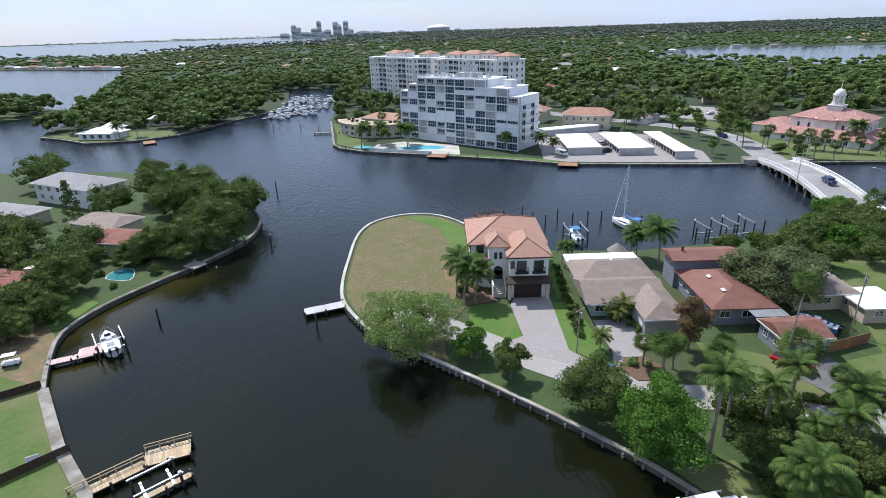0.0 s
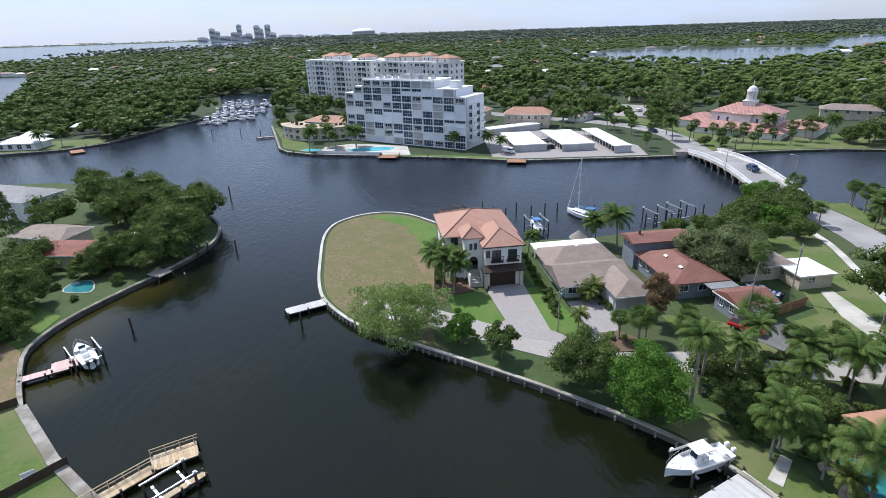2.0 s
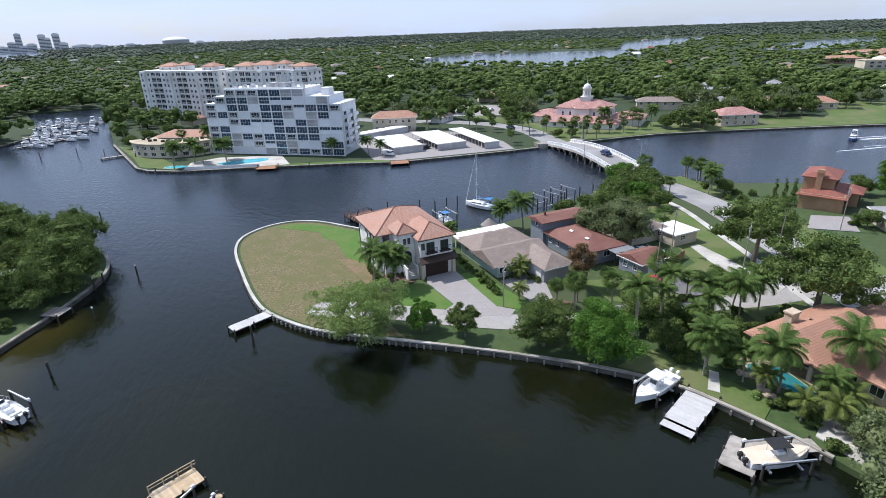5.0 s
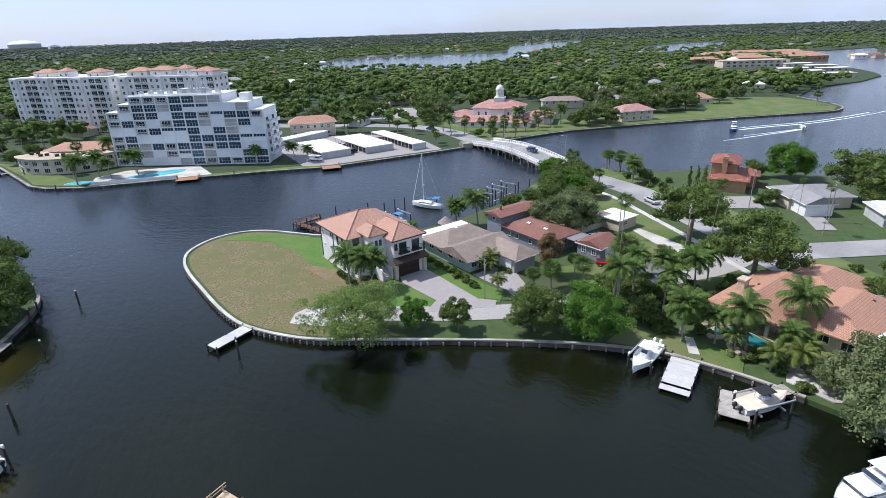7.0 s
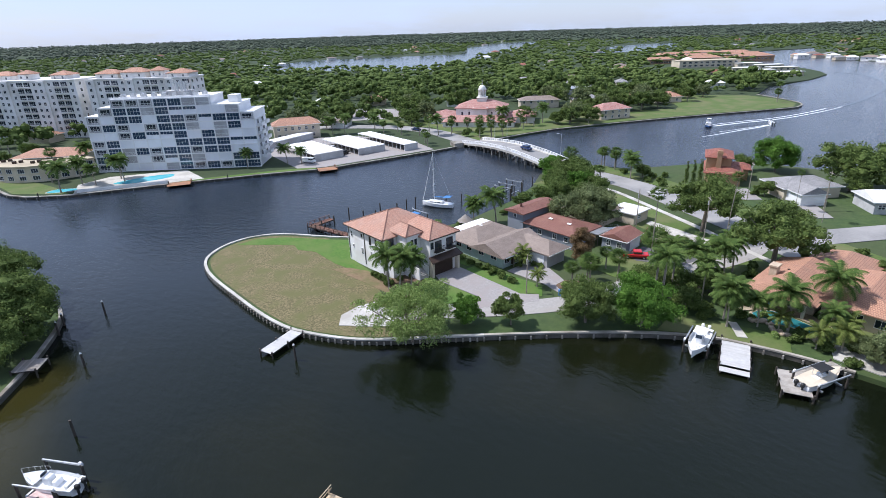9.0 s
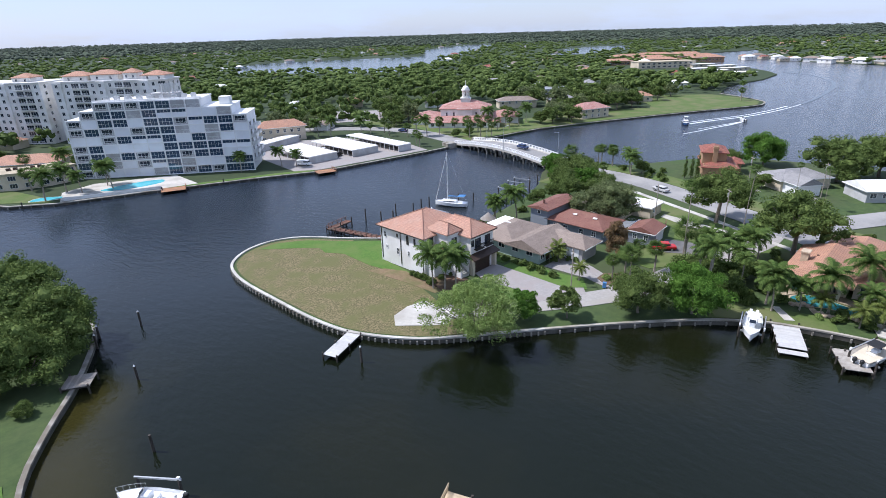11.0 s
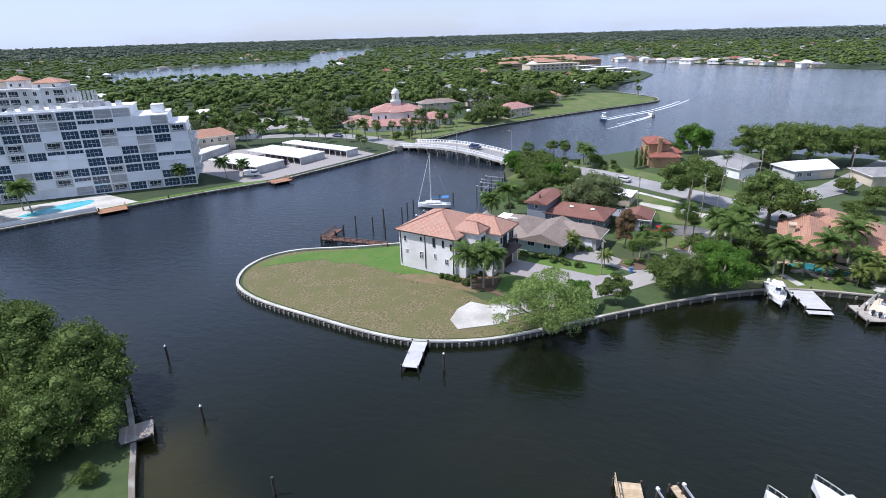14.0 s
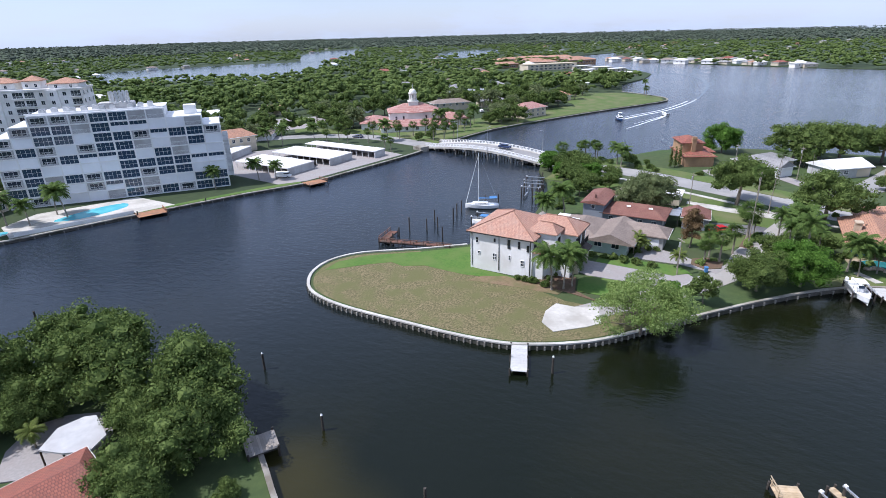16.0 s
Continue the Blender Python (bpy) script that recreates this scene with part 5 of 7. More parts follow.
def leaves(rng, centres, radii, per, size):
    """Pointed leaf cards strewn over the outside of each lump, turned outwards and upwards."""
    n = len(centres) * per
    c, r = np.repeat(centres, per, 0), np.repeat(radii, per)[:, None]
    d = rng.normal(size=(n, 3))
    d /= np.linalg.norm(d, axis=1)[:, None]
    d[:, 2] = np.where(d[:, 2] < -0.3, -d[:, 2], d[:, 2])
    p = c + d * r * rng.uniform(0.75, 1.2, (n, 1)) * np.array([1, 1, 0.85])
    a = rng.normal(size=(n, 3)) + d * 0.5
    a /= np.linalg.norm(a, axis=1)[:, None]
    b = np.cross(a, d + rng.normal(0, 0.5, (n, 3)))
    b /= np.linalg.norm(b, axis=1)[:, None] + 1e-6
    s = size * rng.uniform(0.6, 1.35, (n, 1))
    v = np.stack([p - a * s * 0.7, p + b * s * 0.42, p + a * s * 0.7, p - b * s * 0.42], 1).reshape(-1, 3)
    return v, np.arange(n * 4).reshape(-1, 4)


def crown_points(rng, k, R, H, low=-0.75):
    """Lump centres filling an uneven, flattened crown."""
    out = []
    while len(out) < k:
        d = rng.normal(size=3)
        d /= np.linalg.norm(d)
        if d[2] < low:
            continue
        rad = rng.uniform(0.55, 0.95) * (1 + 0.22 * math.sin(3 * math.atan2(d[1], d[0]) + R) + 0.12 * math.sin(5 * math.atan2(d[1], d[0]) + 2 * H))
        out.append(d * np.array([R, R, H]) * rad)
    return np.array(out)


def tree(label, leaf, h, R, seed, k=42, per=85, size=0.42, core=True, trunk_r=0.3, crown_h=None, lump=None, limbs=7):
    """A tree of height h and crown radius R at the origin: tapered trunk, limbs and a crown of leaf clumps."""
    rng = np.random.default_rng(seed)
    ob = thing("tree", label, "tree", group="")
    ch = crown_h or min(h * 0.46, R * 0.85)
    zc = max(h - ch * 0.95, ch * 0.85)
    pts = crown_points(rng, k, R * 0.86, ch * 0.86) + np.array([0, 0, zc])
    rad = rng.uniform(0.75, 1.25, k) * (lump or R * 0.24)
    bm = bmesh.new()
    fork = Vector((rng.normal() * 0.2, rng.normal() * 0.2, max(0.8, zc - ch * 0.55)))
    add_tube(bm, (0, 0, -0.3), fork, trunk_r, trunk_r * 0.7, 8)
    for i in range(limbs):
        e = Vector(pts[i * (k // limbs)])
        mid = fork.lerp(e, 0.5) + Vector((0, 0, -0.12 * (e - fork).length * 0.5))
        add_tube(bm, fork, mid, trunk_r * 0.5, trunk_r * 0.32, 6)
        add_tube(bm, mid, e, trunk_r * 0.32, trunk_r * 0.1, 5)
    part("trunk", bm, M["bark"], ob)
    v, f = leaves(rng, pts, rad, per, size)
    part("crown", poly_mesh("crown", v, f, M[leaf]), None, ob)
    if core:
        cv, cf = lumps(rng, pts, rad * 0.6, ICO0, 0.2)
        part("inner_foliage", poly_mesh("inner_foliage", cv, cf, M[leaf]), None, ob)
    return ob


def put_tree(proto, x, y, s=1.0, rz=0.0, sz=None, z=Z):
    return copy_thing(proto, pose(x, y, z, 0, 0, rz) @ Matrix.Diagonal((s, s, sz or s, 1)))


def frond_arrays(rng, n, L, droop, leaflets=30, width=0.78):
    """Feather fronds from one point."""
    V, F = [], []
    for i in range(n):
        az = 2.4 * i + rng.uniform(-0.2, 0.2)
        el = 1.25 - 1.55 * (i / n) + rng.uniform(-0.12, 0.12)
        ll = L * rng.uniform(0.85, 1.1)
        side = np.array([-math.sin(az), math.cos(az), 0])
        prev = None
        p = np.zeros(3)
        for s in range(leaflets + 1):
            t = s / leaflets
            e = el - droop * t * t * 1.4 - 0.15 * t
            dirv = np.array([math.cos(az) * math.cos(e), math.sin(az) * math.cos(e), math.sin(e)])
            if s:
                p = p + dirv * ll / leaflets
            w = ll * 0.26 * width / 0.62 * (math.sin(math.pi * min(1, t * 0.92 + 0.1)) ** 0.7)
            if s > 1:
                for sg in (-1, 1):
                    tip = p + side * sg * w * 0.85 + dirv * w * 0.55 - np.array([0, 0, w * 0.45])
                    b0, b1 = p - dirv * 0.09 * ll / 4, p + dirv * 0.07 * ll / 4
                    k = len(V)
                    V += [b0, b1, tip]
                    F.append((k, k + 1, k + 2))
            if prev is not None:
                k = len(V)
                o = np.array([0, 0, 0.035])
                V += [prev + side * 0.03, p + side * 0.02, p - side * 0.02 + o]
                F.append((k, k + 1, k + 2))
            prev = p
    return np.array(V), np.array(F)


def fan_arrays(rng, n, L):
    """Fan leaves of a cabbage or fan palm, in a ball."""
    V, F = [], []
    for i in range(n):
        d = rng.normal(size=3)
        d /= np.linalg.norm(d)
        d[2] = d[2] * 0.8 + 0.2
        side = np.cross(d, [0, 0, 1.0])
        side /= np.linalg.norm(side) + 1e-6
        up = np.cross(side, d)
        stem = d * L * 0.5
        for j in range(9):
            a = (j - 4) * 0.33
            tip = stem + (d * math.cos(a) + side * math.sin(a)) * L * 0.62 - np.array([0, 0, 0.12 * L])
            b = stem + (d * math.cos(a + 0.2) + side * math.sin(a + 0.2)) * L * 0.12 + up * 0.04
            c = stem + (d * math.cos(a - 0.2) + side * math.sin(a - 0.2)) * L * 0.12
            k = len(V)
            V += [b, c, tip]
            F.append((k, k + 1, k + 2))
        k = len(V)
        V += [np.zeros(3), stem + side * 0.03, stem - side * 0.03]
        F.append((k, k + 1, k + 2))
    return np.array(V), np.array(F)


def palm(label, h, seed, kind="feather", L=2.6, n=22, lean=(0, 0), r=0.17, leaf="frond", droop=1.0, shaft=False):
    rng = np.random.default_rng(seed)
    ob = thing("palm_tree", label, "palm tree")
    bm = bmesh.new()
    prev, pr = Vector((0, 0, -0.2)), r * 1.35
    for i in range(1, 6):
        t = i / 5
        q = Vector((lean[0] * t * t, lean[1] * t * t, h * t))
        nr = r * (1.0 - 0.25 * t)
        add_tube(bm, prev, q, pr, nr, 8)
        prev, pr = q, nr
    part("trunk", bm, M["palm_bark"], ob)
    if shaft:
        part("crownshaft", tube(prev, prev + Vector((0, 0, 0.9)), r * 0.8, r * 0.5), M["frond_yellow"], ob)
        prev = prev + Vector((0, 0, 0.8))
    v, f = frond_arrays(rng, n, L, droop) if kind == "feather" else fan_arrays(rng, n, L)
    part("crown", poly_mesh("crown", v + np.array(prev[:]), f, M[leaf]), None, ob)
    return ob


def bush(label, leaf, R, H, seed, k=12, per=60, size=0.2):
    rng = np.random.default_rng(seed)
    ob = thing("bush", label, "bush")
    pts = crown_points(rng, k, R * 0.8, H * 0.7, -0.1) + np.array([0, 0, H * 0.3])
    rad = rng.uniform(0.8, 1.2, k) * R * 0.34
    v, f = leaves(rng, pts, rad, per, size)
    part("foliage", poly_mesh("foliage", v, f, M[leaf]), None, ob)
    cv, cf = lumps(rng, pts, rad * 0.8, ICO0, 0.2)
    part("inner_foliage", poly_mesh("inner_foliage", cv, cf, M[leaf]), None, ob)
    return ob


def at(ob, x, y, z=Z, rz=0, s=1.0):
    ob.matrix_basis = pose(x, y, z, 0, 0, rz) @ Matrix.Diagonal((s, s, s, 1))
    return ob


# trees of the point and its gardens
at(tree("airy half-bare tree with pale leaves over the seawall", "leaf_pale", 9.0, 8.2, 11, 200, 160, 0.18, False, 0.22, 4.6, 0.95, 44), -4.3, 63.9)
at(tree("small leafy tree on the seawall strip", "leaf_bright", 5.0, 2.9, 12, 34, 260, 0.17, True, 0.14, 2.5), 4.8, 61.6)
at(tree("small leafy tree with an uneven crown by the lane", "leaf", 5.2, 2.8, 13, 32, 230, 0.18, True, 0.14, 2.5), 9.8, 56.6)
at(tree("round green tree overhanging the seawall", "leaf", 7.4, 4.7, 14, 64, 330, 0.17, True, 0.25, 3.8), 18.8, 49.0)
dense = at(tree("dense bright green round tree on the seawall", "leaf_bright", 8.0, 5.2, 15, 70, 400, 0.17, True, 0.25, 4.1), 24.0, 42.4)
at(tree("tall slim tree with rusty brown leaves", "leaf_rust", 9.2, 2.3, 16, 50, 170, 0.16, True, 0.2, 4.6, 0.75), 35.3, 61.6)
oak = at(tree("broad grey-green oak shading a house", "leaf_grey", 9.8, 7.9, 17, 120, 190, 0.24, True, 0.4, 4.6, 1.5), 55.2, 74.2)
ficus = at(tree("spreading dark ficus with bare limbs below", "leaf", 12.0, 8.4, 18, 100, 160, 0.26, True, 0.5, 4.6, 1.6, 12), 71, 54.6)
put_tree(ficus, 61.2, 36.6, 1.02, 130, 1.02)
put_tree(dense, 137, 62.5, 1.25, 40, 1.25)
big = at(tree("very broad dark green tree crown by the bay", "leaf", 12.6, 9.2, 19, 80, 130, 0.36, True, 0.5, 5.6, 1.9), 128, 41)
for x, y, s, r in ((134, 28, 1.05, 70), (139, 16, 1.0, 150), (136, 3, 1.05, 220), (141, 33, 0.95, 20), (132, -10, 1.0, 310), (146, -2, 1.0, 100)):
    put_tree(big, x, y, s, r)
for x, y, s, r in ((34.3, 8.2, 1.08, 33), (35.4, 0.0, 1.1, 120), (36.0, -9, 0.95, 210), (37.4, 15.4, 0.42, 300)):
    put_tree(oak, x, y, s, r)
mid = at(tree("leafy garden tree with dark green crown", "leaf", 7.2, 4.6, 20, 50, 130, 0.25, True, 0.22, 3.6), 88.5, 100.0)
for x, y, s, r in ((84.5, 96, 0.9, 40), (92, 104.5, 0.8, 90), (78, 101, 0.8, 200), (74, 97, 0.8, 300), (68, 92, 0.85, 10), (72, 87, 0.75, 150), (81, 88, 0.7, 30), (63, 93, 0.7, 77), (57, 95, 0.6, 170), (85, 104, 0.85, 15),
                   (104, 88, 0.6, 50), (132, 70, 0.7, 10), (108, 55, 0.6, 160), (123, 38, 0.75, 30), (101, 20, 0.6, 250), (92, 14, 0.7, 110), (84, 16, 0.65, 140), (77, 20, 0.6, 10),
                   (34.5, 46.5, 0.75, 20), (37.5, 44, 0.7, 210), (33.6, 40.0, 0.62, 300), (40.5, 41.0, 0.66, 120), (43, 37.8, 0.6, 60), (58, 52, 0.4, 0), (66, 20, 0.7, 190), (72, 8, 0.7, 10), (62, 2, 0.8, 70)):
    put_tree(mid, x, y, s, r)
sea_grape = at(tree("bright green sea grape beside the bridge end", "leaf_bright", 5.6, 3.6, 26, 44, 120, 0.25, True, 0.2, 3.0), 90.4, 110.4)
for x, y, s, r in ((90.4, 105.5, 0.75, 0), (80.5, 104.0, 0.83, 70), (83.8, 94.9, 0.91, 140), (78.6, 94.6, 0.99, 210), (87.0, 109.9, 1.07, 280)):
    put_tree(sea_grape, x, y, s, r)
# west island trees
w1 = at(tree("thick willowy green tree over the water", "leaf", 9.8, 7.0, 21, 100, 170, 0.26, True, 0.35, 5.0, 1.6), -48.6, 108.5)
w2 = at(tree("large dark green tree on the west point", "leaf", 10.6, 7.6, 22, 100, 150, 0.28, True, 0.4, 5.2, 1.7), -52, 121)
w3 = at(tree("shade tree with a dark uneven crown among the west lots", "leaf", 10.2, 7.4, 23, 60, 70, 0.42, True, 0.38, 5.0, 1.7), -94, 100)
for p, x, y, s, r in ((w1, -53.5, 101.5, 0.82, 140), (w2, -50, 130, 0.85, 70), (w1, -53.8, 110.6, 0.6, 200), (w2, -59, 132, 0.92, 190), (w2, -68, 140, 1.0, 10), (w2, -78, 143, 1.0, 120), (w1, -60, 124.5, 0.62, 33), (w2, -68, 130, 0.85, 250),
                      (w1, -68, 86, 0.75, 20), (w2, -71, 80, 0.6, 300), (w1, -67.5, 69.5, 0.62, 90), (w2, -78, 74, 0.8, 160), (w1, -86, 96, 0.8, 44), (w2, -90, 107, 0.8, 205), (w2, -96, 90, 0.95, 330), (w1, -88, 80, 0.8, 270),
                      (w2, -122, 160, 1.0, 50), (w2, -128, 172, 0.9, 80), (w2, -100, 70, 1.0, 10), (w1, -74, 97, 0.66, 60), (w1, -62.8, 98.6, 0.5, 310), (w2, -92, 168, 0.7, 110), (w1, -55.8, 94.2, 0.2, 10), (w1, -60.4, 102.4, 0.66, 210), (w1, -71.5, 100, 0.42, 100), (w2, -76, 104, 0.66, 20), (w2, -85, 131, 0.8, 15), (w2, -100, 112, 0.8, 140), (w2, -112, 106, 0.9, 240), (w1, -72, 75, 0.7, 111), (w1, -76, 90, 0.6, 300), (w2, -90, 88, 0.8, 12), (w1, -64, 76, 0.5, 190), (w2, -128, 140, 0.9, 60), (w2, -84, 64, 0.8, 170)):
    put_tree(p if x > -69 else w3, x, y, s, r)
pine = thing("tree", "dark narrow conifer beside the houses", "tree", -90, 124, Z)
part("trunk", tube((0, 0, 0), (0, 0, 11), 0.22, 0.05), M["bark"], pine)
prng = np.random.default_rng(5)
pp = np.array([(math.cos(a) * (2.6 - 0.21 * zz), math.sin(a) * (2.6 - 0.21 * zz), zz) for zz in np.arange(1.5, 11.5, 0.9) for a in prng.uniform(0, 6.28, 6)])
pv, pf = leaves(prng, pp, np.full(len(pp), 0.55), 40, 0.3)
part("crown", poly_mesh("crown", pv, pf, M["leaf"]), None, pine)

# palms
coco = palm("coconut palm with arching fronds", 6.4, 31, L=3.6, n=30, lean=(0.9, 0.4))
at(coco, 3.4, 80.6, rz=40)
royal = palm("royal palm with a smooth pale trunk", 9.4, 32, L=3.1, n=26, r=0.24, shaft=True)
at(royal, 29.4, 42.2)
cabb = palm("cabbage palm with a ball of fan leaves", 5.0, 33, "fan", 2.2, 95, r=0.2)
at(cabb, 29.4, 55.6)
tall = palm("very tall thin fan palm", 15.6, 34, "fan", 1.7, 55, r=0.1, lean=(0.6, 0.2))
at(tall, 41.6, 51.0)
small = palm("small garden palm with yellow-green fronds", 2.6, 35, L=2.0, n=22, r=0.1, leaf="frond_yellow")
at(small, 23.2, 62.4)
for p, x, y, s, r in ((coco, 4.6, 78.8, 1.0, 330), (coco, 6.4, 77.8, 0.88, 350), (coco, 42.2, 90.6, 1.1, 80), (coco, 37.6, 93.5, 0.8, 10), (coco, 39.6, 95.5, 0.85, 200), (coco, 24.2, 92.8, 0.6, 300), (coco, 35.2, 34.6, 0.95, 200),
                      (coco, 33.0, 33.2, 0.85, 30), (coco, 38.2, 26.4, 1.05, 120), (coco, 45.6, 22.8, 1.1, 10), (coco, 39.4, 22.2, 0.7, 290), (coco, 36.4, 30.0, 0.7, 77),
                      (royal, 32.2, 44.8, 0.8, 60), (royal, 35.8, 43.8, 0.75, 200), (royal, 39.8, 46.2, 0.8, 10), (coco, 46.8, 44.2, 0.9, 120), (coco, 49.0, 40.6, 0.95, 40), (royal, 37.8, 39.4, 0.6, 0), (coco, 54, 41, 0.9, 33), (coco, 51.4, 43.6, 0.85, 250), (coco, 44.2, 41.8, 0.8, 170),
                      (cabb, 31.6, 57.6, 0.8, 40), (cabb, 35.4, 53.6, 0.95, 100), (cabb, 38.6, 58.2, 0.7, 160), (cabb, 27.8, 58.2, 0.75, 220), (cabb, 43.8, 51.4, 1.35, 10), (cabb, 48.6, 50.2, 0.72, 90),
                      (cabb, 95.5, 108.5, 1.2, 10), (cabb, 108, 104, 1.0, 60), (cabb, 110, 101, 1.0, 120), (cabb, 107, 99.5, 0.95, 30), (cabb, 109.5, 106, 0.9, 40), (cabb, 90.5, 94, 0.8, 110), (cabb, 88, 106, 1.0, 220),
                      (tall, 66.0, 47.5, 0.95, 230), (tall, 99, 45, 0.62, 20), (tall, 95, 38, 0.66, 110),
                      (small, 26.8, 71.2, 1.0, 10), (small, 29.0, 70.8, 1.1, 90), (small, 28.0, 69.6, 0.9, 200), (small, 36.4, 27.2, 1.1, 10), (small, 40.4, 20.0, 1.3, 60), (small, 35.8, 22.0, 1.1, 100), (small, 37.6, 19.4, 1.3, 150),
                      (small, -61.5, 119.5, 0.9, 20), (coco, 104, 92, 0.9, 30), (coco, 100.5, 90, 0.9, 200)):
    put_tree(p, x, y, s, r)
for p, x, y, s, r in ((coco, -12, 213, 1.0, 10), (coco, -23, 215, 1.1, 60), (coco, -20, 210, 0.9, 200), (coco, 24.5, 194.8, 0.85, 30), (coco, 37.5, 190, 0.9, 100), (coco, 41, 186, 0.8, 220), (coco, -30, 208, 1.2, 10),
                      (coco, -182, 268, 1.2, 0), (coco, -176, 262, 1.3, 90), (coco, -186, 280, 1.2, 200), (coco, -140, 250, 1.0, 30), (coco, -146, 246, 1.0, 110), (coco, -166, 252, 1.1, 10),
                      (royal, 310, 121, 0.9, 0), (coco, 84, 226, 1.1, 0), (coco, 80, 230, 1.0, 100), (coco, 96, 219, 1.0, 40)):
    put_tree(p, x, y, s, r, z=ZN)
for i, (x, y) in enumerate(((124, 186), (128, 182), (132, 179), (136, 176), (140, 174), (145, 171), (116, 188), (120, 192), (150, 177), (155, 173), (104, 196), (100, 204), (96, 212), (104, 212), (118, 172), (122, 169), (127, 167), (92, 176), (95, 181))):
    put_tree(cabb, x, y, 1.0 + 0.15 * math.sin(i), i * 47, z=ZN)
for i, (x, y) in enumerate(((106, 75.5), (108, 74.4), (110.2, 73.5))):
    c = thing("cypress", "slim dark cypress beside the villa", "tree", x, y, Z, group="cypresses by the villa")
    crng = np.random.default_rng(60 + i)
    cp = np.array([(0.25 * math.cos(a), 0.25 * math.sin(a), zz) for zz in np.arange(0.6, 6.6, 0.35) for a in crng.uniform(0, 6.28, 2)])
    cv, cf = leaves(crng, cp, np.full(len(cp), 0.45) * np.clip((7.2 - cp[:, 2]) / 4, 0.3, 1), 40, 0.2)
    part("crown", poly_mesh("crown", cv, cf, M["leaf"]), None, c)
    part("trunk", tube((0, 0, -0.2), (0, 0, 6.4), 0.12, 0.03), M["bark"], c)

# groves round the Spanish-style hall and the green
grove = [tree(lab, lf, h, R, sd, 44, 60, 0.62, True, 0.4, ch, 2.0) for lab, lf, h, R, sd, ch in (("broad dark tree in the grove by the green", "leaf", 12.0, 8.6, 71, 5.4), ("grey-green oak in the grove by the hall", "leaf_grey", 11.6, 8.4, 72, 5.4), ("spreading dark tree on the mainland lawn", "leaf", 11.2, 8.0, 73, 5.0))]
for ob, x, y in zip(grove, (173, 214, 244), (236, 190, 190)):
    at(ob, x, y, ZN)
for i, (x, y, s_) in enumerate(((169, 163, 0.7), (175, 167, 0.75), (181, 162, 0.75), (176, 157, 0.7), (184, 170, 0.75), (166, 168, 0.65), (168, 240, 0.9), (132, 226, 0.9), (126, 232, 0.9), (140, 240, 1.0), (215, 175, 0.8), (222, 168, 0.9), (228, 160, 0.85),
                               (236, 164, 0.9), (242, 158, 0.8), (232, 180, 0.9), (246, 172, 0.8), (255, 165, 0.8), (276, 158, 0.7), (262, 180, 0.9), (288, 168, 0.8), (272, 190, 0.9), (300, 160, 0.7), (240, 200, 0.9), (216, 206, 0.9), (226, 218, 0.9),
                               (200, 178, 0.7), (206, 174, 0.7), (176, 196, 0.6), (120, 222, 0.7), (135, 252, 0.9), (150, 258, 0.9), (112, 268, 0.8), (100, 250, 0.8), (86, 246, 0.7), (90, 262, 0.8), (50, 282, 0.8), (78, 262, 0.8), (116, 178, 0.4), (121, 175, 0.4),
                               (-20, 240, 0.6), (-46, 262, 0.6), (-40, 275, 0.6), (-52, 290, 0.6), (-30, 285, 0.6), (-55, 310, 0.6), (-10, 250, 0.6), (-45, 330, 0.7))):
    put_tree(grove[i % 3] if s_ > 0.65 else mid, x, y, s_ * (0.95 if s_ > 0.65 else 1.3), i * 53, z=ZN)
for i, (x, y) in enumerate(((-44, 300), (-36, 296), (-50, 280), (-32, 270), (-16, 246), (-8, 236), (-38, 318), (-26, 252), (110, 190), (113, 200), (146, 186), (158, 180), (165, 176), (300, 118), (-12, 208), (-30, 226))):
    put_tree((coco, cabb)[i % 2], x, y, 1.15, i * 61, z=ZN)

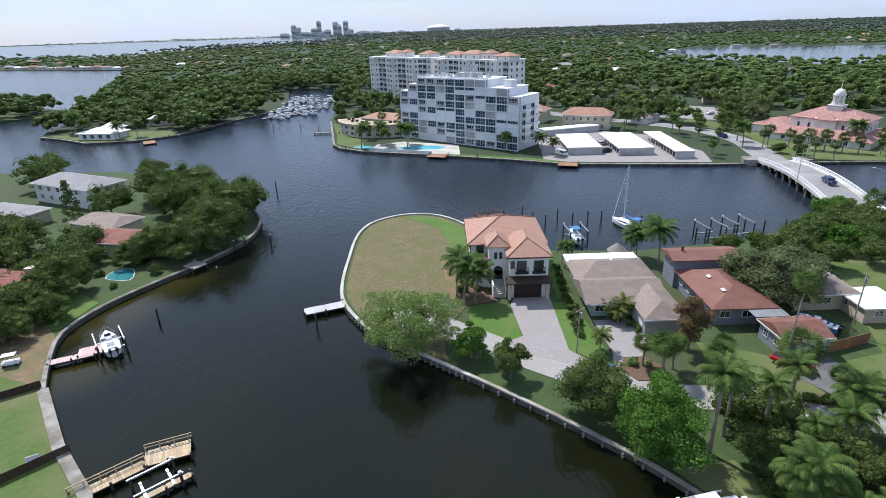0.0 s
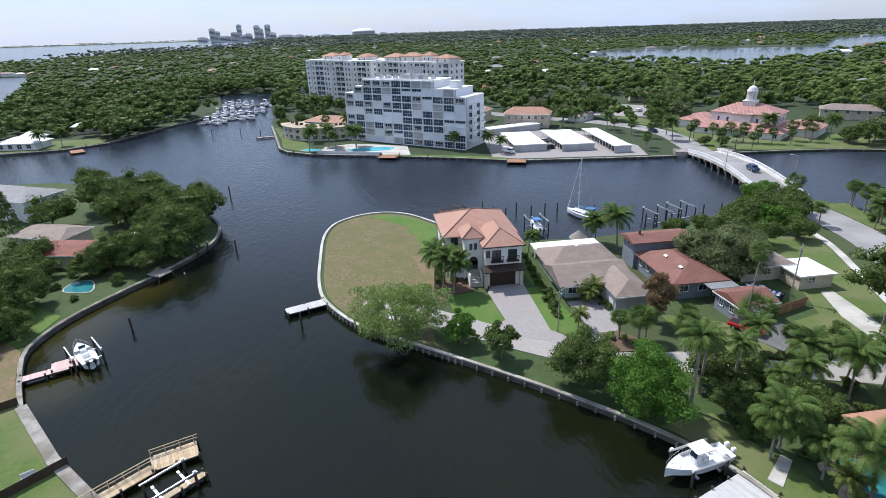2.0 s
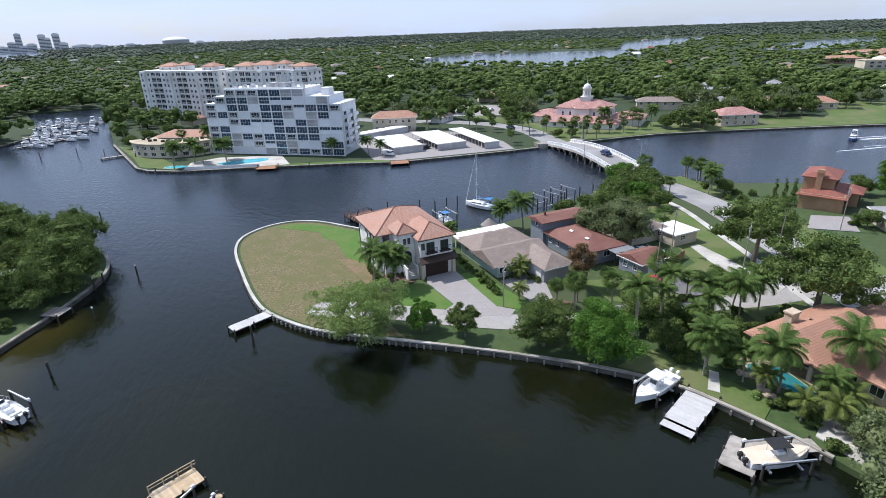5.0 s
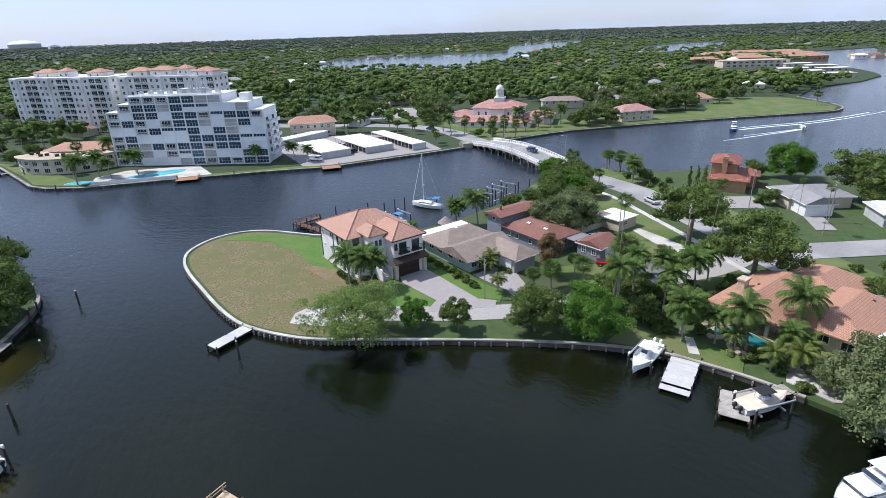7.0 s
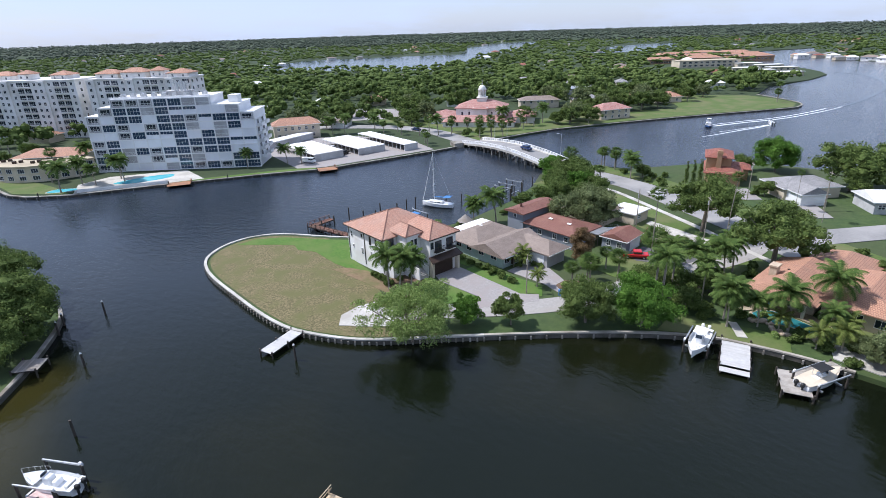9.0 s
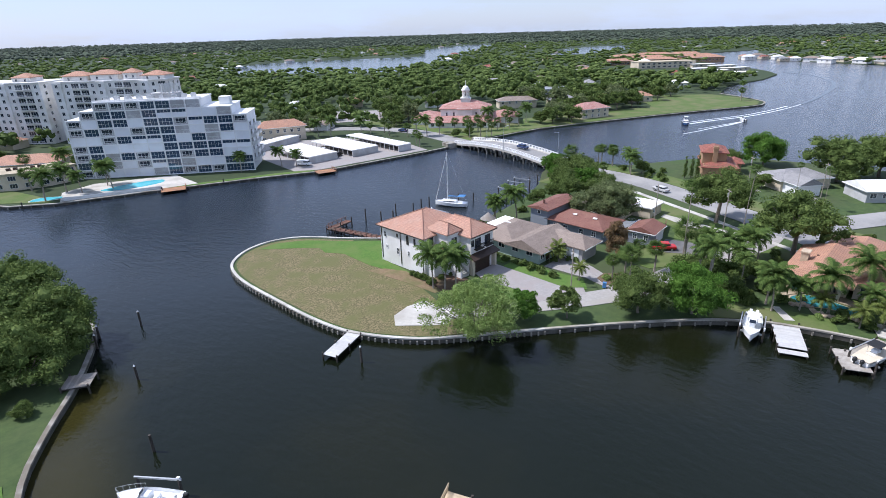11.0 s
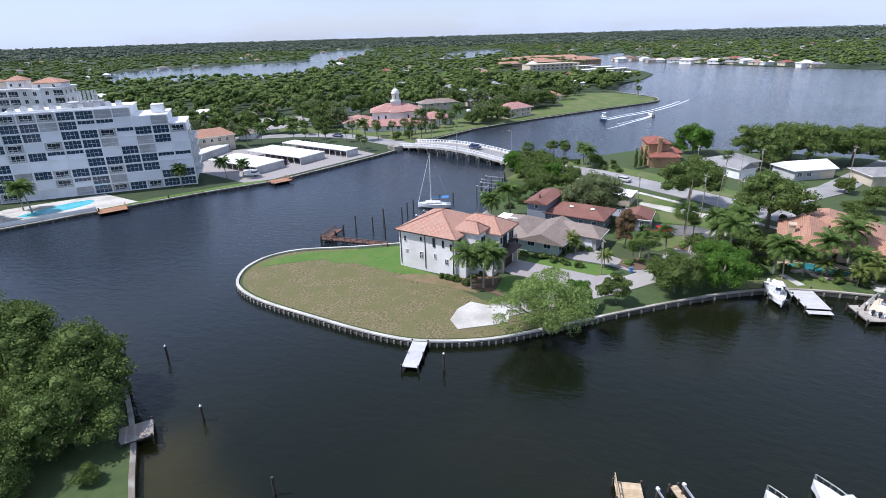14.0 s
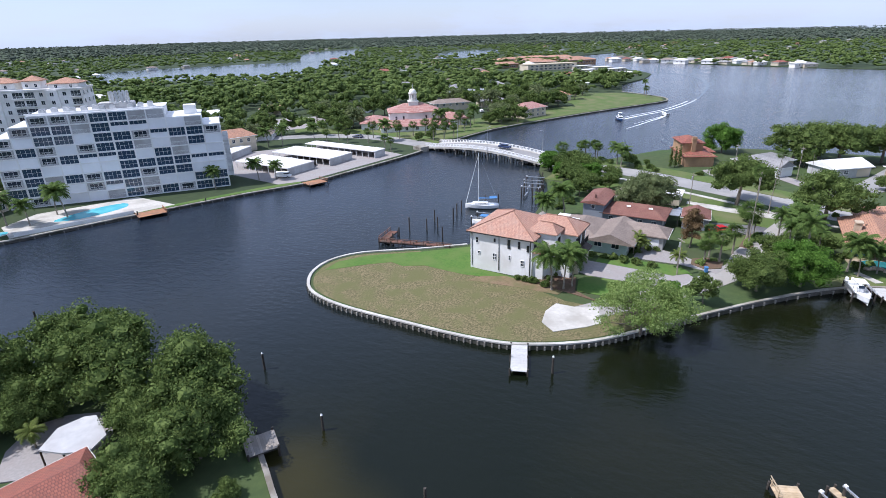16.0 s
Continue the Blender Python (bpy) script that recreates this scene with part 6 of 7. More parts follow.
# shrubs
shrub = at(bush("rounded dark green garden shrub", "leaf", 1.1, 1.1, 41), 5.2, 84.4)
for i, (x, y, s) in enumerate(((5.1, 85.9, 0.9), (5.2, 87.6, 0.8), (4.6, 82.4, 1.0), (7.2, 82.6, 0.8), (9.3, 82.2, 0.7), (21.6, 76, 0.8), (21.9, 74, 1.0), (21.6, 71.6, 1.1), (21.8, 69.2, 1.1), (21.7, 66.6, 1.0), (22.2, 78.5, 0.9), (22.3, 81.5, 0.9),
                              (22.3, 84.5, 0.9), (22.3, 87.5, 0.9), (22.3, 90.5, 0.9), (27.2, 70.4, 0.8), (29.8, 68.4, 0.8), (30.4, 67.0, 0.8), (34.5, 36.6, 1.3), (36.4, 38.2, 1.3), (33.2, 37.2, 1.1), (37.5, 33.5, 1.2), (39.0, 36.4, 1.3),
                              (41.5, 34.6, 1.2), (35.2, 24.6, 1.0), (37.4, 24.0, 1.2), (36.6, 20.6, 1.2), (39.2, 17.8, 1.2), (34.8, 17.4, 1.1), (41.6, 44.6, 1.2), (44.4, 43.6, 1.2), (50.4, 42.8, 1.2), (48.2, 37.8, 1.3), (53.4, 37.6, 1.3), (57.5, 38.4, 1.2),
                              (101, 84, 1.3), (103, 81, 1.4), (99.5, 79, 1.2), (106, 86, 1.4), (109, 84, 1.3), (104, 95, 1.4), (99, 66, 1.2), (107, 57, 1.2), (112, 57, 1.1), (-66.5, 93.5, 1.0), (-60.5, 88, 0.8), (68, 31, 1.2), (70.5, 34, 1.0), (75, 28, 1.3), (79, 27, 1.2), (54, 93, 1.4), (49, 94, 1.3), (34, 94.5, 1.3), (30, 94, 1.0))):
    put_tree(shrub, x, y, s, i * 40)
hedge = at(bush("yellow-green flowering garden shrub", "leaf_pale", 1.0, 0.9, 42), 26.6, 58.8)
for i, (x, y, s) in enumerate(((28.6, 58.4, 0.7), (29.4, 56.6, 0.7), (40.6, 51.2, 1.0), (42.2, 50.9, 1.0), (43.8, 50.7, 1.0), (45.4, 50.3, 1.0), (47.0, 49.9, 1.0), (48.4, 49.2, 0.9), (40.0, 30.6, 0.9), (35.0, 27.0, 0.8), (38.4, 31.5, 0.7))):
    put_tree(hedge, x, y, s, i * 55)

# woods of the mainland: many trees as stuff, thicker and simpler with distance
BARE = [north(LAGOON), LAGOON2, LAGOON3] + [north(p) for p in (
    [(-60, 300), (-50, 225), (-25, 196), (45, 166), (104, 158), (118, 172), (112, 215), (96, 240), (78, 250), (60, 272), (40, 285), (10, 285), (-30, 300), (-58, 320)],
    [(-52, 360), (-4, 310), (20, 334), (-28, 384)], [(-8, 314), (40, 263), (64, 288), (16, 338)],
    [(108, 162), (152, 156), (191, 141), (232, 123), (250, 150), (222, 190), (215, 215), (180, 245), (150, 250), (118, 262), (106, 240), (122, 205)],
    [(214, 136), (265, 106), (300, 102), (318, 124), (322, 142), (300, 172), (282, 178), (250, 186)],
    [(92, 262), (130, 290), (160, 262), (130, 240)],
    [(430, 140), (500, 140), (600, 215), (590, 290), (520, 330), (440, 250)],
    [(-120, 330), (-118, 442), (-72, 442), (-60, 350)], [(-196, 262), (-172, 244), (-134, 236), (-120, 248), (-130, 266), (-165, 276)])]
wr = np.random.default_rng(77)
HOMES = []
for _ in range(4000):
    if len(HOMES) >= 165:
        break
    r, a = 260 + 1500 * wr.random() ** 1.3, radians(wr.uniform(-42, 104))
    x, y = r * math.sin(a) - 40, r * math.cos(a) + 20
    if inside(x, y, NORTH) and not any(inside(x, y, b) for b in BARE) and all((x - hx) ** 2 + (y - hy) ** 2 > 30 ** 2 for hx, hy, _ in HOMES):
        HOMES.append((x, y, wr.uniform(-60, 60)))
for t in np.linspace(0, 1, 28):
    HOMES.append((612 + 70 * wr.random() ** 2 + 95 * t, 5 + 235 * t + 12 * wr.random(), -70 + 40 * math.sin(9 * t)))
for t in np.linspace(0, 1, 14):
    HOMES.append((-690 + 250 * t, 915 - 112 * t, 15 + 20 * math.sin(9 * t)))
home_xy = np.array([h[:2] for h in HOMES])
FIXED = np.array([(190, 198), (205, 163), (262, 232), (268, 168), (250, 182), (-156, 251), (-142, 290), (155, 207), (66, 238), (44, 262)])


def wooded(x, y):
    if not (inside(x, y, NORTH) or inside(x, y, ISLET)) or any(inside(x, y, b) for b in BARE):
        return False
    return ((home_xy - (x, y)) ** 2).sum(1).min() > 8 ** 2 and ((FIXED - (x, y)) ** 2).sum(1).min() > 13 ** 2


def wood(name, label, n, r0, r1, templates, smin, smax, power=1.0, tall=1.0, a0=-50, a1=112):
    vs, fs, off, made, tries = [], [], 0, 0, 0
    while made < n and tries < n * 6:
        tries += 1
        r, a = r0 + (r1 - r0) * wr.random() ** power, radians(wr.uniform(a0, a1))
        x, y = r * math.sin(a) - 40, r * math.cos(a) + 20
        if r > 4550 or wooded(x, y):
            v, f = templates[made % len(templates)]
            s, t = wr.uniform(smin, smax), wr.uniform(0, 6.28)
            rot = np.array([[math.cos(t), math.sin(t), 0], [-math.sin(t), math.cos(t), 0], [0, 0, 1]])
            vs.append(v @ rot * s * np.array([1, 1, tall * wr.uniform(0.8, 1.2)]) + np.array([x, y, ZN]))
            fs.append(f + off)
            off += len(v)
            made += 1
    # woods beyond 450 m get no haze, so the haze-tinted leaf colour stands in
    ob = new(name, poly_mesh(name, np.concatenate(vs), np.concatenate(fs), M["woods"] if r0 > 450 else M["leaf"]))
    return tagged(ob, label, "woods", kind="stuff")


def wood_template(seed, k, base, cards):
    rng = np.random.default_rng(seed)
    c = crown_points(rng, k, 4.0, 3.2, -0.4) + np.array([0, 0, 5.0])
    r = rng.uniform(1.2, 2.1, k)
    v, f = lumps(rng, c, r, base, 0.17)
    if cards:
        lv, lf = leaves(rng, c, r, cards, 0.75)
        lf = np.concatenate([lf[:, [0, 1, 2]], lf[:, [0, 2, 3]]])
        f = np.concatenate([f, lf + len(v)])
        v = np.concatenate([v, lv])
    return v, f


wood("woods", "dense green mixed trees along the near mainland", 1000, 190, 500, [wood_template(s, 7, ICO0, 20) for s in range(200, 206)], 0.7, 1.2)
wood("woods", "thick green trees along the marina shore", 520, 215, 520, [wood_template(s, 7, ICO0, 20) for s in range(206, 209)], 0.75, 1.25, 1.0, 1.0, -38, -6)
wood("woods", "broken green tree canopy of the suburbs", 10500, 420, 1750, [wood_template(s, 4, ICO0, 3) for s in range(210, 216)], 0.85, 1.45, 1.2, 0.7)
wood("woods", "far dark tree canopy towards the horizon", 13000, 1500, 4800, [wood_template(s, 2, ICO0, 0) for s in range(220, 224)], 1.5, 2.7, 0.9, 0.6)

PALETTE = [("cream", "terra_orange", "cream suburban house with orange tile roof"), ("stucco", "white_roof", "white suburban house with pale roof"), ("cream", "shingle_grey", "suburban house with grey shingle roof"),
           ("cream", "terra_dark", "suburban house with red tile roof"), ("stucco", "shingle", "white suburban house with brown roof")]
protos = [house("house", lab, HOMES[i][0], HOMES[i][1], ZN, HOMES[i][2], 15 + i, 10, 4.2, "hip", 2.6, 7, wl_, rf, 0.8, windows=[("front", u, 2.4, 1.6, 1.4, 2, 1) for u in (-3, 3)], group="suburban houses") for i, (wl_, rf, lab) in enumerate(PALETTE)]
for i, (x, y, a) in enumerate(HOMES[5:]):
    k = (0, 2, 4, 1, 3, 2, 4, 2)[i % 8] if i < 160 else (1, 2, 3, 4, 1, 0, 2)[i % 7]
    s = wr.uniform(0.6, 0.95)
    copy_thing(protos[k], pose(x, y, ZN, 0, 0, a) @ Matrix.Diagonal((s, s, s, 1)))


# ---- bridge ----
def bridge():
    ob = thing("bridge", "low white concrete road bridge on close pile bents", "bridge", kind="structure")
    a, b = Vector((107.6, 165.8)), Vector((96.4, 111))
    n = 24
    half = 5.1
    t = (b - a).normalized()
    nrm = Vector((-t.y, t.x))
    z_at = lambda s: ZN + 0.75 + (Z - ZN) * s + 2.0 * math.sin(math.pi * s)

    def strip(o1, o2, zb, zt):
        bm = bmesh.new()
        rows = []
        for i in range(n + 1):
            s = i / n
            p = a.lerp(b, s)
            rows.append([bm.verts.new((p.x + nrm.x * o, p.y + nrm.y * o, z_at(s) + z)) for o, z in ((o1, zt), (o2, zt), (o2, zb), (o1, zb))])
        for r, q in zip(rows, rows[1:]):
            for k in range(4):
                bm.faces.new((r[k], r[(k + 1) % 4], q[(k + 1) % 4], q[k]))
        bm.faces.new(rows[0][::-1]), bm.faces.new(rows[-1])
        bmesh.ops.recalc_face_normals(bm, faces=bm.faces[:])
        return bm
    part("deck", strip(-half, half, -0.7, 0.0), M["concrete"], ob)
    part("roadway", strip(-3.6, 3.6, 0.004, 0.04), M["asphalt"], ob, "grey asphalt roadway")
    for s in (-1, 1):
        part("walkway", strip(s * 3.6, s * 4.8, 0.004, 0.2), M["concrete"], ob)
        part("rail", strip(s * 4.85, s * 5.05, 0.95, 1.15), M["white"], ob)
        part("rail", strip(s * 4.88, s * 5.02, 0.5, 0.62), M["white"], ob)
        part("kerb_beam", strip(s * 4.8, s * 5.1, 0.004, 0.3), M["white"], ob)
        post = mesh_of("rail_post", box(0, 0, 0.62, 0.24, 0.3, 0.7), M["white"])
        for i in range(36):
            u = (i + 0.5) / 36
            p = a.lerp(b, u) + nrm * 4.95 * s
            placed("rail_post", post, ob, pose(p.x, p.y, z_at(u)))
    pile = mesh_of("pile", tube((0, 0, -4.6), (0, 0, 0), 0.26, n=8), M["old_concrete"])
    for i in range(1, 11):
        u = i / 11
        p = a.lerp(b, u)
        bm = bmesh.new()
        add_box(bm, p.x, p.y, z_at(u) - 1.0, 10.4, 0.7, 0.6, rz=math.degrees(math.atan2(nrm.y, nrm.x)))
        part("pile_cap", bm, M["old_concrete"], ob)
        for k in range(6):
            q = p + nrm * (-4.5 + 1.8 * k)
            placed("pile", pile, ob, pose(q.x, q.y, z_at(u) - 1.2))
    for s in (-1, 1):
        bm = bmesh.new()
        p = a + nrm * 7.5 * s
        add_box(bm, p.x, p.y, 0.4, 4, 5, 3.2, rz=20 * s)
        part("abutment", bm, M["old_concrete"], ob)
    for u, s in ((0.15, 1), (0.55, -1), (0.85, 1)):
        p = a.lerp(b, u) + nrm * 5.2 * s
        lamp = thing("street_lamp", "tall grey street lamp on the bridge", "street lamp", p.x, p.y, z_at(u), math.degrees(math.atan2(-nrm.y * s, -nrm.x * s)), "street lamps")
        part("pole", tube((0, 0, -0.3), (0, 0, 8.2), 0.1, 0.06), M["metal"], lamp)
        part("arm", tube((0, 0, 8.1), (1.6, 0, 8.5), 0.05), M["metal"], lamp)
        part("head", box(1.8, 0, 8.5, 0.8, 0.3, 0.14, bevel=0.04), M["grey_wall"], lamp)
    return ob


bridge()


# ---- docks, boats and pilings ----
def piling(x, y, top=2.2, r=0.16, lean=0.0, cap=False):
    ob = thing("piling", "dark wooden mooring pile standing in the water", "piling", x, y, 0, (x * 37) % 360, "mooring piles")
    part("shaft", tube((0, 0, -2.5), (lean, 0, top), r * 1.1, r, 8), M["pile"], ob)
    if cap:
        part("cap", tube((lean, 0, top), (lean, 0, top + 0.28), r * 1.1, 0.02, 8), M["white"], ob, "white cone cap")
    return ob


for x, y, h, c in ((-37.2, 108.9, 2.6, 1), (-43.0, 93.0, 2.2, 1), (-46.8, 76.4, 2.4, 0), (-43.2, 109.6, 2.2, 1), (-44.4, 106.4, 2.4, 1), (-19.4, 72.6, 2.6, 1),
                   (-47, 149, 4.2, 0), (28.8, 119.4, 3.0, 0), (35.3, 116.6, 3.2, 0), (20.6, 121.6, 3.2, 0), (19.6, 112.0, 2.6, 0), (31.5, 115.6, 3.2, 0), (38.6, 117, 3.0, 0), (47, 114, 2.6, 0), (51, 112, 2.2, 0),
                   (55, 103.6, 3.2, 0), (57, 103.4, 3.0, 0), (61.4, 106, 3.0, 0), (64, 105.4, 3.0, 0), (77, 108.6, 2.6, 0), (72, 108, 2.8, 0), (68, 108.6, 2.8, 0), (22.6, 118, 2.8, 0), (25.4, 116.6, 2.6, 0), (16.2, 121.6, 2.2, 0), (12.2, 120.6, 2.2, 0),
                   (-44, 240, 2.4, 0), (-56, 252, 2.8, 0), (-3, 191.4, 2.0, 0), (14, 186, 1.8, 0), (-36, 206, 2.2, 0), (-67, 262, 3, 0), (-80, 262, 3, 0), (-118, 246, 2.6, 0), (-122, 243, 2.6, 0), (-126, 241, 2.6, 0), (-210, 330, 3, 0), (-200, 345, 3, 0), (-216, 352, 3, 0)):
    piling(x, y, h, 0.16, 0.05 * math.sin(x), bool(c))


def dock(label, x, y, rz, L, W, z, deck, board=0.3, rails=(), piles=True, lw=None):
    """Boards laid across a deck that starts at x, y and runs L metres along its own x."""
    z -= 0.3
    ob = thing("dock", label, "dock", x, y, 0, rz)
    me = mesh_of("plank", box(0, 0, 0, board - 0.014, W, 0.07), M[deck])
    for i in range(int(L / board)):
        placed("plank", me, ob, pose((i + 0.5) * board, 0, z))
    bm = mesh_of("beam", box(L / 2, 0, z - 0.17, L, 0.14, 0.24), M["pile"])
    for s in (-1, 1):
        placed("beam", bm, ob, pose(0, s * (W / 2 - 0.15), 0))
    if piles:
        pm = mesh_of("pile", tube((0, 0, -2.5), (0, 0, z + 0.35), 0.13, n=7), M["pile"])
        n = max(1, round(L / 3))
        for i in range(n + 1):
            for s in (-1, 1):
                placed("pile", pm, ob, pose(0.15 + i * (L - 0.3) / n, s * (W / 2 + 0.06), 0))
    for s in rails:
        rm = mesh_of("rail", box(L / 2, 0, z + 0.95, L, 0.1, 0.07), M[deck])
        r2 = mesh_of("rail", box(L / 2, 0, z + 0.55, L, 0.05, 0.09), M[deck])
        po = mesh_of("rail_post", box(0, 0, z + 0.5, 0.1, 0.1, 0.95), M[deck])
        placed("rail", rm, ob, pose(0, s * (W / 2 - 0.06), 0)), placed("rail", r2, ob, pose(0, s * (W / 2 - 0.06), 0))
        for i in range(int(L / 1.5) + 1):
            placed("rail_post", po, ob, pose(0.06 + i * 1.5 if i * 1.5 < L - 0.1 else L - 0.06, s * (W / 2 - 0.06), 0))
    return ob


dock("pale grey plank dock off the point", -15.8, 78.9, 201, 7.0, 2.3, 1.1, "pale_deck")
dock("old red-brown dock behind the villa", 14.0, 106.6, 103.5, 16.6, 1.7, 1.15, "dark_red_wood", rails=(1,))
dock("head of the old red-brown dock", 10.4, 122.2, 10, 6.4, 1.8, 1.15, "dark_red_wood", rails=(1,))
dock("weathered grey platform on the west seawall", -50.6, 97.7, -32, 3.6, 3.2, 1.5, "grey_wood", rails=())
dock("pinkish dock with a step box", -56.6, 63.4, 24, 6.2, 1.5, 1.1, "pink_deck")
dock("pinkish dock head with a bench box", -53.6, 65.8, 24, 3.6, 2.6, 1.12, "pink_deck")
dock("new yellow wooden dock walkway with rails", -37.6, 38.4, 41, 7.4, 1.5, 1.0, "wood", rails=(1,))
dock("new yellow wooden dock head with rails", -32.6, 43.8, 22, 5.0, 2.6, 1.0, "wood", rails=(1,))
dock("narrow wooden catwalk beside a boat lift", -32.4, 36.2, 41, 8.2, 0.8, 1.0, "wood")
dock("white deck platform beside a boat lift", 30.4, 30.7, 201, 7.8, 3.7, 1.1, "pale_deck")
dock("white floating step below the platform", 23.1, 27.9, 201, 1.3, 3.7, 0.75, "pale_deck", piles=False)
dock("grey plank dock by a covered boat", 33.4, 18.6, 158, 7.6, 2.0, 1.15, "tan_deck")
dock("grey dock head with lockers", 27.4, 22.4, 205, 5.6, 3.4, 1.15, "tan_deck")
dock("red-brown jetty below the pool terrace", 0.8, 192.4, -112, 5.0, 7.0, 1.2, "red_wood", rails=(1,))
dock("red-brown jetty below the car park", 43.6, 173.6, -107, 5.0, 6.4, 1.2, "red_wood", rails=(1,))
dock("long marina finger dock", -96, 296, 38, 30, 2.0, 0.9, "grey_wood")
dock("long marina finger dock", -100, 330, 12, 34, 2.0, 0.9, "grey_wood")
dock("long marina finger dock", -104, 366, 5, 38, 2.0, 0.9, "grey_wood")
dock("short dock at the marina mouth", -57, 246, 12, 9, 2.0, 0.9, "grey_wood")
dock("red-brown dock by the white house", -130, 240, -60, 8, 5, 0.9, "red_wood")


def lift(x, y, rz, w, l, h=3.0):
    """Four-post boat lift with two top beams."""
    ob = thing("boat_lift", "four-post boat lift with white beams", "boat lift", x, y, 0, rz)
    pm = mesh_of("pile", tube((0, 0, -2.5), (0, 0, h), 0.15, n=8), M["pile"])
    for sx in (-1, 1):
        for sy in (-1, 1):
            placed("pile", pm, ob, pose(sx * l / 2, sy * w / 2, 0))
    beam = mesh_of("beam", box(0, 0, h, l + 0.6, 0.16, 0.2), M["metal"])
    for sy in (-1, 1):
        placed("beam", beam, ob, pose(0, sy * w / 2, 0))
    bunk = mesh_of("bunk", box(0, 0, 0.75, 0.25, w, 0.2), M["metal"])
    for sx in (-1, 1):
        placed("bunk", bunk, ob, pose(sx * l * 0.32, 0, 0))
    motor = mesh_of("motor", box(0, 0, h + 0.2, 0.34, 0.24, 0.24), M["white"])
    placed("motor", motor, ob, pose(l / 2, w / 2, 0)), placed("motor", motor, ob, pose(l / 2, -w / 2, 0))
    return ob


lift(-29.4, 40.2, 41, 2.8, 4.2, 1.7)
lift(-50.0, 68.0, -52, 3.6, 4.6, 2.2)
lift(25.4, 33.9, 192, 3.2, 4.4, 2.0)
lift(27.6, 19.2, 160, 3.4, 5.4, 2.0)
lift(30.0, 106.4, 95, 3.8, 5.0, 3.0)
lift(58.6, 105.2, 100, 4.0, 5.0, 3.4)
lift(65.6, 107.2, 100, 4.0, 5.0, 3.4)


def hull_mesh(L, B, free, sheer=0.35, stern=0.85):
    """A lofted hull, bow towards +x."""
    bm = bmesh.new()
    rings = []
    for i in range(11):
        t = i / 10
        x = -L / 2 + L * t
        w = B / 2 * (stern + (1 - stern) * min(1, t * 3)) * (1 - max(0, (t - 0.45) / 0.55) ** 2.2)
        top = free + sheer * t * t
        k = 0.35 * (t ** 3) * free
        rings.append([bm.verts.new((x, w, top)), bm.verts.new((x, w * 0.88, 0.15 + k)), bm.verts.new((x, 0.0, -0.35 + 1.2 * k)), bm.verts.new((x, -w * 0.88, 0.15 + k)), bm.verts.new((x, -w, top))])
    for r, q in zip(rings, rings[1:]):
        for j in range(4):
            bm.faces.new((r[j], r[j + 1], q[j + 1], q[j]))
    bm.faces.new(rings[0])
    bmesh.ops.remove_doubles(bm, verts=bm.verts[:], dist=0.002)
    bmesh.ops.recalc_face_normals(bm, faces=bm.faces[:])
    return bm


def deck_mesh(L, B, z, sheer=0.35, stern=0.85, x0=0.0, x1=1.0, inset=0.92):
    bm = bmesh.new()
    up, lo = [], []
    for i in range(11):
        t = x0 + (x1 - x0) * i / 10
        w = inset * B / 2 * (stern + (1 - stern) * min(1, t * 3)) * (1 - max(0, (t - 0.45) / 0.55) ** 2.2)
        up.append(bm.verts.new((-L / 2 + L * t, w, z + sheer * t * t)))
        lo.append(bm.verts.new((-L / 2 + L * t, -w - 0.001, z + sheer * t * t)))
    for i in range(10):
        bm.faces.new((up[i], lo[i], lo[i + 1], up[i + 1]))
    return bm


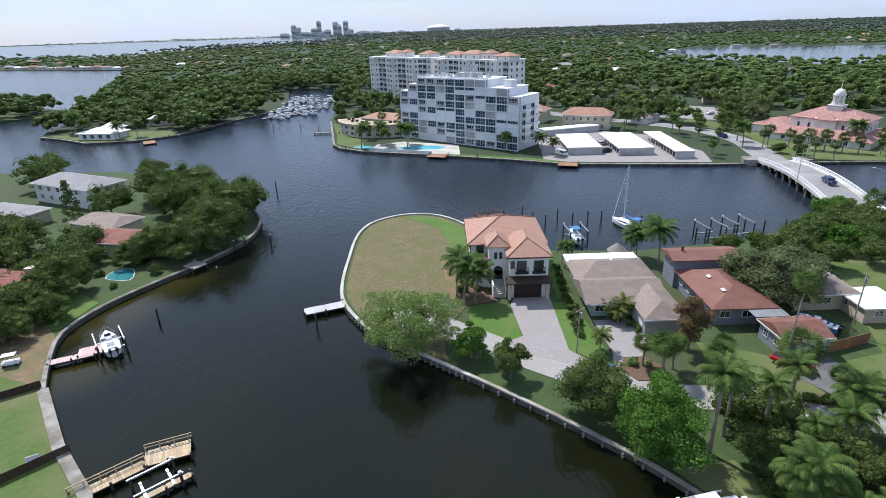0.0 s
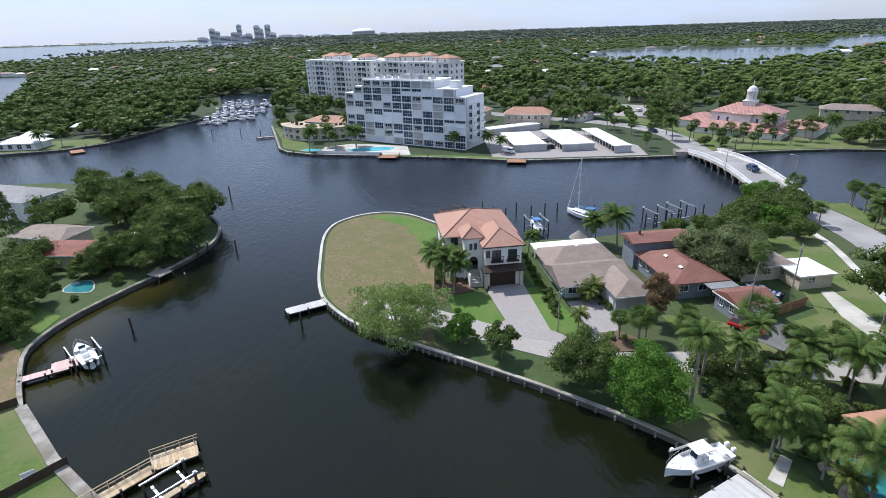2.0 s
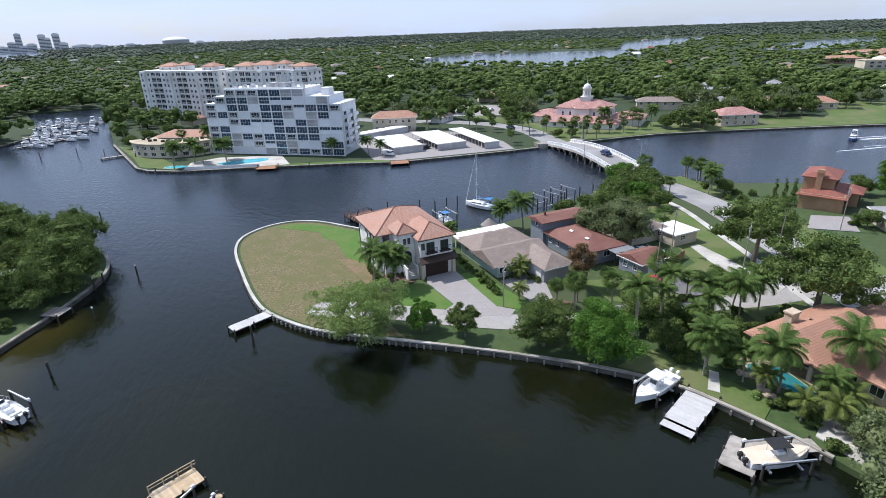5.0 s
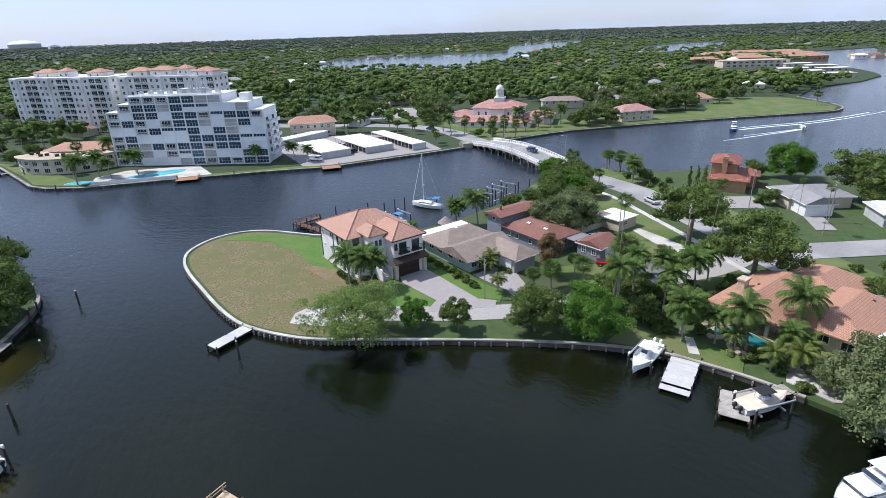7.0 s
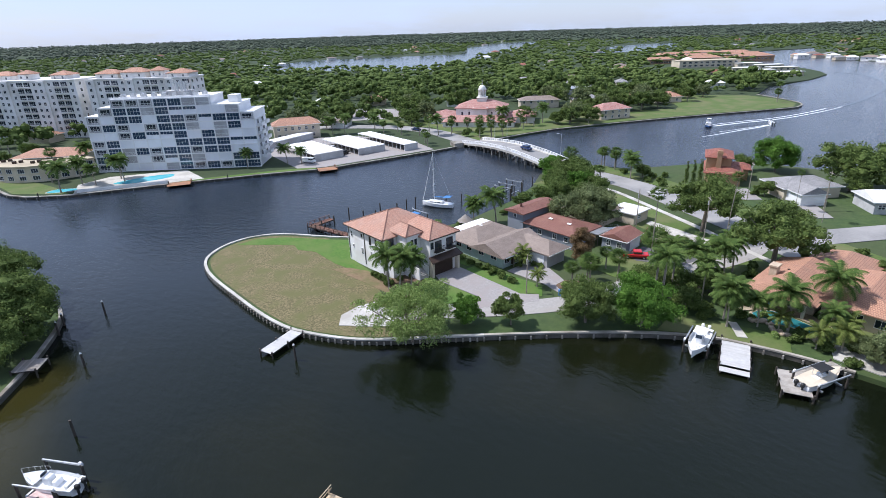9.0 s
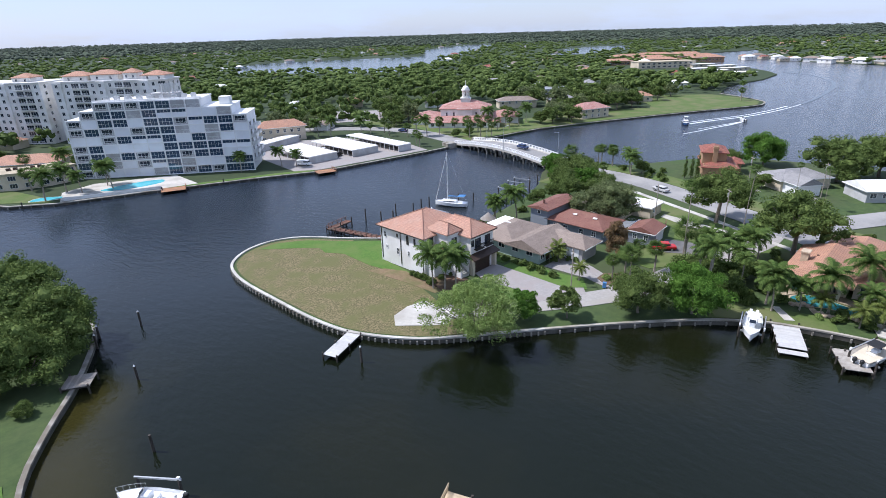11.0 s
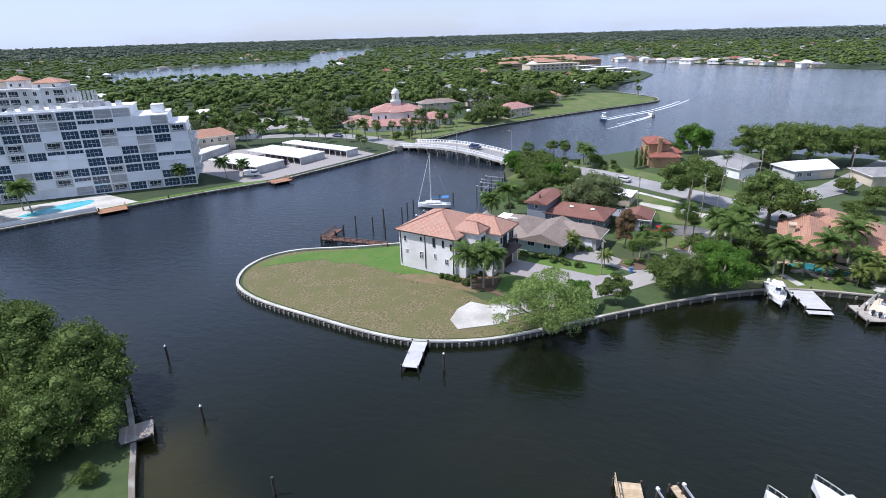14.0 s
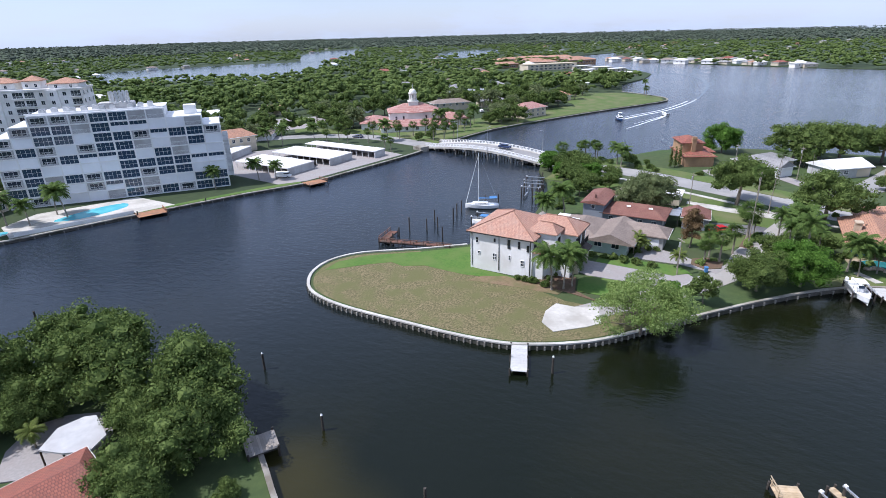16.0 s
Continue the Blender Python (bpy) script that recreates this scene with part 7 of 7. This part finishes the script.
def boat(label, x, y, z, rz, L=7.0, B=2.5, cabin="console", hull="gelcoat", group="", top="white"):
    ob = thing("boat", label, "boat", x, y, z - 0.4, rz, group)
    part("hull", hull_mesh(L, B, 0.95), M[hull], ob)
    part("deck", deck_mesh(L, B, 0.55, 0.3), M["gelcoat"], ob)
    part("foredeck", deck_mesh(L, B, 0.9, 0.36, x0=0.66, inset=0.96), M["gelcoat"], ob)
    part("gunwale", deck_mesh(L, B, 0.93, 0.35, x0=0.0, x1=0.08, inset=0.98), M["gelcoat"], ob)
    for s in (-0.45, 0.45):
        m = box(-L / 2 - 0.35, s, 1.05, 0.55, 0.42, 0.6, bevel=0.1)
        add_box(m, -L / 2 - 0.3, s, 0.3, 0.2, 0.16, 1.2)
        part("outboard_motor", m, M["black" if L < 7.2 else "white"], ob)
    if cabin == "console":
        c = box(0.1, 0, 1.05, 1.0, 0.9, 1.1, bevel=0.12)
        part("console", c, M["gelcoat"], ob)
        part("seat", box(-0.9, 0, 0.9, 0.6, 1.0, 0.7, bevel=0.1), M["gelcoat"], ob)
        part("windshield", box(0.55, 0, 1.75, 0.05, 0.85, 0.5, ry=-20), M["glass"], ob)
        part("cooler", box(-L / 2 + 1.0, 0, 0.8, 0.5, 1.2, 0.5, bevel=0.05), M["white"], ob)
        if top:
            part("hardtop", box(-0.2, 0, 2.5, 2.2, 1.7, 0.09, bevel=0.03), M[top], ob)
            for sx in (-0.9, 0.6):
                for sy in (-0.6, 0.6):
                    part("hardtop_leg", tube((sx, sy, 0.6), (sx * 0.9, sy, 2.5), 0.03), M["metal"], ob)
    else:
        part("cabin", box(L * 0.08, 0, 1.5, L * 0.42, B * 0.68, 1.1, bevel=0.18), M["gelcoat"], ob)
        part("cabin_window", box(L * 0.08, 0, 1.68, L * 0.424, B * 0.69, 0.36), M["glass"], ob)
        part("flybridge", box(-L * 0.02, 0, 2.4, L * 0.26, B * 0.56, 0.7, bevel=0.15), M["gelcoat"], ob)
        part("windshield", box(L * 0.12, 0, 2.75, 0.06, B * 0.5, 0.45, ry=-30), M["glass"], ob)
        part("hardtop", box(-L * 0.04, 0, 3.6, L * 0.24, B * 0.55, 0.1, bevel=0.03), M["gelcoat"], ob)
        for sx in (-L * 0.13, L * 0.06):
            for sy in (-B * 0.22, B * 0.22):
                part("hardtop_leg", tube((sx, sy, 2.6), (sx, sy, 3.6), 0.03), M["metal"], ob)
    rail = bmesh.new()
    for s in (-1, 1):
        prev = None
        for i in range(6):
            t = 0.62 + 0.37 * i / 5
            w = 0.9 * B / 2 * (1 - max(0, (t - 0.45) / 0.55) ** 2.2)
            p = Vector((-L / 2 + L * t, s * w, 1.6 + 0.35 * t * t))
            add_tube(rail, p - Vector((0, 0, 0.5)), p, 0.015, n=5)
            if prev:
                add_tube(rail, prev, p, 0.018, n=5)
            prev = p
    part("bow_rail", rail, M["metal"], ob)
    return ob


boat("white centre-console boat raised on a lift", -50.0, 68.0, 0.95, -52 + 180, 6.8, 2.5, top="")
boat("large white fishing boat on a lift by the platform", 25.2, 33.9, 0.95, 192, 8.2, 2.7)
cov = boat("boat with a tan cover on a lift", 27.6, 19.2, 0.95, -20, 7.0, 2.6, top="black")
cv = deck_mesh(7.0, 2.6, 1.1, 0.5, inset=1.02)
part("cover", cv, M["cream"], cov, "tan canvas cover")
boat("white motor yacht with flybridge at the canal edge", 23.2, 6.2, 0.5, 158, 11, 3.8, "cabin")
boat("white motor boat on the near canal", -26.2, 30.9, 0.4, 40, 8.4, 2.8)
boat("white motor boat with tower on the near canal", -22.4, 26.9, 0.4, 40, 8.4, 2.8)
boat("white boat with blue canvas on a lift behind the houses", 30.0, 106.4, 0.95, 95, 6.2, 2.4, top="blue_cloth")
boat("dark motor boat under way on the bay", 205, 113.5, 0.45, 205, 9.5, 3.2, "cabin", "blue_hull")
boat("small open boat under way on the bay", 228, 95.5, 0.45, 35, 6.5, 2.3, top="")
mb = boat("white moored marina boat", -92, 301, 0.5, 128, 9, 3.0, "cabin", group="marina boats")
mrng = random.Random(3)
for (x0, y0, rz, n, ln) in ((-96, 296, 38, 6, 30), (-100, 330, 12, 8, 34), (-104, 366, 5, 9, 38)):
    for i in range(n):
        for s in (-1, 1):
            u = (i + 0.5) * ln / n
            c, sn = math.cos(radians(rz)), math.sin(radians(rz))
            px, py = x0 + u * c - s * 5.6 * sn, y0 + u * sn + s * 5.6 * c
            if inside(px, py, NORTH) or mrng.random() < 0.3 or (i == 0 and s == 1 and rz == 38):
                continue
            k = mrng.uniform(0.65, 1.2)
            copy_thing(mb, pose(px, py, 0.1, 0, 0, rz + 90 * s + mrng.uniform(-12, 12) + 180 * (mrng.random() < 0.4)) @ Matrix.Diagonal((k, k, k, 1)))


def sailboat(x, y, rz):
    ob = thing("sailboat", "white sailboat with bare mast and blue sail cover", "sailboat", x, y, 0.1, rz)
    L, B = 8.8, 2.9
    part("hull", hull_mesh(L, B, 1.0, 0.4, 0.7), M["gelcoat"], ob)
    part("deck", deck_mesh(L, B, 0.98, 0.4, 0.7, inset=0.98), M["gelcoat"], ob)
    part("cabin", box(0.4, 0, 1.35, 4.2, 1.8, 0.6, bevel=0.15), M["gelcoat"], ob)
    part("cabin_window", box(0.4, 0, 1.4, 3.0, 1.82, 0.2), M["glass"], ob)
    part("mast", tube((0.9, 0, 0.9), (0.9, 0, 14.6), 0.11, 0.08), M["white"], ob)
    for z in (6.0, 10.2):
        part("spreader", tube((0.9, -0.9, z), (0.9, 0.9, z), 0.04), M["white"], ob)
    part("boom", tube((0.8, 0, 2.5), (-3.6, 0, 2.5), 0.08), M["white"], ob)
    part("sail_cover", tube((0.7, 0, 2.7), (-3.4, 0, 2.62), 0.2, 0.13), M["blue_cloth"], ob, "blue canvas sail cover")
    part("furled_jib", tube((L / 2 - 0.2, 0, 1.5), (1.0, 0, 14.0), 0.09, 0.04), M["white"], ob)
    for p, q in (((-L / 2, 0, 1.1), (0.9, 0, 14.6)), ((0.8, 1.45, 1.1), (0.9, 0, 14.4)), ((0.8, -1.45, 1.1), (0.9, 0, 14.4))):
        part("stay", tube(p, q, 0.015, n=5), M["metal"], ob)
    part("bimini", box(-3.0, 0, 2.9, 2.0, 2.2, 0.08, ry=3, bevel=0.03), M["blue_cloth"], ob)
    return ob


sailboat(43.4, 113.4, 118)


# wakes on the bay
def wake(label, pts, w0, w1, z=0.02, mat="foam"):
    n = len(pts)
    a = [offset_line(pts, (w0 + (w1 - w0) * i / (n - 1)) / 2)[i] for i in range(n)]
    b = [offset_line(pts, -(w0 + (w1 - w0) * i / (n - 1)) / 2)[i] for i in range(n)]
    ob = flat("wake", a + b[::-1], -0.2, z, M[mat], label, "wake")
    return ob


TRAIL = smooth_line([(207, 112.5), (223, 107), (250, 96.5), (293, 89), (343, 87.4), (405, 91), (456, 101), (509, 125), (527, 149)], 4)
wake("narrow white foam wake of a motor boat", TRAIL[:14], 1.5, 0.6)
wake("faint smooth trail left on the bay by a boat", TRAIL[13:], 1.6, 4.0, 0.015, "lagoon")
wake("second foam streak beside the boat's wake", offset_line(TRAIL[1:13], 3.2), 0.5, 0.9, 0.018)
wake("short foam wake of a small boat", smooth_line([(226, 95), (214, 97), (206, 99.1), (190, 102.5), (181, 104.9)], 4), 1.3, 0.4, 0.018)
wake("side foam streak of a small boat", smooth_line([(226, 95.6), (212, 99.5), (196, 104.5)], 4), 0.7, 0.3, 0.016)


# ---- vehicles ----
def vehicle(label, x, y, z, rz, paint, kind="suv", L=4.8, W=1.9, category="car"):
    ob = thing("car", label, category, x, y, z, rz)
    body = box(0, 0, 0.72, L, W, 0.62, bevel=0.12)
    part("body", body, M[paint], ob)
    if kind == "pickup":
        part("cab", box(0.35, 0, 1.32, L * 0.34, W * 0.86, 0.62, bevel=0.14), M[paint], ob)
        part("windows", box(0.35, 0, 1.34, L * 0.345, W * 0.865, 0.34), M["glass"], ob)
        part("bed", box(-L * 0.29, 0, 1.04, L * 0.36, W * 0.78, 0.04), M["black"], ob)
    elif kind == "van":
        part("cab", box(-0.25, 0, 1.5, L * 0.86, W * 0.94, 1.1, bevel=0.16), M[paint], ob)
        part("windows", box(L * 0.24, 0, 1.55, L * 0.3, W * 0.95, 0.45), M["glass"], ob)
    else:
        part("cab", box(-0.2, 0, 1.28, L * 0.56, W * 0.86, 0.62, bevel=0.18), M[paint], ob)
        part("windows", box(-0.2, 0, 1.3, L * 0.57, W * 0.865, 0.34), M["glass"], ob)
    for sx in (-1, 1):
        for sy in (-1, 1):
            w = part("wheel", tube((sx * L * 0.31, sy * (W / 2 - 0.2), 0.34), (sx * L * 0.31, sy * (W / 2 + 0.01), 0.34), 0.34, n=14), M["black"], ob)
            part("rim", tube((sx * L * 0.31, sy * (W / 2 + 0.01), 0.34), (sx * L * 0.31, sy * (W / 2 + 0.025), 0.34), 0.2, n=10), M["metal"], w)
    for sy in (-1, 1):
        part("headlight", box(L / 2 - 0.02, sy * W * 0.36, 0.8, 0.08, 0.3, 0.16), M["white"], ob)
        part("tail_light", box(-L / 2 + 0.02, sy * W * 0.38, 0.85, 0.08, 0.2, 0.2), M["red_paint"], ob)
    return ob


vehicle("red pickup truck parked on the dark drive", 47.2, 57.0, Z + 0.1, -54, "red_paint", "pickup", 5.0)
vehicle("dark blue car crossing the bridge", 101.6, 132, 3.6, -101, "blue_paint")
vehicle("white van parked beside the carport", 43.6, 185.5, ZN + 0.06, -60, "white", "van", 5.2, 2.0)
for i, (x, y, r, p) in enumerate(((62, 200, 24, "grey_wall"), (75, 201, 24, "white"), (60, 188, 24, "dark"), (111, 207, 96, "blue_paint"), (203, 190, 40, "white"), (207, 187, 40, "dark"), (120, 265, 30, "white"), (126, 268, 30, "grey_wall"), (132, 262, 30, "white"), (112, 47, -30, "white"), (88, 75, 70, "grey_wall"))):
    vehicle(("white", "silver", "dark", "white")[i % 4].replace("silver", "grey") + " parked car on the pavement" if p not in ("blue_paint",) else "dark blue car on the road", x, y, (Z if y < 120 else ZN) + 0.1, r, p)


# ---- pools, fences, poles and small things ----
def pool(label, pts, z, mat="pool", coping="concrete"):
    ob = thing("swimming_pool", label, "swimming pool")
    ring = smooth_line(pts, 3, True)
    cx, cy = sum(p[0] for p in ring) / len(ring), sum(p[1] for p in ring) / len(ring)
    big_ring = [(cx + (x - cx) * 1.1, cy + (y - cy) * 1.1) for x, y in ring]
    part("coping", prism(big_ring, z - 0.2, z + 0.1), M[coping], ob)
    part("water", prism(ring, z - 0.1, z + 0.13), M[mat], ob)
    return ob


pool("turquoise pool on the apartment terrace", north([(-15, 205.5), (-5, 206.5), (2.5, 203.8), (0.5, 199.5), (-8, 199.8), (-13.5, 202)]), ZN)
pool("small turquoise pool by the seawall", north([(-33, 208), (-27, 205), (-25, 207), (-30, 210.5)]), ZN)
pool("turquoise free-form garden pool", [(40.2, 32.2), (43.0, 30.2), (42.6, 26.4), (41.4, 22.6), (39.6, 22.8), (39.8, 26.6), (38.6, 29.6)], Z, "pool_green", "sand")
pool("green garden pool on a terrace", [(-64.6, 92.4), (-64.4, 96.4), (-61.2, 96.0), (-59.6, 91.4)], Z, "pool_green")
pool("green curved pool beside a patio roof", [(-64.0, 119.6), (-61.8, 122.2), (-59.4, 122.9), (-57.2, 121.4), (-59.4, 120.2), (-61.6, 118.6)], Z, "pool_green")
flat("terrace", [(39.2, 34.0), (44.6, 34.8), (46, 31), (45.4, 25), (43.8, 22.2), (42.6, 22.2), (43.4, 27), (43.6, 30.6)], Z + 0.03, Z + 0.12, M["sand"], "tan stone pool terrace", "terrace")
flat("terrace", [(34.6, 19.5), (38.5, 21.0), (40.5, 14.0), (36.5, 12.0), (34.6, 14)], Z + 0.03, Z + 0.12, M["concrete"], "white paved waterside terrace", "terrace")
flat("path", [(31.0, 30.8), (34.6, 33.6), (35.2, 32.6), (31.8, 29.6)], Z + 0.03, Z + 0.12, M["concrete"], "pale stepping path to the dock", "path")
flat("lawn", [(24.6, 40.0), (29.0, 33.6), (30.9, 28.2), (32.0, 23.8), (36.2, 25.5), (35.2, 30), (33.2, 35), (31.5, 41)], Z + 0.005, Z + 0.05, M["lawn"], "mown garden lawn behind the seawall", "lawn")
cover = thing("patio_cover", "pale grey flat patio roof beside a pool", "patio cover")
COVER = [(-62.7, 115.1), (-59.8, 117.0), (-57.2, 116.3), (-56.4, 115.3), (-57.8, 110.9), (-60.1, 110.0), (-61.7, 112.2)]
part("roof", prism(COVER, 3.2, 3.42), M["grey_wall"], cover)
for px, py in COVER[:2] + COVER[3:]:
    part("post", box(px * 0.97 - 58.7 * 0.03, py * 0.97 + 117.2 * 0.03, 2.0, 0.16, 0.16, 2.4), M["brown"], cover)
rrng = random.Random(9)
rock = bmesh.new()
bmesh.ops.create_icosphere(rock, subdivisions=2, radius=0.5)
for v in rock.verts:
    v.co *= 1 + 0.3 * noise.noise(v.co * 3)
rock = mesh_of("rock", rock, M["rock"])
for i in range(26):
    u = i / 25
    r = new("rock", rock)
    r.matrix_basis = pose(37.6 + 1.2 * math.sin(u * 9) + rrng.uniform(-0.4, 0.4), 31.5 - 9.5 * u + rrng.uniform(-0.3, 0.3), Z + 0.12, 0, 0, rrng.uniform(0, 360)) @ Matrix.Diagonal((rrng.uniform(0.7, 1.5), rrng.uniform(0.7, 1.2), 0.7, 1))
    tagged(r, "tan landscaping stone at the pool's edge", "rock", "pool stones")


def lounger(x, y, rz):
    ob = thing("sun_lounger", "dark blue cushioned sun lounger on the terrace", "sun lounger", x, y, Z + 0.12, rz, "pool loungers")
    part("seat", box(0, 0, 0.35, 1.3, 0.65, 0.12, bevel=0.03), M["blue_cloth"], ob)
    part("backrest", box(-0.85, 0, 0.55, 0.7, 0.65, 0.1, ry=40), M["blue_cloth"], ob)
    for sx in (-0.5, 0.5):
        for sy in (-0.25, 0.25):
            part("leg", box(sx, sy, 0.15, 0.06, 0.06, 0.3), M["metal"], ob)


lounger(44.2, 32.6, 200), lounger(44.8, 31.2, 200)


def fence(label, a, b, h, mat="grey_wood", step=0.3, z=Z):
    ob = thing("fence", label, "fence")
    a, b = Vector(a), Vector(b)
    L = (b - a).length
    ang = math.degrees(math.atan2(b.y - a.y, b.x - a.x))
    bd = mesh_of("board", box(0, 0, h / 2, step - 0.008, 0.04, h), M[mat])
    for i in range(int(L / step)):
        p = a.lerp(b, (i + 0.5) * step / L)
        placed("board", bd, ob, pose(p.x, p.y, z, 0, 0, ang))
    m = (a + b) / 2
    part("rail", box(m.x, m.y, z + h * 0.75, L, 0.1, 0.1, rz=ang), M[mat], ob)
    return ob


fence("dark board fence across the waterfront lawn", (-41.6, 45.2), (-49, 38.2), 1.2, "brown")
fence("dark board fence beside a sandy yard", (-53.4, 57.6), (-60, 53.4), 1.2, "brown")
fence("brown board fence beside the garage", (54.2, 60.2), (61.6, 62.4), 1.7, "red_wood")
fence("white picket fence round the pool terrace", north([(-26, 201)])[0], north([(-2, 191.4)])[0], 1.1, "white", 0.5, ZN)
bench = thing("bench", "white garden bench on the lawn", "bench", -44.8, 43.6, Z, 30)
part("seat", box(0, 0, 0.42, 1.3, 0.45, 0.06), M["white"], bench)
part("backrest", box(0, 0.22, 0.7, 1.3, 0.06, 0.5), M["white"], bench)
for sx in (-0.55, 0.55):
    part("leg", box(sx, 0, 0.2, 0.08, 0.4, 0.42), M["white"], bench)


def utility_pole(x, y, h=10.5):
    ob = thing("utility_pole", "weathered wooden utility pole with a cross arm", "utility pole", x, y, Z, 40, "utility poles")
    part("pole", tube((0, 0, -0.5), (0.1, 0, h), 0.11, 0.08), M["palm_bark"], ob)
    part("cross_arm", box(0.1, 0, h - 0.6, 2.0, 0.1, 0.12), M["grey_wood"], ob)
    part("transformer", tube((0.35, 0, h - 2.0), (0.35, 0, h - 1.1), 0.2), M["metal"], ob)


for x, y, h in ((60.4, 64.7, 10), (62.3, 50.4, 11), (104.4, 40.4, 10), (102, 57, 10), (19.8, 62.0, 7.5), (118, 18, 10)):
    utility_pole(x, y, h)
hut = thing("tiki_hut", "thatched tiki hut behind the shingled house", "hut", 35.0, 93.6, Z)
hr = bmesh.new()
bmesh.ops.create_cone(hr, cap_ends=True, segments=14, radius1=1.9, radius2=0.15, depth=1.5, matrix=Matrix.Translation((0, 0, 2.9)))
part("thatch_roof", hr, M["grey_wood"], hut)
for sx in (-1, 1):
    for sy in (-1, 1):
        part("post", tube((sx, sy, 0), (sx, sy, 2.3), 0.08), M["bark"], hut)
bin_ = thing("wheeled_bin", "blue wheeled bin on the lane", "bin", 23.4, 57.4, Z + 0.08, 20)
part("body", box(0, 0, 0.5, 0.55, 0.6, 0.95, bevel=0.05), M["blue_cloth"], bin_)
part("lid", box(0, 0, 1.02, 0.6, 0.66, 0.08), M["blue_cloth"], bin_)
cart = thing("golf_cart", "white golf cart on the sandy yard", "golf cart", -61.6, 63.2, Z + 0.06, 20)
part("body", box(0, 0, 0.5, 2.2, 1.1, 0.5, bevel=0.1), M["white"], cart)
part("canopy", box(0, 0, 1.75, 1.8, 1.15, 0.08, bevel=0.03), M["white"], cart)
for sx in (-0.75, 0.75):
    for sy in (-0.5, 0.5):
        part("post", tube((sx, sy, 0.6), (sx, sy, 1.75), 0.03), M["metal"], cart)
        part("wheel", tube((sx, sy - 0.1, 0.22), (sx, sy + 0.1, 0.22), 0.22, n=12), M["black"], cart)
tarp = boat("small blue boat on a trailer beside the garage", 56.5, 66.5, Z + 0.8, 130, 5.4, 2.0, hull="blue_cloth", top="")


# ---- far distance ----
for i, (x, y, a, w, d, h) in enumerate(((640, 330, -40, 44, 14, 5), (690, 290, -30, 50, 14, 5), (605, 300, -50, 36, 14, 5), (700, 350, -40, 50, 14, 5.5), (560, 330, -40, 30, 14, 5), (735, 320, -60, 36, 14, 5), (660, 370, -20, 40, 14, 5), (655, 265, -40, 40, 14, 5))):
    house("house", "long terracotta-roofed apartment row by the water", x, y, ZN, a, w, d, h, "hip", 2.2, w * 0.7, "ochre", "terra_orange", 0.9, windows=[("front", u, z, 2.0, 1.8, 2, 1) for u in np.linspace(-w / 2 + 5, w / 2 - 5, 8) for z in (2,)], group="terracotta apartment rows")
house("building", "long low cream office block with flat roof", 540, 268, ZN, -40, 62, 20, 6.5, "flat", wall="cream", tiles="gravel_roof", over=0.6, category="building", windows=[("front", u, z, 3.0, 1.6, 3, 1) for u in np.linspace(-26, 26, 10) for z in (1.8, 4.8)])
for i, (x, y) in enumerate(((520, 190), (545, 210), (560, 235), (500, 215), (480, 195), (470, 170))):
    house("house", "low pale marina building on the far point", x, y, ZN, -40, 24, 9, 3.2, "flat", wall="cream", tiles="white_roof", over=0.8, group="marina buildings", windows=[("front", u, 1.7, 2, 1.4, 2, 1) for u in (-8, -3, 3, 8)])
TOWERS = ((-918, 74, 34, 30), (-888, 58, 30, 40), (-757, 92, 30, 28), (-790, 50, 40, 30), (-705, 40, 44, 30), (-652, 84, 36, 26), (-628, 66, 26, 30), (-588, 88, 34, 26), (-560, 40, 40, 26), (-730, 30, 60, 30), (-480, 26, 90, 30), (-850, 30, 80, 30), (-400, 24, 60, 30), (-980, 26, 60, 30), (-240, 22, 60, 30), (120, 22, 50, 30))
for x, h, w, d in TOWERS:
    tw = thing("office_tower", "pale distant downtown tower", "tower", x, 3700, ZN, 12, "downtown skyline")
    bm = box(0, 0, h / 2, w, d, h)
    add_box(bm, 0, 0, h + 2, w * 0.6, d * 0.6, 5)
    # white walls stand in for the haze that pales the far towers
    part("wall", bm, M["stucco"], tw)
    strip_me = mesh_of("window_band", box(0, -d / 2 - 0.2, 0, w * 0.9, 0.4, 3.0), M["glass_blue"])
    for k in range(int((h - 8) / 7)):
        placed("window_band", strip_me, tw, pose(0, 0, 6 + k * 7))
dm = thing("stadium", "white domed stadium on the skyline", "stadium", 0, 4500, ZN)
db = bmesh.new()
bmesh.ops.create_uvsphere(db, u_segments=32, v_segments=12, radius=88, matrix=Matrix.Translation((0, 0, 30)) @ Matrix.Diagonal((1, 1, 0.28, 1)))
part("dome_roof", db, M["white_roof"], dm)
part("wall", tube((0, 0, 0), (0, 0, 32), 88, n=32), M["grey_wall"], dm)
